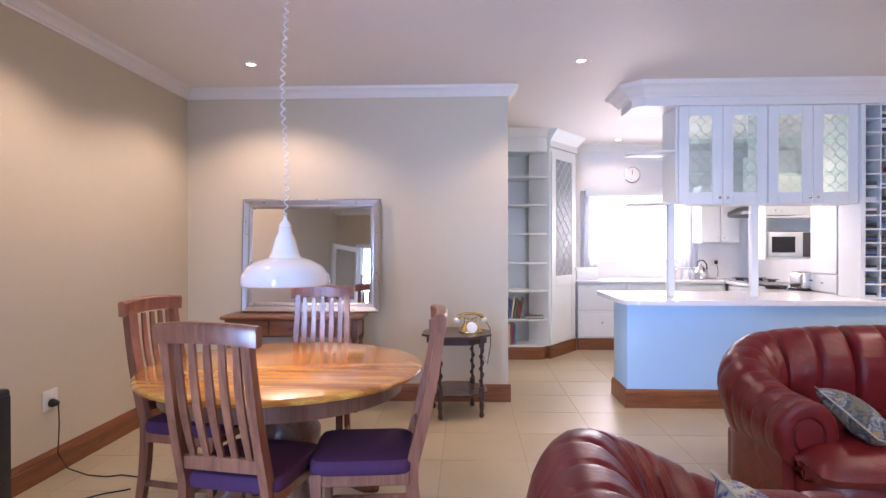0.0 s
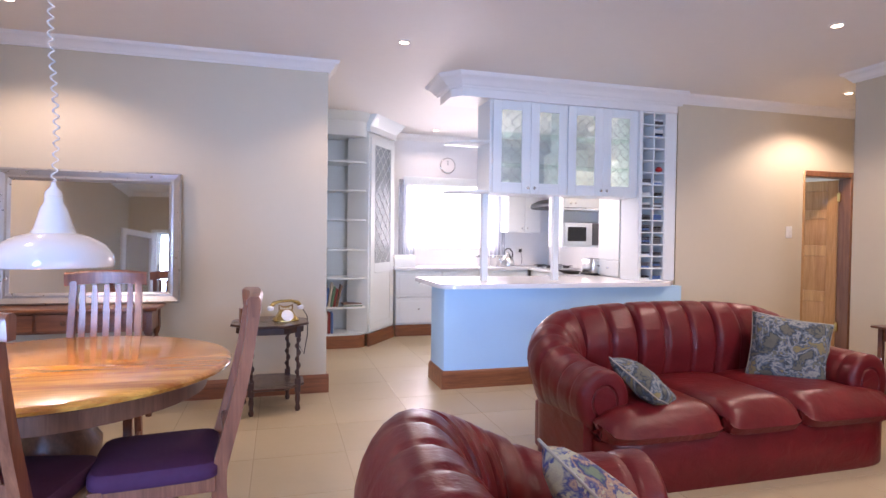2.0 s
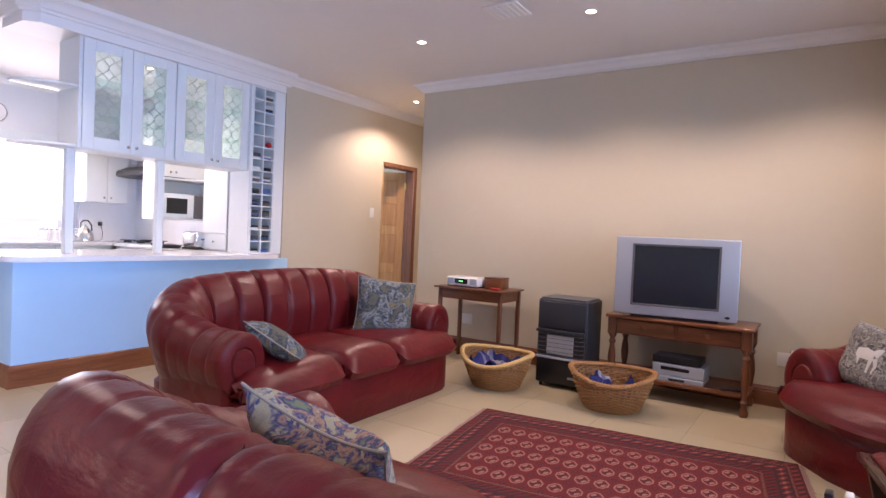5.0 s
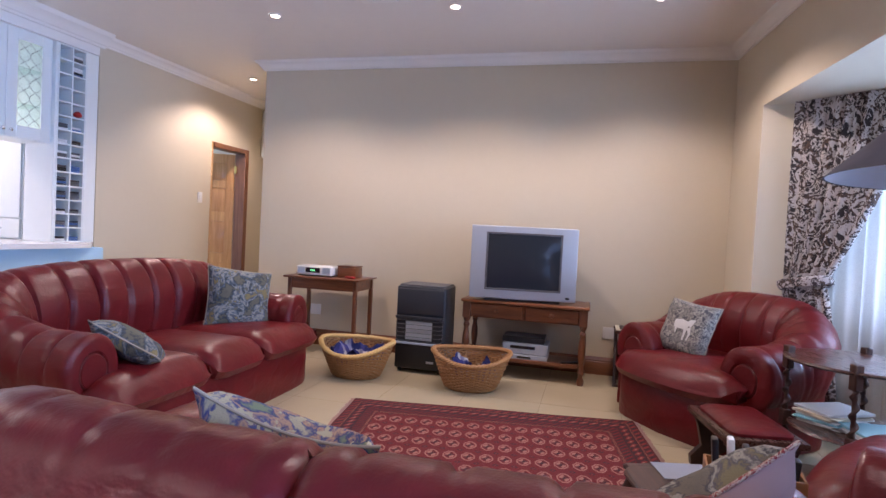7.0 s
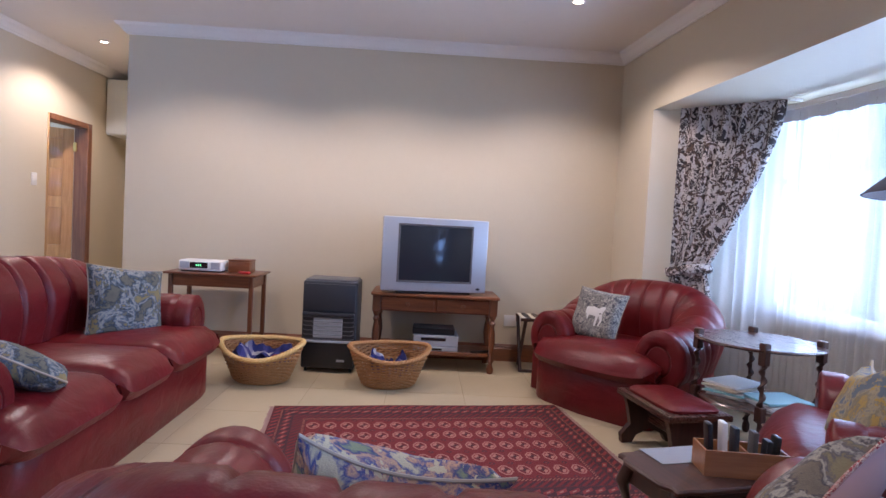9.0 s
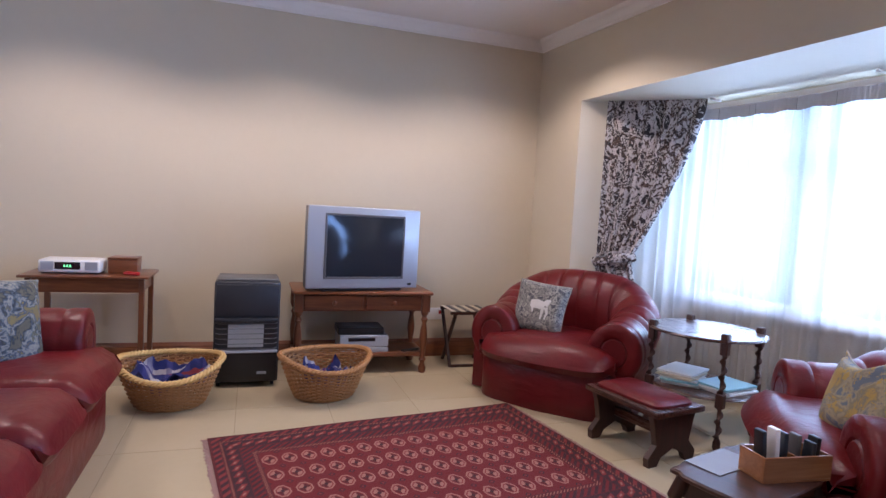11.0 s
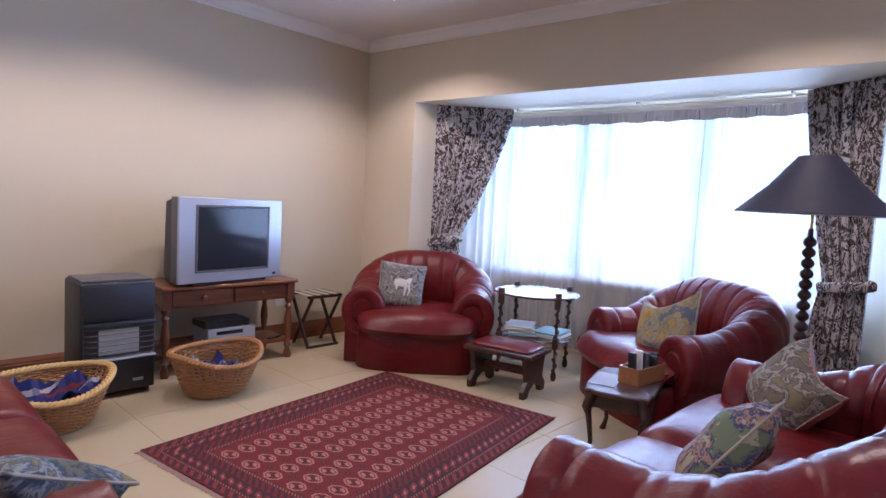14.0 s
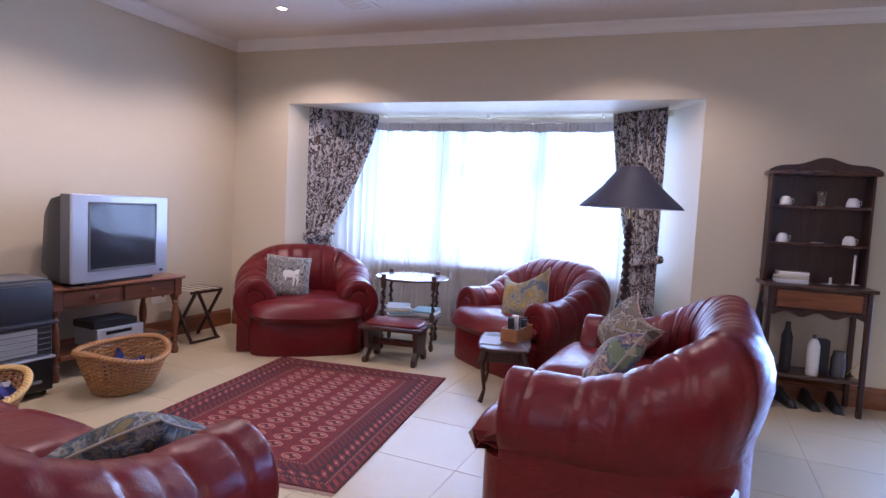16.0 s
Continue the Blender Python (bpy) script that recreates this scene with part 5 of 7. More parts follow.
# scatter cushions
pillow(pose(3.69, 3.56, 0.605, -16, 8, -34), M_BLUETAP, "blue grey tapestry cushion standing on the three-seat sofa", 0.48, 0.44, 0.14, seed=1)
pillow(pose(2.50, 3.36, 0.50, -60, 26, 32), M_BLUETAP, "blue grey tapestry cushion leaning on the three-seat sofa's arm", 0.40, 0.36, 0.13, seed=2)
pillow(pose(1.34, 1.84, 0.605, -36, -13, 100), M_FLORAL, "blue and cream floral tapestry cushion on the two-seat sofa", 0.43, 0.37, 0.15, seed=3, sag=0.07)
pillow(pose(1.38, 0.95, 0.575, -34, 24, 120), M_BROWNTAP, "grey brown animal tapestry cushion, pink back, on the two-seat sofa", 0.41, 0.38, 0.15, sag=0.05, back=M_PINKCLOTH, cord=M_BRAID, seed=4)
deer = pillow(pose(4.19, 0.55, 0.595, -20, 5, 224), M_GREYTAP, "grey tapestry cushion with a white deer on the corner armchair", 0.38, 0.38, 0.13, seed=5)
bm = bmesh.new()
for pts, r in (([(-0.05, 0.01), (0.0, 0.015), (0.05, 0.01)], [0.028, 0.034, 0.028]), ([(0.05, 0.015), (0.072, 0.06), (0.078, 0.085)], [0.022, 0.015, 0.013]), ([(0.07, 0.085), (0.095, 0.078), (0.108, 0.07)], [0.014, 0.011, 0.006]),
               ([(-0.055, 0.0), (-0.06, -0.05), (-0.055, -0.10)], [0.016, 0.009, 0.006]), ([(-0.035, 0.0), (-0.03, -0.05), (-0.035, -0.10)], [0.014, 0.008, 0.006]), ([(0.04, 0.0), (0.04, -0.05), (0.035, -0.10)], [0.014, 0.008, 0.006]),
               ([(0.06, 0.0), (0.075, -0.04), (0.065, -0.08)], [0.013, 0.008, 0.006]), ([(0.08, 0.09), (0.083, 0.13)], [0.005, 0.002]), ([(-0.075, 0.015), (-0.10, 0.0)], [0.008, 0.004])):
    tube([(x, -0.068 + 0.55 * (x * x + z * z), z) for x, z in pts], r, 8, bm)
for v in bm.verts:
    v.co.y = -0.070 + 0.9 * (v.co.x ** 2 + v.co.z ** 2) + (v.co.y + 0.068) * 0.12
part("deer_motif", bm, M_DEER, deer, "white woven deer")
pillow(pose(2.24, 0.10, 0.60, -26, -16, 165), M_GOLDTAP, "gold and blue tapestry cushion on the armchair before the window", 0.44, 0.42, 0.14, seed=6, sag=0.10)


# ---- living room ----
# rug
RW_, RL_ = 1.34, 1.81
rug = thing("rug", pose(3.17, 1.665, 0.0, 0, 0, 8.3), "dark red bokhara rug with rows of pale medallions on the tiles", "rug")
bm = bmesh.new()
nx, ny = 20, 28
g = [[bm.verts.new((RW_ * (i / nx - 0.5), RL_ * (j / ny - 0.5), 0.009 + 0.0015 * math.sin(i * 0.7 + j * 0.4))) for i in range(nx + 1)] for j in range(ny + 1)]
for j in range(ny):
    for i in range(nx):
        bm.faces.new((g[j][i], g[j][i + 1], g[j + 1][i + 1], g[j + 1][i]))
ext = bmesh.ops.extrude_face_region(bm, geom=bm.faces[:])
for v in ext["geom"]:
    if isinstance(v, bmesh.types.BMVert):
        v.co.z = 0.001
bmesh.ops.recalc_face_normals(bm, faces=bm.faces[:])
part("woven_field", bm, rug_material(RW_, RL_), rug)
bm = bmesh.new()
rng = random.Random(2)
for s in (-1, 1):
    for i in range(110):
        x = RW_ * ((i + 0.5) / 110 - 0.5)
        box(x - 0.003, x + 0.003, s * RL_ / 2 - 0.002, s * (RL_ / 2 + 0.02 + rng.random() * 0.012), 0.001, 0.005, bm=bm)
tagged(part("fringe", bm, M_PINKCLOTH, rug, "short reddish fringe"), kind="stuff")

# television and its table
tvt = thing("television_table", pose(4.72, 1.17, 0, 0, 0, 0), "reddish wooden table with two drawers, turned legs and a low shelf", "table")
TL, TDp, TZ = 1.02, 0.44, 0.62
part("tabletop", box(-0.03, TDp, -0.0, TL, TZ - 0.025, TZ, 0.008, 3), M_MID, tvt)
part("apron", box(0.02, TDp - 0.03, 0.05, TL - 0.05, TZ - 0.15, TZ - 0.026, 0.002, 1), M_MID, tvt)
for y0, y1 in ((0.08, 0.50), (0.52, 0.94)):
    d = part("drawer", box(0.005, 0.02, y0, y1, TZ - 0.14, TZ - 0.035, 0.004, 1), M_MID, tvt)
    part("knob", lathe([(0.005, 0), (0.008, 0.008), (0.018, 0.016), (0.016, 0.026), (0.004, 0.030)], 14, m=pose(0.005, (y0 + y1) / 2, TZ - 0.088, 0, -90, 0)), M_MIDZ, d)
for x in (0.03, TDp - 0.05):
    for y in (0.045, TL - 0.045):
        part("leg", turned(x, y, 0, TZ - 0.026, 0.032), M_MIDZ, tvt)
part("shelf", box(0.05, TDp - 0.07, 0.02, TL - 0.02, 0.13, 0.15, 0.004, 1), M_MID, tvt)
part("rail", box(0.015, 0.045, 0.07, TL - 0.07, 0.13, 0.16, 0.004, 1), M_MID, tvt)

tv = thing("television", pose(4.70, 1.70, TZ + 0.002, 0, 0, -81), "large silver tube television with a dark screen", "television")
part("bezel", box(-0.42, 0.42, 0, 0.022, 0.02, 0.60, 0.009, 3), M_SILVER, tv)
part("front_shell", box(-0.415, 0.415, 0.022, 0.10, 0.024, 0.596, 0.006, 2), M_GREYP, tv, "dark grey shell behind the bezel")
bmq = loft([[(x, y, z) for x, z in [(-a, c), (a, c), (b, d_), (-b, d_)]] for y, a, b, c, d_ in ((0.10, 0.405, 0.405, 0.03, 0.585), (0.20, 0.39, 0.39, 0.04, 0.56), (0.36, 0.31, 0.29, 0.06, 0.48), (0.42, 0.27, 0.25, 0.08, 0.44))])
part("back_housing", bmq, M_CHAR, tv, "dark grey rear housing")
scr = [[], []]
bm = bmesh.new()
n = 12
for j in range(n + 1):
    scr.append([bm.verts.new((-0.285 + 0.57 * i / n, -0.004 - 0.010 * (1 - (2 * i / n - 1) ** 2) * (1 - (2 * j / n - 1) ** 2), 0.105 + 0.43 * j / n)) for i in range(n + 1)])
rows = scr[2:]
for j in range(n):
    for i in range(n):
        bm.faces.new((rows[j][i], rows[j][i + 1], rows[j + 1][i + 1], rows[j + 1][i]))
part("screen", bm, M_TUBE, tv, "bulging dark glass screen")
bm = bmesh.new()
for q in ((-0.30, -0.286, 0.09, 0.55), (0.286, 0.30, 0.09, 0.55), (-0.286, 0.286, 0.536, 0.55), (-0.286, 0.286, 0.09, 0.104)):
    box(q[0], q[1], -0.006, 0.002, q[2], q[3], 0.002, 1, bm)
part("screen_surround", bm, M_GREYP, tv)
part("badge", lathe([(0.001, 0), (0.018, 0), (0.016, 0.003), (0.001, 0.003)], 20, m=pose(0.355, -0.001, 0.05, 90, 0, 0), sy=0.55), M_BLACK, tv, "small oval badge")
part("plinth", box(-0.30, 0.30, 0.02, 0.36, 0, 0.03, 0.006, 1), M_BLACK, tv)

dvd = thing("disc_player", pose(4.76, 1.66, 0.152, 0, 0, -90), "slim silver disc player on the low shelf", "disc player")
part("case", box(-0.18, 0.18, 0, 0.26, 0.006, 0.042, 0.004, 1), M_SILVER, dvd)
part("display", box(-0.06, 0.05, -0.002, 0.001, 0.014, 0.030, 0.001, 1), M_SCREEN, dvd)
part("foot", box(-0.15, 0.15, 0.04, 0.2, 0, 0.006), M_BLACK, dvd)
amp = thing("video_recorder", pose(4.77, 1.66, 0.1945, 0, 0, -90), "silver video recorder on top of the slim disc player", "video recorder")
part("case", box(-0.18, 0.18, 0, 0.26, 0.004, 0.088, 0.004, 1), M_SILVER, amp)
part("flap", box(-0.12, 0.08, -0.002, 0.001, 0.045, 0.070, 0.001, 1), M_SCREEN, amp, "dark cassette flap")
part("foot", box(-0.15, 0.15, 0.04, 0.2, 0, 0.004), M_BLACK, amp)
dec = thing("satellite_decoder", pose(4.80, 1.68, 0.283, 0, 0, -90), "black box on top of the silver video recorder", "decoder")
part("case", box(-0.17, 0.17, 0, 0.22, 0, 0.05, 0.004, 1), M_BLACK, dec)
part("lid_grille", box(-0.13, 0.13, 0.03, 0.19, 0.05, 0.054, 0.001, 1), M_GREYP, dec)
rmt = thing("remote_control", pose(4.80, 1.30, 0.152, 0, 0, 30), "black remote control on the low shelf", "remote control")
part("case", box(-0.02, 0.02, -0.08, 0.08, 0, 0.018, 0.005, 2), M_BLACK, rmt)

# gas heater
ht = thing("gas_heater", pose(4.53, 2.485, 0, 0, 0, -90), "charcoal upright gas heater with a pale ceramic panel behind bars", "gas heater")
part("cabinet", box(-0.205, 0.205, 0.02, 0.36, 0.03, 0.70, 0.018, 3), M_CHAR, ht)
part("top_tray", box(-0.19, 0.19, 0.04, 0.34, 0.70, 0.712, 0.005, 2), M_GREYP, ht)
part("upper_panel", box(-0.195, 0.195, 0.004, 0.02, 0.47, 0.68, 0.006, 2), M_CHAR, ht)
part("lower_panel", box(-0.195, 0.195, 0.004, 0.02, 0.04, 0.235, 0.006, 2), M_BLACK, ht)
part("burner_recess", box(-0.19, 0.19, 0.012, 0.02, 0.24, 0.46), M_BLACK, ht)
part("ceramic_panel", box(-0.115, 0.105, 0.006, 0.012, 0.27, 0.42, 0.002, 1), M_CERAMIC, ht, "pale ceramic radiant panel")
for i in range(6):
    z = 0.265 + i * 0.033
    part("guard_bar", tube([(-0.19, 0.012, z), (-0.17, -0.02, z), (0.17, -0.02, z), (0.19, 0.012, z)], 0.0026, 6), M_GREYP, ht)
part("hood_trim", box(-0.195, 0.195, -0.028, 0.01, 0.44, 0.465, 0.006, 2), M_CHAR, ht)
part("sill_trim", box(-0.195, 0.195, -0.026, 0.01, 0.238, 0.252, 0.004, 2), M_SILVER, ht)
part("badge", box(0.07, 0.13, 0.001, 0.004, 0.09, 0.108, 0.001, 1), M_SILVER, ht)
for sx in (-0.17, 0.17):
    for sy in (0.06, 0.32):
        part("castor", lathe([(0.004, -0.01), (0.016, -0.01), (0.016, 0.01), (0.004, 0.01)], 12, m=pose(sx, sy, 0.016, 0, 90, 0)), M_BLACK, ht)

# small side table with a radio
st = thing("side_table", pose(4.72, 3.12, 0), "small wooden side table with a reddish top and plain square legs", "table")
SZ, SL, SD = 0.70, 0.66, 0.40
part("tabletop", box(-0.03, SD, -0.03, SL + 0.03, SZ - 0.018, SZ, 0.006, 2), M_MID, st)
part("apron", box(0.012, SD - 0.02, 0.012, SL - 0.012, SZ - 0.11, SZ - 0.019, 0.002, 1), M_MID, st)
for x in (0.0, SD - 0.04):
    for y in (0.0, SL - 0.035):
        part("leg", box(x, x + 0.032, y, y + 0.032, 0, SZ - 0.02, 0.003, 1), M_MIDZ, st)
rad = thing("radio", pose(4.76, 3.55, SZ + 0.001, 0, 0, -90), "white table radio with a dark display", "radio")
part("case", box(-0.17, 0.17, 0, 0.20, 0.008, 0.09, 0.015, 3), M_PLASTICW, rad)
part("display", box(-0.08, 0.06, -0.003, 0.002, 0.03, 0.075, 0.002, 1), M_SCREEN, rad)
led = Nodes("green_display_digits").set(Base_Color=(0.1, 0.9, 0.3), Emission_Color=(0.15, 0.9, 0.35), Emission_Strength=1.2).m
for i in range(3):
    part("digit", box(-0.03 + i * 0.016, -0.022 + i * 0.016, -0.0045, -0.0035, 0.045, 0.06), led, rad, "small green digit")
part("base", box(-0.155, 0.155, 0.012, 0.19, 0, 0.01, 0.003, 1), M_BLACK, rad)
for s in (-1, 1):
    part("grille", box(s * 0.12 - 0.035, s * 0.12 + 0.035, -0.002, 0.001, 0.025, 0.078, 0.001, 1), M_SILVER, rad)
bx = thing("wooden_box", pose(4.90, 3.27, SZ + 0.001), "small reddish wooden box beside the radio", "box")
part("body", box(-0.08, 0.08, -0.09, 0.08, 0, 0.09, 0.005, 2), M_MID, bx)
part("lid", box(-0.082, 0.082, -0.092, 0.082, 0.091, 0.105, 0.004, 2), M_MID, bx)
rc = thing("spectacle_case", pose(4.76, 3.20, SZ + 0.001, 0, 0, 70), "small red case on the side table", "case")
part("body", box(-0.05, 0.05, -0.018, 0.018, 0, 0.022, 0.010, 3), M_REDP, rc)


# wicker baskets
def basket(m, label, seed, rim, dip_front=0.20):
    """Woven from round stakes and strands that pass in front of and behind them, with a braided rim that dips at the front."""
    t = thing("pet_basket", m, label, "basket", "wicker pet baskets before the television")
    H, rx0, ry0, rx1, ry1 = 0.25, 0.145, 0.18, 0.235, 0.285
    N = 40

    def at(a, f, out=0.0):
        dip = 1 - dip_front * max(0, math.cos(a - math.pi)) ** 2
        k = f ** 0.85
        rx, ry = rx0 + (rx1 - rx0) * k + out, ry0 + (ry1 - ry0) * k + out
        return Vector((rx * math.cos(a), ry * math.sin(a), 0.012 + H * f * dip + 0.018 * f * abs(math.sin(a)) ** 3))

    for i in range(N):
        a = math.tau * i / N
        part("stake", tube([at(a, f / 5) for f in range(6)], 0.0042, 5), M_WICKER, t)
    rows = 19
    for j in range(rows):
        f = (j + 0.6) / (rows + 0.4)
        pts = []
        for i in range(N * 2 + 1):
            a = math.tau * i / (N * 2)
            o = 0.0075 * (1 if ((i // 1) % 4 in (0, 1)) == (j % 2 == 0) else -1)
            pts.append(at(a, f, o))
        part("strand", tube(pts, 0.0052, 5), M_WICKER, t)
    bm = bmesh.new()
    for ph in (0, math.pi * 2 / 3, math.pi * 4 / 3):
        pts = []
        for i in range(145):
            a = math.tau * i / 144
            w = a * 24 + ph
            p = at(a, 1.0, 0.012 * math.cos(w))
            p.z += 0.010 * math.sin(w)
            pts.append(p)
        tube(pts, 0.0095, 6, bm)
    part("rim", bm, rim, t, "braided rim")
    part("bottom", lathe([(0.001, 0.004), (0.98, 0.004), (1.0, 0.016), (0.001, 0.016)], 32, sx=rx0, sy=ry0), M_WICKER, t)
    return t


def blanket(m, label, seed, w=0.36, l=0.44):
    t = thing("blanket", m, label, "blanket", "plaid blankets in the baskets")
    bm = bmesh.new()
    n = 34
    rows = []
    for s in (0, 1):
        g = []
        for j in range(n + 1):
            row = []
            for i in range(n + 1):
                u, v = 2 * i / n - 1, 2 * j / n - 1
                r = min(1, math.hypot(u, v))
                k = 1 / max(1, math.hypot(u, v) * 1.0) if math.hypot(u, v) > 1 else 1
                z = 0.05 + 0.12 * noise.noise(Vector((u * 2.2 + seed, v * 2.2, seed))) + 0.03 * noise.noise(Vector((u * 6 + seed, v * 6, 1))) + 0.05 * r * r
                row.append(bm.verts.new((u * k * w / 2, v * k * l / 2, max(0.004, z) + 0.006 * s)))
            g.append(row)
        rows.append(g)
    for s, g in enumerate(rows):
        for j in range(n):
            for i in range(n):
                q = (g[j][i], g[j][i + 1], g[j + 1][i + 1], g[j + 1][i])
                bm.faces.new(q if s else q[::-1])
    edge = lambda g: g[0] + [g[j][n] for j in range(1, n + 1)] + g[n][n - 1::-1] + [g[j][0] for j in range(n - 1, 0, -1)]
    ea, eb = edge(rows[0]), edge(rows[1])
    for i in range(len(ea)):
        bm.faces.new((ea[i], ea[(i + 1) % len(ea)], eb[(i + 1) % len(ea)], eb[i]))
    bmesh.ops.recalc_face_normals(bm, faces=bm.faces[:])
    part("cloth", bm, M_PLAID, t)


basket(pose(4.27, 2.90, 0, 0, 0, 0), "honey wicker pet basket holding a blue plaid blanket beside the heater", 1, M_WICKERL, 0.27)
basket(pose(4.30, 2.00, 0, 0, 0, 12), "honey wicker pet basket before the reddish television table", 2, M_WICKER, 0.20)
blanket(pose(4.27, 2.90, 0.085), "crumpled blue and white plaid blanket in a wicker basket", 1.0, 0.38, 0.48)
blanket(pose(4.31, 1.98, 0.06, 0, 0, 40), "crumpled plaid blanket low in a wicker basket", 7.3, 0.30, 0.36)

# folding luggage stand by the television table
fs = thing("folding_stand", pose(4.98, 0.80, 0), "small dark folding stand with a slatted top beside the television table", "folding stand")
for y in (-0.14, 0.14):
    for s in (-1, 1):
        part("leg", tube([(-0.13 * s, y + 0.012 * s, 0.0), (0.13 * s, y + 0.012 * s, 0.42)], 0.015, 8), M_DARK, fs)
for x in (-0.13, 0.13):
    part("top_rail", box(x - 0.012, x + 0.012, -0.17, 0.17, 0.42, 0.445, 0.003, 1), M_DARK, fs)
for i in range(8):
    y = -0.147 + i * 0.042
    part("strap", box(-0.14, 0.14, y - 0.017, y + 0.017, 0.446, 0.450, 0.001, 1), M_BOOKS[4] if i % 2 else M_BLACK, fs)
part("foot_rail", box(-0.14, -0.12, -0.15, 0.15, 0.0, 0.022, 0.003, 1), M_DARK, fs)

# round tiered table with magazines
rt = thing("round_table", pose(3.35, -0.12, 0, 0, 0, 20) @ Matrix.Diagonal((1.13, 1.13, 1, 1)), "dark round two-tier table with barley-twist legs", "table")
part("tabletop", lathe([(0.001, 0.60), (0.27, 0.60), (0.29, 0.606), (0.295, 0.613), (0.288, 0.622), (0.001, 0.622)], 48), M_DARKX, rt)
part("shelf", lathe([(0.001, 0.27), (0.25, 0.27), (0.262, 0.277), (0.255, 0.287), (0.001, 0.287)], 48), M_DARKX, rt)
for i in range(4):
    a = math.radians(45 + 90 * i)
    x, y = 0.272 * math.cos(a), 0.272 * math.sin(a)
    bm = box(x - 0.019, x + 0.019, y - 0.019, y + 0.019, 0.535, 0.655, 0.005, 1)
    twist(x, y, 0.32, 0.535, 0.015, 2.5, 34, bm)
    box(x - 0.019, x + 0.019, y - 0.019, y + 0.019, 0.24, 0.32, 0.004, 1, bm)
    twist(x, y, 0.07, 0.24, 0.015, 2, 30, bm)
    lathe([(0.012, 0), (0.019, 0.02), (0.018, 0.05), (0.012, 0.07)], 12, bm, Matrix.Translation((x, y, 0)))
    part("leg", bm, M_DARK, rt)
rng = random.Random(9)
M_TEAL = plain("pale_teal_magazine_cover", (0.22, 0.48, 0.55), 0.35)
for k, (cx, cy, n, rz) in enumerate(((3.43, -0.04, 7, 35), (3.23, -0.18, 4, 10))):
    z = 0.288
    for i in range(n):
        h = rng.uniform(0.006, 0.014)
        t = thing("magazine", pose(cx + rng.uniform(-0.01, 0.01), cy + rng.uniform(-0.01, 0.01), z, 0, 0, rz + rng.uniform(-9, 9)), "thin pale magazine in a pile on the round table's shelf", "magazine", "magazines on the round table")
        part("body", box(-0.105, 0.105, -0.14, 0.14, 0, h, 0.002, 1), rng.choice([M_PAPER, M_TEAL, M_BOOKS[4], M_TEAL]), t)
        z += h + 0.0005

# footstool
fsn = thing("footstool", pose(3.20, 0.42, 0, 0, 0, 10) @ Matrix.Diagonal((1.12, 1.2, 1.08, 1)), "dark wooden footstool with a burgundy leather top", "footstool")
part("seat_board", box(-0.23, 0.23, -0.15, 0.15, 0.245, 0.275, 0.006, 2), M_DARKX, fsn)
bm = bmesh.new()
part("cushion", loft([[(x * s, y * s2, z) for x, y in rounded(0.40, 0.24, 8, 36)] for z, s, s2 in ((0.276, 1, 1), (0.288, 1.0, 1.0), (0.300, 0.93, 0.9), (0.307, 0.75, 0.7), (0.31, 0.3, 0.3))]), M_LEATHER, fsn)
for s in (-1, 1):
    prof = [(-0.14, 0.0), (-0.09, 0.0), (-0.07, 0.04), (0.0, 0.075), (0.07, 0.04), (0.09, 0.0), (0.14, 0.0), (0.145, 0.045), (0.10, 0.10), (0.12, 0.20), (0.135, 0.244), (-0.135, 0.244), (-0.12, 0.20), (-0.10, 0.10), (-0.145, 0.045)]
    part("end_board", loft([[(s * x, y, z) for y, z in prof] for x in (0.165, 0.195)]), M_DARK, fsn, "", 30)
part("stretcher", box(-0.165, 0.165, -0.012, 0.012, 0.11, 0.16, 0.004, 1), M_DARKX, fsn)

# end table with a wooden pen holder
et = thing("end_table", pose(2.18, 0.75, 0, 0, 0, 16), "small dark table with cabriole legs and a shaped top", "table")
EZ, EW, EL = 0.365, 0.34, 0.52
top_pts = []
for i in range(56):
    a = math.tau * i / 56
    c, s = math.cos(a), math.sin(a)
    e = 0.28
    wob = 1 + 0.035 * math.cos(8 * a)
    top_pts.append((math.copysign(abs(c) ** e, c) * EW / 2 * wob, math.copysign(abs(s) ** e, s) * EL / 2 * wob))
part("tabletop", loft([[(x * k, y * k, z) for x, y in top_pts] for z, k in ((EZ - 0.022, 0.96), (EZ - 0.016, 1.0), (EZ - 0.006, 1.0), (EZ, 0.97))]), M_DULL, et, "", 35)
part("apron", box(-EW / 2 + 0.04, EW / 2 - 0.04, -EL / 2 + 0.04, EL / 2 - 0.04, EZ - 0.10, EZ - 0.022, 0.004, 1), M_DARK, et)
for sx in (-1, 1):
    for sy in (-1, 1):
        x, y = sx * (EW / 2 - 0.05), sy * (EL / 2 - 0.05)
        part("leg", tube([(x, y, EZ - 0.03), (x + sx * 0.022, y + sy * 0.022, EZ - 0.10), (x + sx * 0.012, y + sy * 0.012, 0.22), (x - sx * 0.004, y - sy * 0.004, 0.08), (x + sx * 0.012, y + sy * 0.012, 0.02), (x + sx * 0.02, y + sy * 0.02, 0.0)], [0.028, 0.026, 0.016, 0.011, 0.015, 0.018], 10), M_DARK, et)
t = thing("paper_sheet", pose(2.262, 0.80, EZ + 0.001, 0, 0, 14), "white printed sheet lying on the small dark table", "paper")
part("sheet", box(-0.07, 0.07, -0.125, 0.125, 0, 0.003, 0.001, 1), M_SHEETP, t)
hd = thing("pen_holder", pose(2.13, 0.65, EZ + 0.001, 0, 0, 84), "honey wooden holder full of remote controls and pens", "desk tidy")
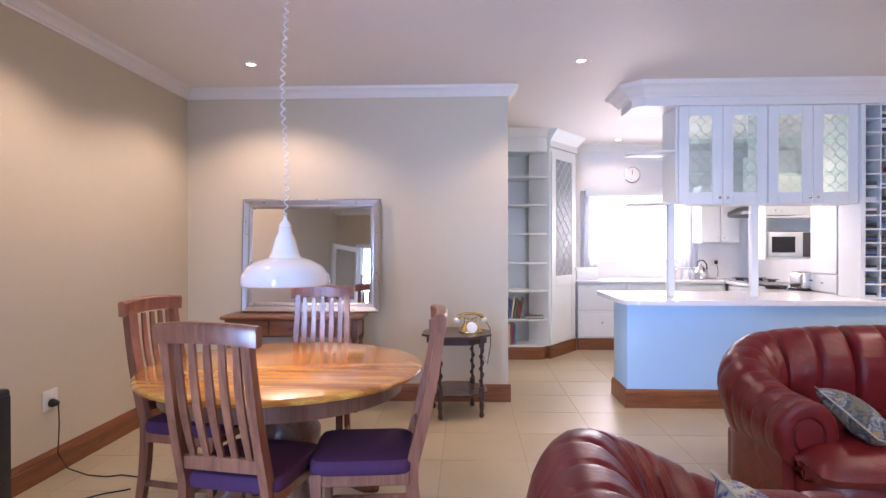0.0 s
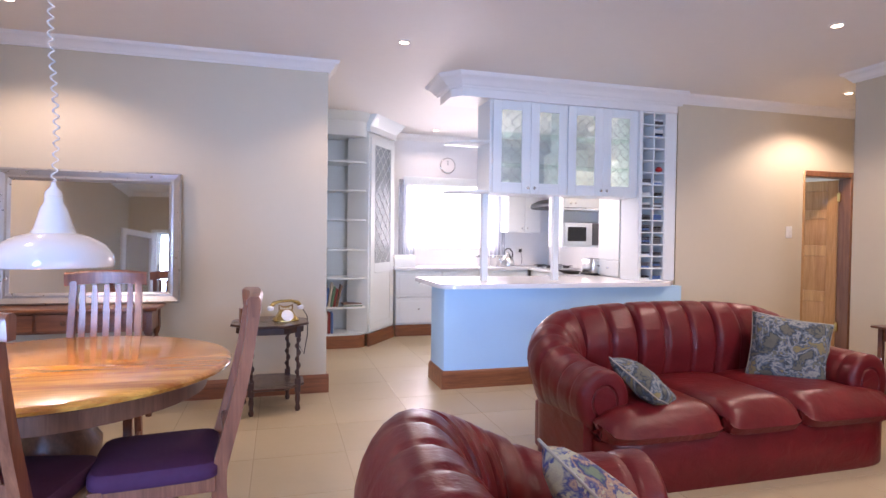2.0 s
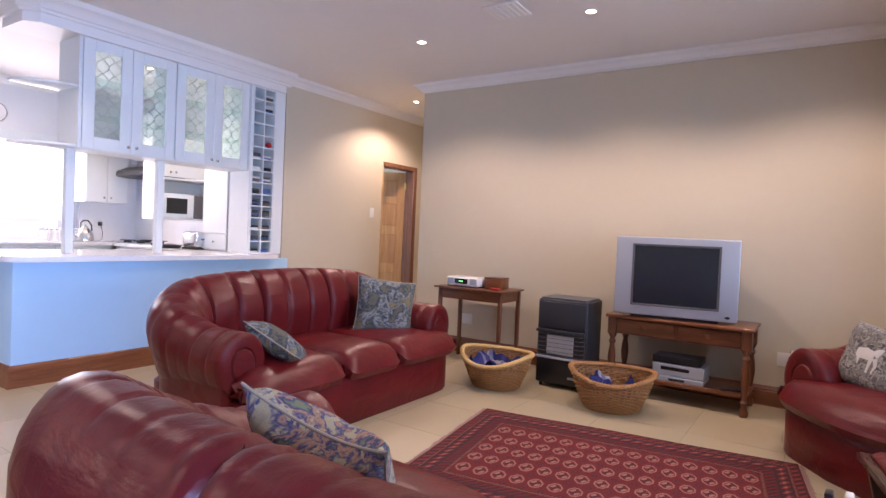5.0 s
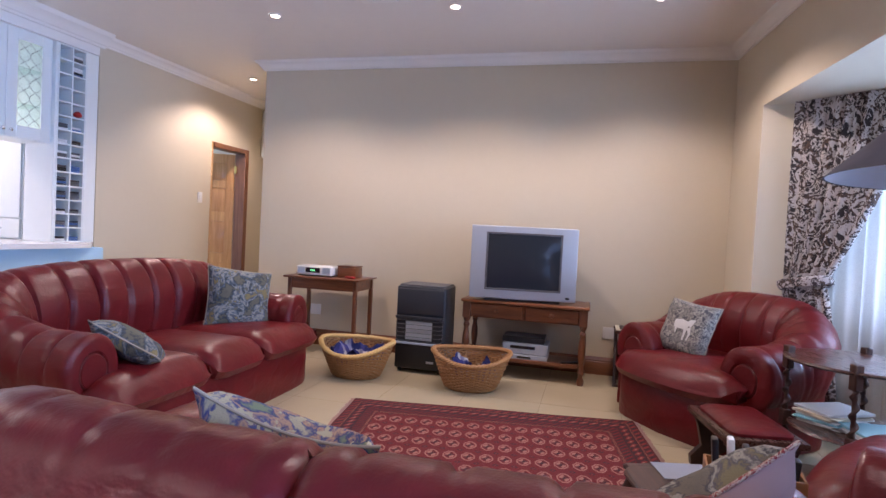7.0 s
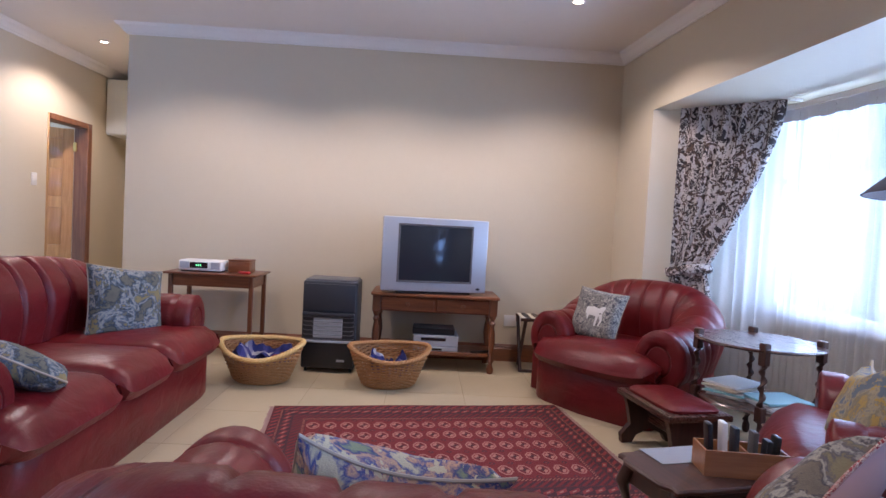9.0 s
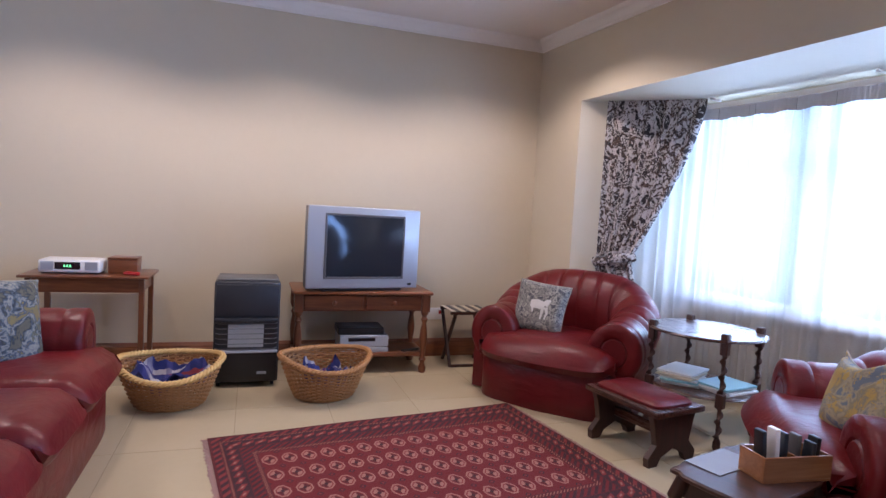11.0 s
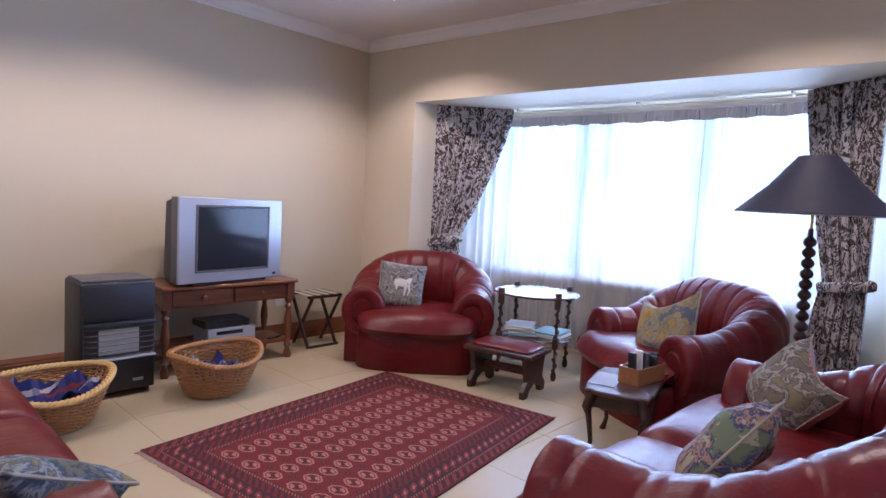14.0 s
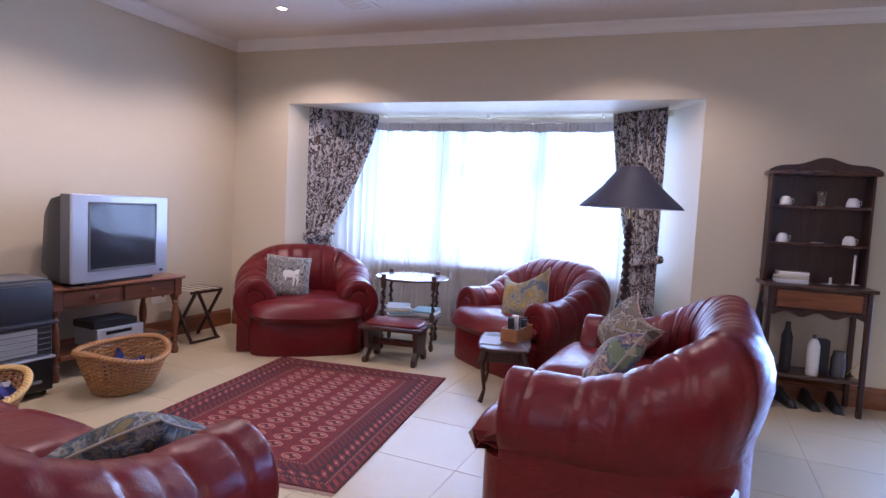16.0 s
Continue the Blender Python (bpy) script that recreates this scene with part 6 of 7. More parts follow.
HW, HD, HH = 0.28, 0.12, 0.09
for q in ((-HW / 2, HW / 2, -HD / 2, HD / 2, 0, 0.008), (-HW / 2, HW / 2, -HD / 2, -HD / 2 + 0.008, 0.008, HH), (-HW / 2, HW / 2, HD / 2 - 0.008, HD / 2, 0.008, HH), (-HW / 2, -HW / 2 + 0.008, -HD / 2 + 0.008, HD / 2 - 0.008, 0.008, HH), (HW / 2 - 0.008, HW / 2, -HD / 2 + 0.008, HD / 2 - 0.008, 0.008, HH), (-0.02, -0.013, -HD / 2 + 0.008, HD / 2 - 0.008, 0.008, HH - 0.01)):
    part("board", box(*q, 0.001, 1), M_TAN, hd)
HM = pose(2.13, 0.65, EZ + 0.01, 0, 0, 84)
for i, (x, y, h, mt) in enumerate(((-0.08, 0.0, 0.13, M_BLACK), (-0.055, 0.02, 0.12, M_CHAR), (-0.035, -0.015, 0.135, M_GREYP), (0.015, 0.0, 0.15, M_CHAR), (0.045, 0.01, 0.17, M_PLASTICW), (0.075, 0.0, 0.16, M_BLACK))):
    t = thing("remote_control", HM @ pose(x * 1.35, y, 0, 0, (i - 2.5) * 2.0, 0), "slim remote control standing in the wooden holder", "remote control", "remote controls in the holder")
    part("case", box(-0.010, 0.010, -0.022, 0.022, 0, h, 0.005, 2), mt, t)

# floor lamp
lp = thing("floor_lamp", pose(1.467, 0.37, 0), "tall twisted dark wooden floor lamp with a wide black shade", "floor lamp")
part("base", lathe([(0.001, 0), (0.14, 0), (0.145, 0.012), (0.13, 0.03), (0.07, 0.045), (0.035, 0.06), (0.03, 0.09)], 32), M_DARK, lp)
rings = []
n = 21
prof = [(0.028, 0.09)]
for i in range(n):
    z0 = 0.10 + i * (1.20 - 0.10) / n
    dz = (1.20 - 0.10) / n
    prof += [(0.014, z0), (0.028, z0 + dz * 0.28), (0.031, z0 + dz * 0.5), (0.028, z0 + dz * 0.72)]
prof += [(0.014, 1.20), (0.012, 1.24)]
part("stem", lathe(prof, 16), M_DARK, lp, "bobbin-turned stem")
part("neck", lathe([(0.008, 1.24), (0.008, 1.52), (0.004, 1.53)], 10), M_BRASS, lp)
SZ0, SZ1, SR0, SR1 = 1.31, 1.59, 0.348, 0.085
part("shade", loft([[(r * math.cos(math.tau * i / 56), r * math.sin(math.tau * i / 56), z) for i in range(56)] for r, z in ((SR1 - 0.004, SZ1), (SR1, SZ1), ((SR0 + SR1) / 2 - 0.018, (SZ0 + SZ1) / 2), (SR0, SZ0), (SR0 - 0.004, SZ0))], caps=False), M_SHADE, lp, "wide black coolie shade")
part("shade_lining", loft([[(r * math.cos(math.tau * i / 56), r * math.sin(math.tau * i / 56), z) for i in range(56)] for r, z in ((SR1 - 0.004, SZ1 - 0.001), ((SR0 + SR1) / 2 - 0.023, (SZ0 + SZ1) / 2), (SR0 - 0.0045, SZ0 + 0.001))], caps=False), M_SHADEIN, lp, "pale shade lining")
for i in range(3):
    a = math.tau * i / 3
    part("spoke", tube([(0, 0, SZ1 - 0.02), (SR1 * math.cos(a), SR1 * math.sin(a), SZ1 - 0.003)], 0.002, 5), M_BRASS, lp)


# curtains in the bay: local axes run along the south wall
def curtain(name, x_at, label, mat, y, z_top, z_bot, rows, folds, depth, thick=0.004, ties=None, group=""):
    """x_at(f) gives the left and right edge, in the wall's axes, at the share f of the drop."""
    t = thing(name, SOUTH, label, "curtain", group)
    n = folds * 8
    front, back = [], []
    for j in range(rows + 1):
        f = j / rows
        z = z_top + (z_bot - z_top) * f
        a, b = x_at(f)
        w = abs(b - a)
        ring, ring2 = [], []
        for i in range(n + 1):
            u = i / n
            ph = u * folds * math.tau + 0.5 * math.sin(u * 17 + f * 2.0)
            dd = depth * (0.65 + 0.35 * math.sin(u * 31 + 2)) * min(1.0, 0.5 + w * 0.9)
            x = a + (b - a) * u + 0.008 * math.sin(ph * 0.5)
            yy = y - bow(x) + dd * math.sin(ph)
            ring.append((x + dd * 0.3 * math.cos(ph), yy, z))
            ring2.append((x + dd * 0.3 * math.cos(ph), yy - thick, z))
        front.append(ring + ring2[::-1])
    part("cloth", loft(front), mat, t, "", 80)
    return t


def tied(x_out, w_top, w_tie, w_bot, tie=0.62, sign=1):
    def f_(f):
        if f < tie:
            k = (f / tie) ** 1.35
            w = w_top + (w_tie - w_top) * k
        else:
            w = w_tie + (w_bot - w_tie) * ((f - tie) / (1 - tie)) ** 0.6
        return (x_out, x_out + sign * w)
    return f_


CT, CB = BAYZ - 0.002, 0.05
c1 = curtain("curtain", tied(BAY1 - 0.13, 0.50, 0.15, 0.24, 0.58, -1), "dark flowered curtain tied back behind the corner armchair", M_CURTAIN, 0.03, CT, CB, 40, 12, 0.028, group="flowered curtains in the window bay")
c2 = curtain("curtain", tied(BAY0 + 0.24, 0.44, 0.24, 0.34, 0.60, 1), "dark flowered curtain tied back behind the floor lamp", M_CURTAIN, 0.03, CT, CB, 40, 12, 0.028, group="flowered curtains in the window bay")
for par, x0, x1, share in ((c1, BAY1 - 0.11, BAY1 - 0.31, 0.58), (c2, BAY0 + 0.22, BAY0 + 0.50, 0.60)):
    zt = CT + (CB - CT) * share
    pts = []
    for i in range(33):
        a = math.tau * i / 32
        x = (x0 + x1) / 2 + (x1 - x0) / 2 * math.cos(a)
        pts.append((x, 0.03 - bow(x) + 0.06 * math.sin(a), zt + 0.03 * math.cos(a) * (1 if x1 < x0 else -1)))
    part("tie_back", tube(pts, 0.022, 8, flat=1.6), M_CURTAIN, par)
SX0, SX1 = BAY0 + 0.24, BAY1 - 0.16
SPLIT = -2.10
ZS = CT - 0.075
for name_, a_, b_ in (("white sheer curtain hanging across the bay window", SX1, SPLIT - 0.02), ("white sheer curtain hanging across the bay window beside the lamp", SPLIT + 0.02, SX0)):
    sc_ = curtain("sheer_curtain", lambda f, a=a_, b=b_: (a, b), name_, M_SHEER, -0.06, ZS, 0.06, 14, 24, 0.014, 0.002, group="sheer curtains in the window bay")
    rings = []
    n = 420
    for dz in (0.0, -0.025, -0.05, -0.085):
        ring = []
        for side in (0, 1):
            for i in range(n + 1):
                u = i / n if side == 0 else 1 - i / n
                x = a_ + (b_ - a_) * u
                w = (0.006 + 0.006 * noise.noise(Vector((u * 60, dz * 30, 2)))) * math.sin(u * 560 + 2.5 * math.sin(u * 40))
                ring.append((x, -0.045 - bow(x) + w - side * 0.003, ZS + 0.012 + dz + 0.006 * math.sin(u * 46 + dz * 20)))
        rings.append(ring)
    part("heading", loft(rings), M_HEADING, sc_, "gathered white heading band", 80)
rail = thing("curtain_rail", SOUTH, "white curved curtain pelmet and rail under the bay's soffit", "curtain rail")


def along_bow(x0, x1, y, t, z0, z1, n=60):
    rings = []
    for i in range(n + 1):
        x = x0 + (x1 - x0) * i / n
        rings.append([(x, y - bow(x), z0), (x, y - t - bow(x), z0), (x, y - t - bow(x), z1), (x, y - bow(x), z1)])
    return loft(rings)


part("rail", along_bow(BAY0 + 0.30, BAY1 - 0.30, -0.02, 0.014, ZS + 0.008, ZS + 0.04), M_CORNICE, rail)
part("pelmet", along_bow(BAY0 + 0.20, BAY1 - 0.15, -0.12, 0.02, CT - 0.055, CT - 0.004), M_WALL, rail, "cream wall strip above the window")
for i in range(3):
    x = SX0 + (SX1 - SX0) * (i + 0.5) / 3
    part("bracket", box(x - 0.008, x + 0.008, -0.05 - bow(x), 0.05 - bow(x), CT - 0.02, CT - 0.004, 0.002, 1), M_CORNICE, rail)


# ---- dresser ----
DM = SOUTH @ pose(-4.95, 0.145, 0, 0, 0, 180) @ Matrix.Diagonal((0.75, 0.90, 1.0, 1))
dr = thing("dresser", DM, "dark wooden dresser with open plate shelves over one drawer", "dresser")
DWd = 0.84
part("lower_top", box(-DWd / 2 - 0.02, DWd / 2 + 0.02, -0.20, 0.16, 0.83, 0.855, 0.006, 2), M_DARKX, dr)
part("apron", box(-DWd / 2 + 0.03, DWd / 2 - 0.03, -0.17, 0.13, 0.68, 0.829, 0.003, 1), M_DARKX, dr)
d = part("drawer", box(-0.33, 0.33, -0.185, -0.171, 0.70, 0.815, 0.004, 1), M_MIDX, dr, "reddish drawer front")
part("skirt", loft([[(x, y, z) for x, z in [(-0.38, 0.68)] + [(-0.38 + 0.76 * i / 24, 0.655 - 0.016 * math.cos(i / 24 * math.tau * 3)) for i in range(25)] + [(0.38, 0.68)]] for y in (-0.18, -0.165)]), M_DARK, dr, "", 30)
for sx in (-1, 1):
    for y in (-0.165, 0.125):
        part("leg", box(sx * 0.385 - 0.02, sx * 0.385 + 0.02, y - 0.02, y + 0.02, 0, 0.829, 0.004, 1), M_DARK, dr)
part("low_shelf", box(-0.40, 0.40, -0.17, 0.14, 0.22, 0.24, 0.003, 1), M_DARKX, dr)
for sx in (-1, 1):
    part("side", box(sx * 0.40 - 0.011, sx * 0.40 + 0.011, 0.0, 0.16, 0.856, 1.60, 0.003, 1), M_DARK, dr)
part("back", box(-0.388, 0.388, 0.145, 0.158, 0.856, 1.60), M_DARK, dr)
for z in (1.115, 1.375):
    part("shelf", box(-0.388, 0.388, 0.0, 0.144, z, z + 0.016, 0.002, 1), M_DARKX, dr)
part("top_moulding", box(-0.45, 0.45, -0.03, 0.16, 1.60, 1.63, 0.008, 2), M_DARKX, dr)
pts = [(-0.44, 1.631)] + [(-0.44 + 0.88 * i / 40, 1.635 + 0.065 * math.sin(math.pi * i / 40) ** 0.8 + 0.018 * math.cos(math.pi * (i / 20 - 1) * 2.0) * math.sin(math.pi * i / 40)) for i in range(41)] + [(0.44, 1.631)]
part("pediment", loft([[(x, y, z) for x, z in pts] for y in (-0.02, 0.0)]), M_DARK, dr, "scrolled pediment", 30)


def dres(x, y, z, rz=0):
    return DM @ pose(x, y, z, 0, 0, rz)


for x, z in ((-0.27, 1.392), (0.27, 1.392), (-0.27, 1.132), (0.27, 1.132)):
    t = thing("cup", dres(x, 0.07, z), "white china cup turned upside down on the dresser shelf", "cup", "cups on the dresser")
    part("cup_bowl", lathe([(0.052, 0), (0.054, 0.004), (0.050, 0.035), (0.034, 0.060), (0.018, 0.064), (0.001, 0.062)], 20), M_SHELLW, t)
    part("cup_handle", tube([(0.045, 0, 0.045), (0.068, 0, 0.04), (0.066, 0, 0.018), (0.05, 0, 0.012)], 0.004, 6), M_SHELLW, t)
t = thing("vase", dres(0.02, 0.07, 1.392), "small patterned china beaker in the middle of the dresser shelf", "vase")
part("body", lathe([(0.03, 0), (0.036, 0.01), (0.032, 0.05), (0.042, 0.10), (0.040, 0.10), (0.001, 0.095)], 20), M_BROWNTAP, t)
t = thing("saucer", dres(0.02, 0.07, 1.132), "flat white dish on the dresser shelf", "dish")
part("plate", lathe([(0.02, 0), (0.055, 0.006), (0.056, 0.009), (0.001, 0.006)], 22), M_SHELLW, t)
t = thing("candle", dres(0.32, 0.04, 0.856), "tall white candle in a dish on the dresser", "candle")
part("dish", lathe([(0.02, 0), (0.055, 0.01), (0.053, 0.013), (0.001, 0.008)], 20), M_SHELLW, t)
part("wax", lathe([(0.011, 0.009), (0.010, 0.21), (0.003, 0.215)], 12), M_CANDLE, t)
t = thing("candle", dres(0.12, -0.03, 0.856), "short white candle in a dish on the dresser", "candle")
part("dish", lathe([(0.02, 0), (0.06, 0.008), (0.058, 0.011), (0.001, 0.007)], 20), M_SHELLW, t)
part("wax", lathe([(0.012, 0.009), (0.011, 0.05), (0.003, 0.054)], 12), M_CANDLE, t)
for i in range(3):
    t = thing("book", dres(-0.20, -0.02, 0.857 + i * 0.026), "thick pale book lying on the dresser", "book", "books lying on the dresser")
    part("cover", box(-0.13 + 0.01 * i, 0.13, -0.09, 0.09, 0, 0.025, 0.004, 1), [M_PAPER, M_BOOKS[4], M_SHELLW][i], t)
t = thing("storage_box", dres(0.10, -0.02, 0.241), "tall grey box on the dresser's low shelf", "box")
part("body", box(-0.06, 0.06, -0.05, 0.05, 0, 0.24, 0.006, 2), M_CHAR, t)
t = thing("bottle", dres(0.02, -0.10, 0.241), "white plastic bottle on the dresser's low shelf", "bottle")
part("body", lathe([(0.045, 0), (0.05, 0.01), (0.05, 0.20), (0.03, 0.24), (0.018, 0.25)], 18), M_PLASTICW, t)
part("cap", lathe([(0.018, 0.251), (0.018, 0.275), (0.002, 0.277)], 14), M_GREYP, t)
t = thing("jar", dres(0.24, -0.04, 0.241), "grey glass jar on the dresser's low shelf", "jar")
part("body", lathe([(0.055, 0), (0.06, 0.01), (0.06, 0.12), (0.045, 0.15), (0.045, 0.17), (0.002, 0.172)], 20), M_GREYP, t)
t = thing("bottle", dres(-0.18, -0.03, 0.241), "dark tall bottle on the dresser's low shelf", "bottle")
part("body", lathe([(0.045, 0), (0.048, 0.01), (0.048, 0.24), (0.025, 0.29), (0.02, 0.34), (0.002, 0.342)], 18), M_CHAR, t)
t = thing("ribbon", dres(0.34, -0.10, 0.241), "loose yellow ribbon on the dresser's low shelf", "ribbon")
part("loop", tube([(0.0, 0, 0.006), (0.04, 0, 0.05), (0.06, 0, 0.09), (0.03, 0, 0.11), (-0.01, 0, 0.07), (-0.05, 0, 0.03), (-0.08, 0, 0.006)], 0.008, 6, flat=0.35), M_YELLOW, t)
for i in range(3):
    t = thing("shoe", dres(0.25 - i * 0.20, -0.02, 0.0, 8 * i), "dark shoe on the floor under the dresser", "shoe", "shoes under the dresser")
    part("upper", loft([[(x, y, z) for x, z in [(-w, 0.012), (w, 0.012), (w * 0.9, h * 0.6), (w * 0.4, h), (-w * 0.4, h), (-w * 0.9, h * 0.6)]] for y, w, h in ((-0.13, 0.02, 0.03), (-0.10, 0.04, 0.05), (0.0, 0.042, 0.07), (0.06, 0.036, 0.10), (0.12, 0.034, 0.10), (0.13, 0.02, 0.06))]), M_BLACK, t, "", 60)
    part("sole", box(-0.042, 0.042, -0.13, 0.13, 0, 0.012, 0.004, 1), M_CHAR, t)
t = thing("umbrella_stand", dres(-0.52, 0.0, 0), "round cream umbrella stand beside the dresser", "umbrella stand")
part("pot", lathe([(0.001, 0.01), (0.10, 0.0), (0.105, 0.01), (0.115, 0.38), (0.118, 0.40), (0.11, 0.40), (0.10, 0.02), (0.001, 0.02)], 28), M_BOOKS[4], t)
t = thing("umbrella", dres(-0.50, 0.0, 0.03), "dark folded umbrella leaning in the stand", "umbrella")
part("cloth", tube([(0.02, 0, 0), (0.03, 0, 0.1), (0.06, 0, 0.5), (0.075, 0, 0.75)], [0.008, 0.03, 0.028, 0.010], 10), M_CHAR, t)
part("umbrella_handle", tube([(0.075, 0, 0.75), (0.08, 0, 0.85), (0.07, 0, 0.90), (0.05, 0, 0.89)], 0.009, 8), M_MIDX, t)
sw2 = wall_plate(SOUTH @ pose(-5.55, 0.0, 1.55, 0, 0, 180), "light_switch", "white plastic switch plate beside the dresser")
part("rocker", box(-0.015, 0.015, -0.014, -0.009, -0.03, 0.03, 0.002, 1), M_PLASTICW, sw2)


# ---- dining corner ----
TC = (-0.34, 3.36)
dt = thing("dining_table", pose(TC[0], TC[1], 0), "large round varnished dining table on a turned pedestal", "table")
part("tabletop", lathe([(0.001, 0.725), (0.66, 0.725), (0.685, 0.735), (0.690, 0.748), (0.683, 0.757), (0.665, 0.762), (0.001, 0.762)], 72), M_TOP, dt)
part("apron", lathe([(0.56, 0.64), (0.585, 0.64), (0.585, 0.724), (0.56, 0.724)], 60), M_PEDESTAL, dt)
part("pedestal", lathe([(0.001, 0.20), (0.13, 0.20), (0.15, 0.24), (0.12, 0.28), (0.17, 0.36), (0.175, 0.44), (0.12, 0.52), (0.10, 0.58), (0.15, 0.62), (0.16, 0.66), (0.24, 0.70), (0.001, 0.70)], 32), M_PEDESTAL, dt)
for i in range(4):
    a = math.radians(35 + 90 * i)
    dx, dy = math.cos(a), math.sin(a)
    part("foot", tube([(dx * 0.06, dy * 0.06, 0.28), (dx * 0.18, dy * 0.18, 0.27), (dx * 0.32, dy * 0.32, 0.13), (dx * 0.44, dy * 0.44, 0.05), (dx * 0.50, dy * 0.50, 0.045)], [0.06, 0.055, 0.045, 0.04, 0.045], 12), M_PEDESTAL, dt)


def dining_chair():
    """Front along -y: the sitter looks to -y; the back stands at +y."""
    t = thing("dining_chair", Matrix(), "brown wooden dining chair with slatted back and purple seat", "chair", "chairs round the dining table")
    SW, SDp, H = 0.43, 0.42, 1.08

    def lean(z):
        return 0.20 + (0.0 if z < 0.45 else 0.125 * ((z - 0.45) / 0.62) ** 1.15) + 0.02 * math.sin(max(0, z - 0.45) * 5)
    for s in (-1, 1):
        rings = []
        for i in range(19):
            z = H * 0.955 * i / 18
            y = lean(z) + (0.05 * ((0.42 - z) / 0.42) ** 2 if z < 0.42 else 0)
            x = s * (SW / 2 - 0.035 - 0.018 * z)
            w, d = 0.017, 0.020 + 0.006 * math.sin(math.pi * min(1, z / 0.9))
            rings.append([(x - w, y - d, z), (x + w, y - d, z), (x + w, y + d, z), (x - w, y + d, z)])
        part("back_post", loft(rings), M_CHAIR, t, "", 50)
        part("front_leg", loft([[(s * 0.185 + a * w, -0.185 + b * w, z) for a, b in ((-1, -1), (1, -1), (1, 1), (-1, 1))] for z, w in ((0, 0.014), (0.2, 0.018), (0.44, 0.021))]), M_CHAIR, t, "", 50)
        part("side_stretcher", box(s * 0.18 - 0.01, s * 0.18 + 0.01, -0.17, 0.20, 0.16, 0.19, 0.003, 1), M_CHAIR, t)
        part("side_rail", box(s * 0.185 - 0.011, s * 0.185 + 0.011, -0.17, 0.19, 0.385, 0.44, 0.003, 1), M_CHAIR, t)
    part("front_rail", box(-0.17, 0.17, -0.197, -0.175, 0.385, 0.44, 0.003, 1), M_CHAIR, t)
    part("stretcher", box(-0.17, 0.17, -0.02, 0.0, 0.165, 0.188, 0.003, 1), M_CHAIR, t)
    yt = lean(H)
    part("top_rail", loft([[(x, yt + dy + 0.018 * (1 - (x / 0.2) ** 2) - 0.01, z + 0.012 * (1 - (x / 0.2) ** 2)) for dy, z in ((-0.02, H - 0.075), (-0.024, H - 0.01), (-0.012, H), (0.016, H), (0.024, H - 0.012), (0.018, H - 0.075))] for x in [-0.205 + 0.41 * i / 14 for i in range(15)]]), M_CHAIR, t)
    part("lower_rail", box(-0.175, 0.175, lean(0.55) - 0.012, lean(0.55) + 0.014, 0.52, 0.575, 0.004, 1), M_CHAIR, t)
    for i in range(5):
        x = -0.118 + 0.059 * i
        rings = []
        for k in range(13):
            z = 0.565 + (H - 0.07 - 0.565) * k / 12
            y = lean(z) + 0.01 * math.sin(math.pi * k / 12)
            w = 0.012 + 0.004 * math.sin(math.pi * k / 12)
            rings.append([(x - w, y - 0.006, z), (x + w, y - 0.006, z), (x + w, y + 0.006, z), (x - w, y + 0.006, z)])
        part("slat", loft(rings), M_CHAIR, t, "", 50)
    part("seat", loft([[(x * s, -0.005 + y * s, z) for x, y in rounded(0.43, 0.43, 7, 36)] for z, s in ((0.435, 0.97), (0.445, 1.0), (0.475, 1.0), (0.492, 0.95), (0.50, 0.8), (0.503, 0.4))]), M_PURPLE, t, "padded purple fabric seat")
    return t


ch = dining_chair()
ch.matrix_world = pose(-0.30, 2.83, 0, 0, 0, 180 - 10)
copy_thing(ch, pose(0.13, 3.0, 0, 0, 0, -84))
copy_thing(ch, pose(-0.37, 4.0, 0, 0, 0, 4))
copy_thing(ch, pose(-0.80, 3.44, 0, 0, 0, 78))

# pendant lamp
pl = thing("pendant_lamp", pose(TC[0], TC[1], 0), "white enamel dome pendant lamp on a curly cord over the table", "pendant lamp")
outer = [(0.215, 1.165), (0.218, 1.185), (0.212, 1.215), (0.185, 1.255), (0.135, 1.285), (0.082, 1.30), (0.070, 1.32), (0.048, 1.40), (0.034, 1.425), (0.033, 1.45)]
inner = [(r - 0.004, z - 0.003) for r, z in outer]
part("shade", loft([[(r * math.cos(math.tau * i / 48), r * math.sin(math.tau * i / 48), z) for i in range(48)] for r, z in inner[::-1] + outer], caps=False), M_SHELLW, pl, "white enamel dome")
part("cap", lathe([(0.034, 1.451), (0.030, 1.47), (0.012, 1.49), (0.008, 1.51)], 20), M_SHELLW, pl)
part("bulb", lathe([(0.002, 1.205), (0.028, 1.215), (0.034, 1.24), (0.02, 1.28), (0.014, 1.30)], 16), M_LED, pl, "glowing bulb")
pts = []
for i in range(560):
    f = i / 559
    z = 1.51 + f * (CEIL - 1.53)
    r = 0.0 if f > 0.995 or f < 0.004 else 0.010
    pts.append((r * math.cos(f * math.tau * 27) + 0.010 * math.sin(f * 9), r * math.sin(f * math.tau * 27), z))
part("cord", tube(pts, 0.0035, 5), M_PAPER, pl, "curly white cord")
part("ceiling_rose", lathe([(0.002, CEIL - 0.025), (0.04, CEIL - 0.025), (0.05, CEIL - 0.001), (0.002, CEIL - 0.001)], 24), M_SHELLW, pl)

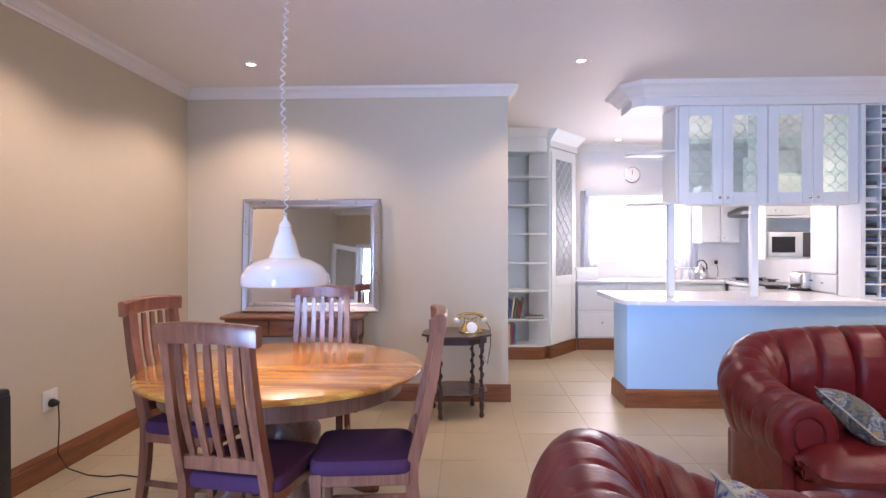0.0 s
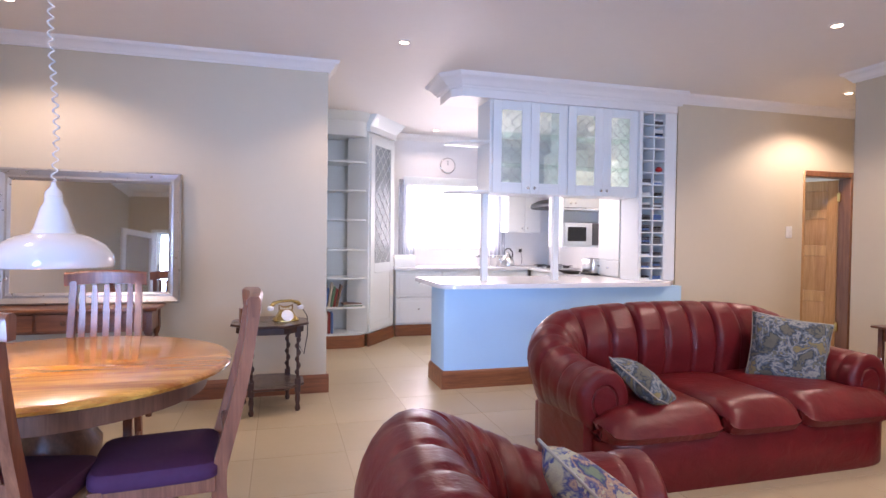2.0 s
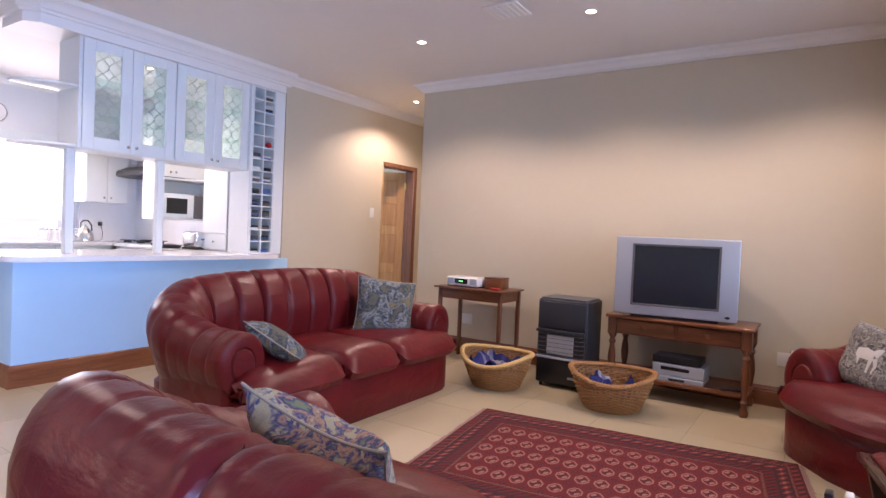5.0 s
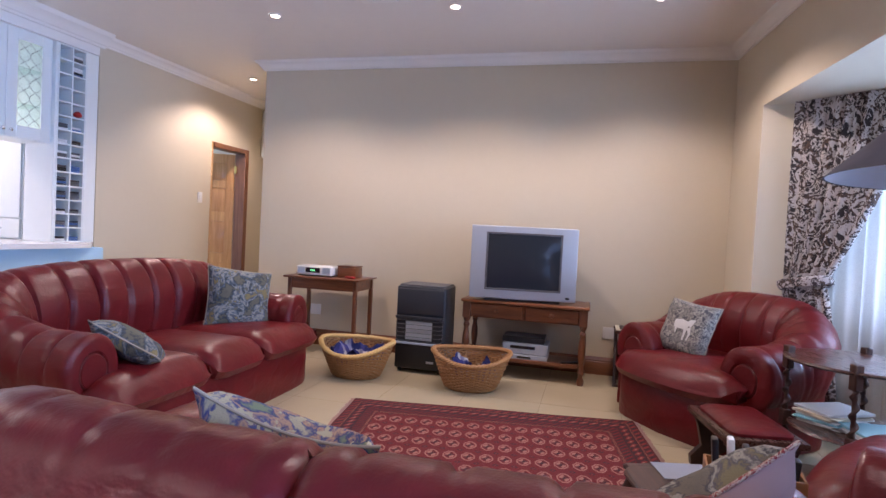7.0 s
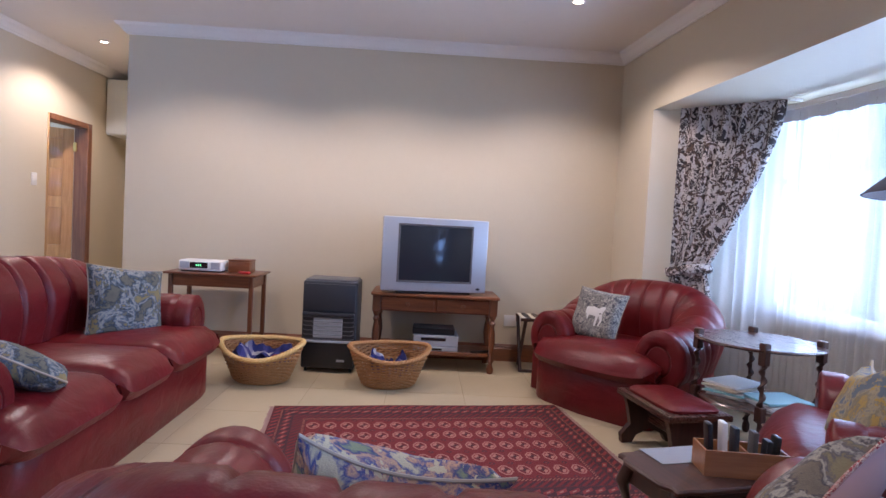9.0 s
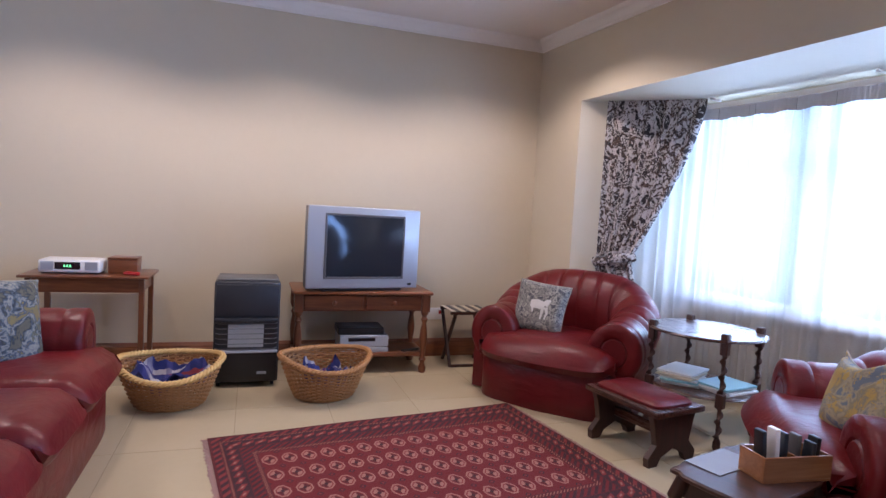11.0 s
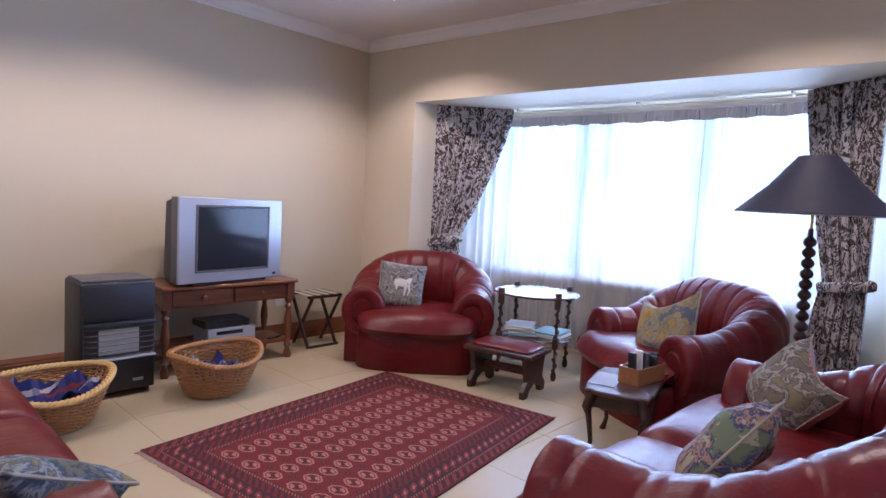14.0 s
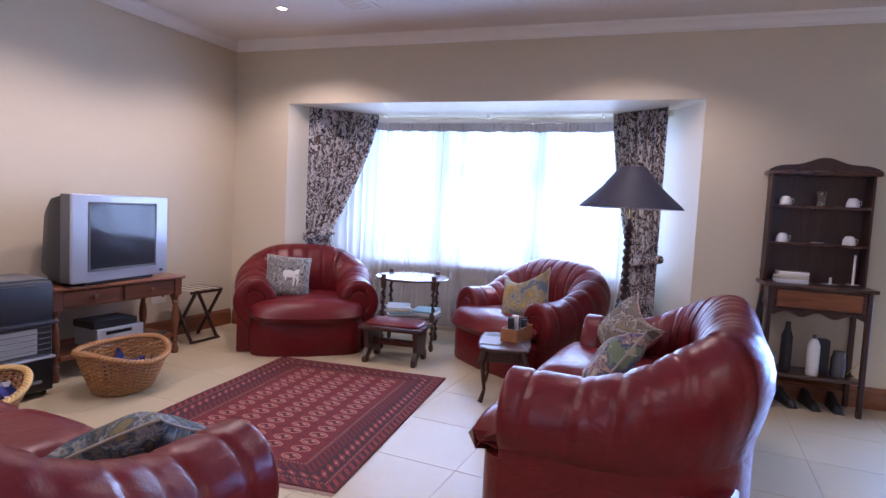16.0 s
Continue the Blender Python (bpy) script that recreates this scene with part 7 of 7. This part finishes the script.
# console table and mirror
cs = thing("console_table", pose(-0.86, 5.27, 0), "reddish wooden console table with three drawers against the wall", "table")
CW, CD, CZ = 1.16, 0.36, 0.78
part("tabletop", box(-CW / 2, CW / 2, -CD / 2, CD / 2, CZ - 0.025, CZ, 0.008, 3), M_MIDX, cs)
part("apron", box(-CW / 2 + 0.04, CW / 2 - 0.04, -CD / 2 + 0.03, CD / 2 - 0.02, CZ - 0.17, CZ - 0.026, 0.002, 1), M_MIDX, cs)
for i in range(3):
    x0 = -CW / 2 + 0.07 + i * 0.345
    d = part("drawer", box(x0, x0 + 0.33, -CD / 2 + 0.016, -CD / 2 + 0.029, CZ - 0.155, CZ - 0.035, 0.004, 1), M_MIDX, cs)
    part("knob", lathe([(0.005, 0), (0.016, 0.016), (0.004, 0.028)], 14, m=pose(x0 + 0.165, -CD / 2 + 0.016, CZ - 0.095, 90, 0, 0)), M_MIDZ, d)
for sx in (-1, 1):
    for sy in (-1, 1):
        part("leg", turned(sx * (CW / 2 - 0.06), sy * (CD / 2 - 0.05), 0, CZ - 0.026, 0.027), M_MIDZ, cs)
mr = thing("mirror", pose(-0.775, 5.40, CZ + 0.001, -3.5, 0, 0), "large silver-framed mirror leaning on the wall over the console", "mirror")
MW, MH, FW = 1.20, 0.98, 0.085
prof = [(0, 0), (0.0, 0.028), (0.012, 0.036), (0.03, 0.030), (0.05, 0.022), (0.066, 0.024), (FW, 0.012), (FW, 0)]
rings = []
for cx, cz, dx, dz in ((-1, 0, 1, 1), (1, 0, -1, 1), (1, 1, -1, -1), (-1, 1, 1, -1), (-1, 0, 1, 1)):
    rings.append([(cx * MW / 2 + dx * o, -h, cz * MH + dz * o) for o, h in prof])
part("frame", loft(rings, caps=False), M_SILVERF, mr, "wide moulded silver frame", 25)
part("glass", box(-MW / 2 + FW - 0.01, MW / 2 - FW + 0.01, -0.010, -0.004, FW - 0.01, MH - FW + 0.01), M_MIRROR, mr)
part("back_board", box(-MW / 2 + 0.01, MW / 2 - 0.01, -0.003, 0.003, 0.01, MH - 0.01), M_MIDX, mr)

# telephone table
pt = thing("telephone_table", pose(0.49, 5.16, 0), "dark octagonal table with barley-twist legs and a low shelf", "table")
oc = [(0.30 * math.cos(math.radians(22.5 + 45 * i)), 0.30 * math.sin(math.radians(22.5 + 45 * i))) for i in range(8)]
for z0, k, name in ((0.655, 1.0, "tabletop"), (0.20, 0.88, "shelf")):
    part(name, loft([[(x * k * s, y * k * s, z) for x, y in oc] for z, s in ((z0 - 0.02, 0.97), (z0 - 0.014, 1.0), (z0 - 0.004, 1.0), (z0, 0.985))]), M_DARKX, pt, "", 30)
part("apron", loft([[(x * s, y * s, z) for x, y in oc] for z, s in ((0.585, 0.86), (0.634, 0.86))]), M_DARK, pt, "", 30)
for i in range(4):
    a = math.radians(45 + 90 * i + 12)
    x, y = 0.235 * math.cos(a), 0.235 * math.sin(a)
    bm = box(x - 0.021, x + 0.021, y - 0.021, y + 0.021, 0.55, 0.634, 0.004, 1)
    twist(x, y, 0.24, 0.55, 0.017, 3.2, 44, bm)
    box(x - 0.021, x + 0.021, y - 0.021, y + 0.021, 0.14, 0.24, 0.004, 1, bm)
    lathe([(0.014, 0), (0.021, 0.02), (0.013, 0.05), (0.020, 0.09), (0.014, 0.14)], 12, bm, Matrix.Translation((x, y, 0)))
    part("leg", bm, M_DARK, pt)
ph = thing("telephone", pose(0.60, 5.14, 0.656, 0, 0, 12), "old-fashioned brass and cream dial telephone", "telephone")
part("body", loft([[(x * s, y * s * 0.8, z) for x, y in rounded(0.18, 0.17, 5, 28)] for z, s in ((0, 1.0), (0.012, 1.02), (0.03, 0.85), (0.06, 0.62), (0.085, 0.5))]), M_BRASS, ph)
part("dial", lathe([(0.04, 0), (0.045, 0.006), (0.03, 0.010), (0.002, 0.012)], 24, m=pose(0, -0.055, 0.045, 62, 0, 0)), M_SHELLW, ph, "cream dial")
part("cradle", tube([(-0.05, 0, 0.085), (-0.05, 0, 0.12), (-0.02, 0, 0.105), (0.02, 0, 0.105), (0.05, 0, 0.12), (0.05, 0, 0.085)], 0.007, 8), M_BRASS, ph)
hs = part("handset", tube([(-0.11, 0, 0.105), (-0.09, 0, 0.135), (-0.04, 0, 0.15), (0.04, 0, 0.15), (0.09, 0, 0.135), (0.11, 0, 0.105)], [0.018, 0.015, 0.011, 0.011, 0.015, 0.018], 10), M_BRASS, ph)
for s in (-1, 1):
    part("earpiece", lathe([(0.022, 0), (0.026, 0.02), (0.016, 0.034)], 16, m=pose(s * 0.112, 0, 0.085, 0, 0, 0)), M_SHELLW, hs)
pts = [(0.09, 0.05, 0.02), (0.16, 0.06, 0.0)]
part("cable", tube([(0.12, 0.0, 0.10), (0.17, 0.02, 0.02), (0.18, 0.05, -0.12), (0.16, 0.08, -0.28), (0.12, 0.10, -0.20)], 0.004, 6), M_BLACK, ph, "black curly lead")
nb = thing("note_box", pose(0.33, 5.08, 0.656, 0, 0, 12), "small wooden block with a white note pad", "note holder")
part("block", box(-0.055, 0.055, -0.03, 0.045, 0, 0.11, 0.003, 1), M_MIDX, nb)
part("pad", box(-0.038, 0.045, -0.045, -0.031, 0.01, 0.105, 0.002, 1), M_PAPER, nb)

# outside the windows
slab("ground", -30, 40, -40, -1.2, -0.25, -0.15, plain("lawn_ground", (0.10, 0.16, 0.05), 0.9, vary=0.3))
gw = struct("garden_wall", box(-10, 16, -6.2, -6.0, -0.15, 1.9), plain("cream_garden_wall", (0.55, 0.52, 0.46), 0.8), "pale garden wall beyond the window")

# floor tiles, laid in lines with the dining wall
TP, TX, TY = 0.532, 0.945, 5.19
tile = None
made = 0
for i in range(-6, 13):
    for j in range(-12, 7):
        x0, y0 = TX + TP * i, TY + TP * j
        x1, y1 = x0 + TP, y0 + TP
        if x1 < X_W or x0 > 7.5 or y0 > 8.6:
            continue
        if x0 > X_TV + 0.1 and (y1 < Y_HALL or y0 > Y_N):
            continue
        if y0 > Y_N and (x1 < X_OPEN or x0 > 4.0):
            continue
        if y1 < south(x0 - 5.22, -BAYD).y - 0.1:
            continue
        if tile is None:
            me = bpy.data.meshes.new("tile")
            b_ = box(0.002, TP - 0.002, 0.0018, TP - 0.002, -0.004, 0.0, 0.0008, 1)
            b_.to_mesh(me)
            b_.free()
            me.materials.append(M_TILE)
            tile = me
        ob = new("tile", tile)
        ob.parent = floor
        ob.location = (x0, y0, 0)
        made += 1
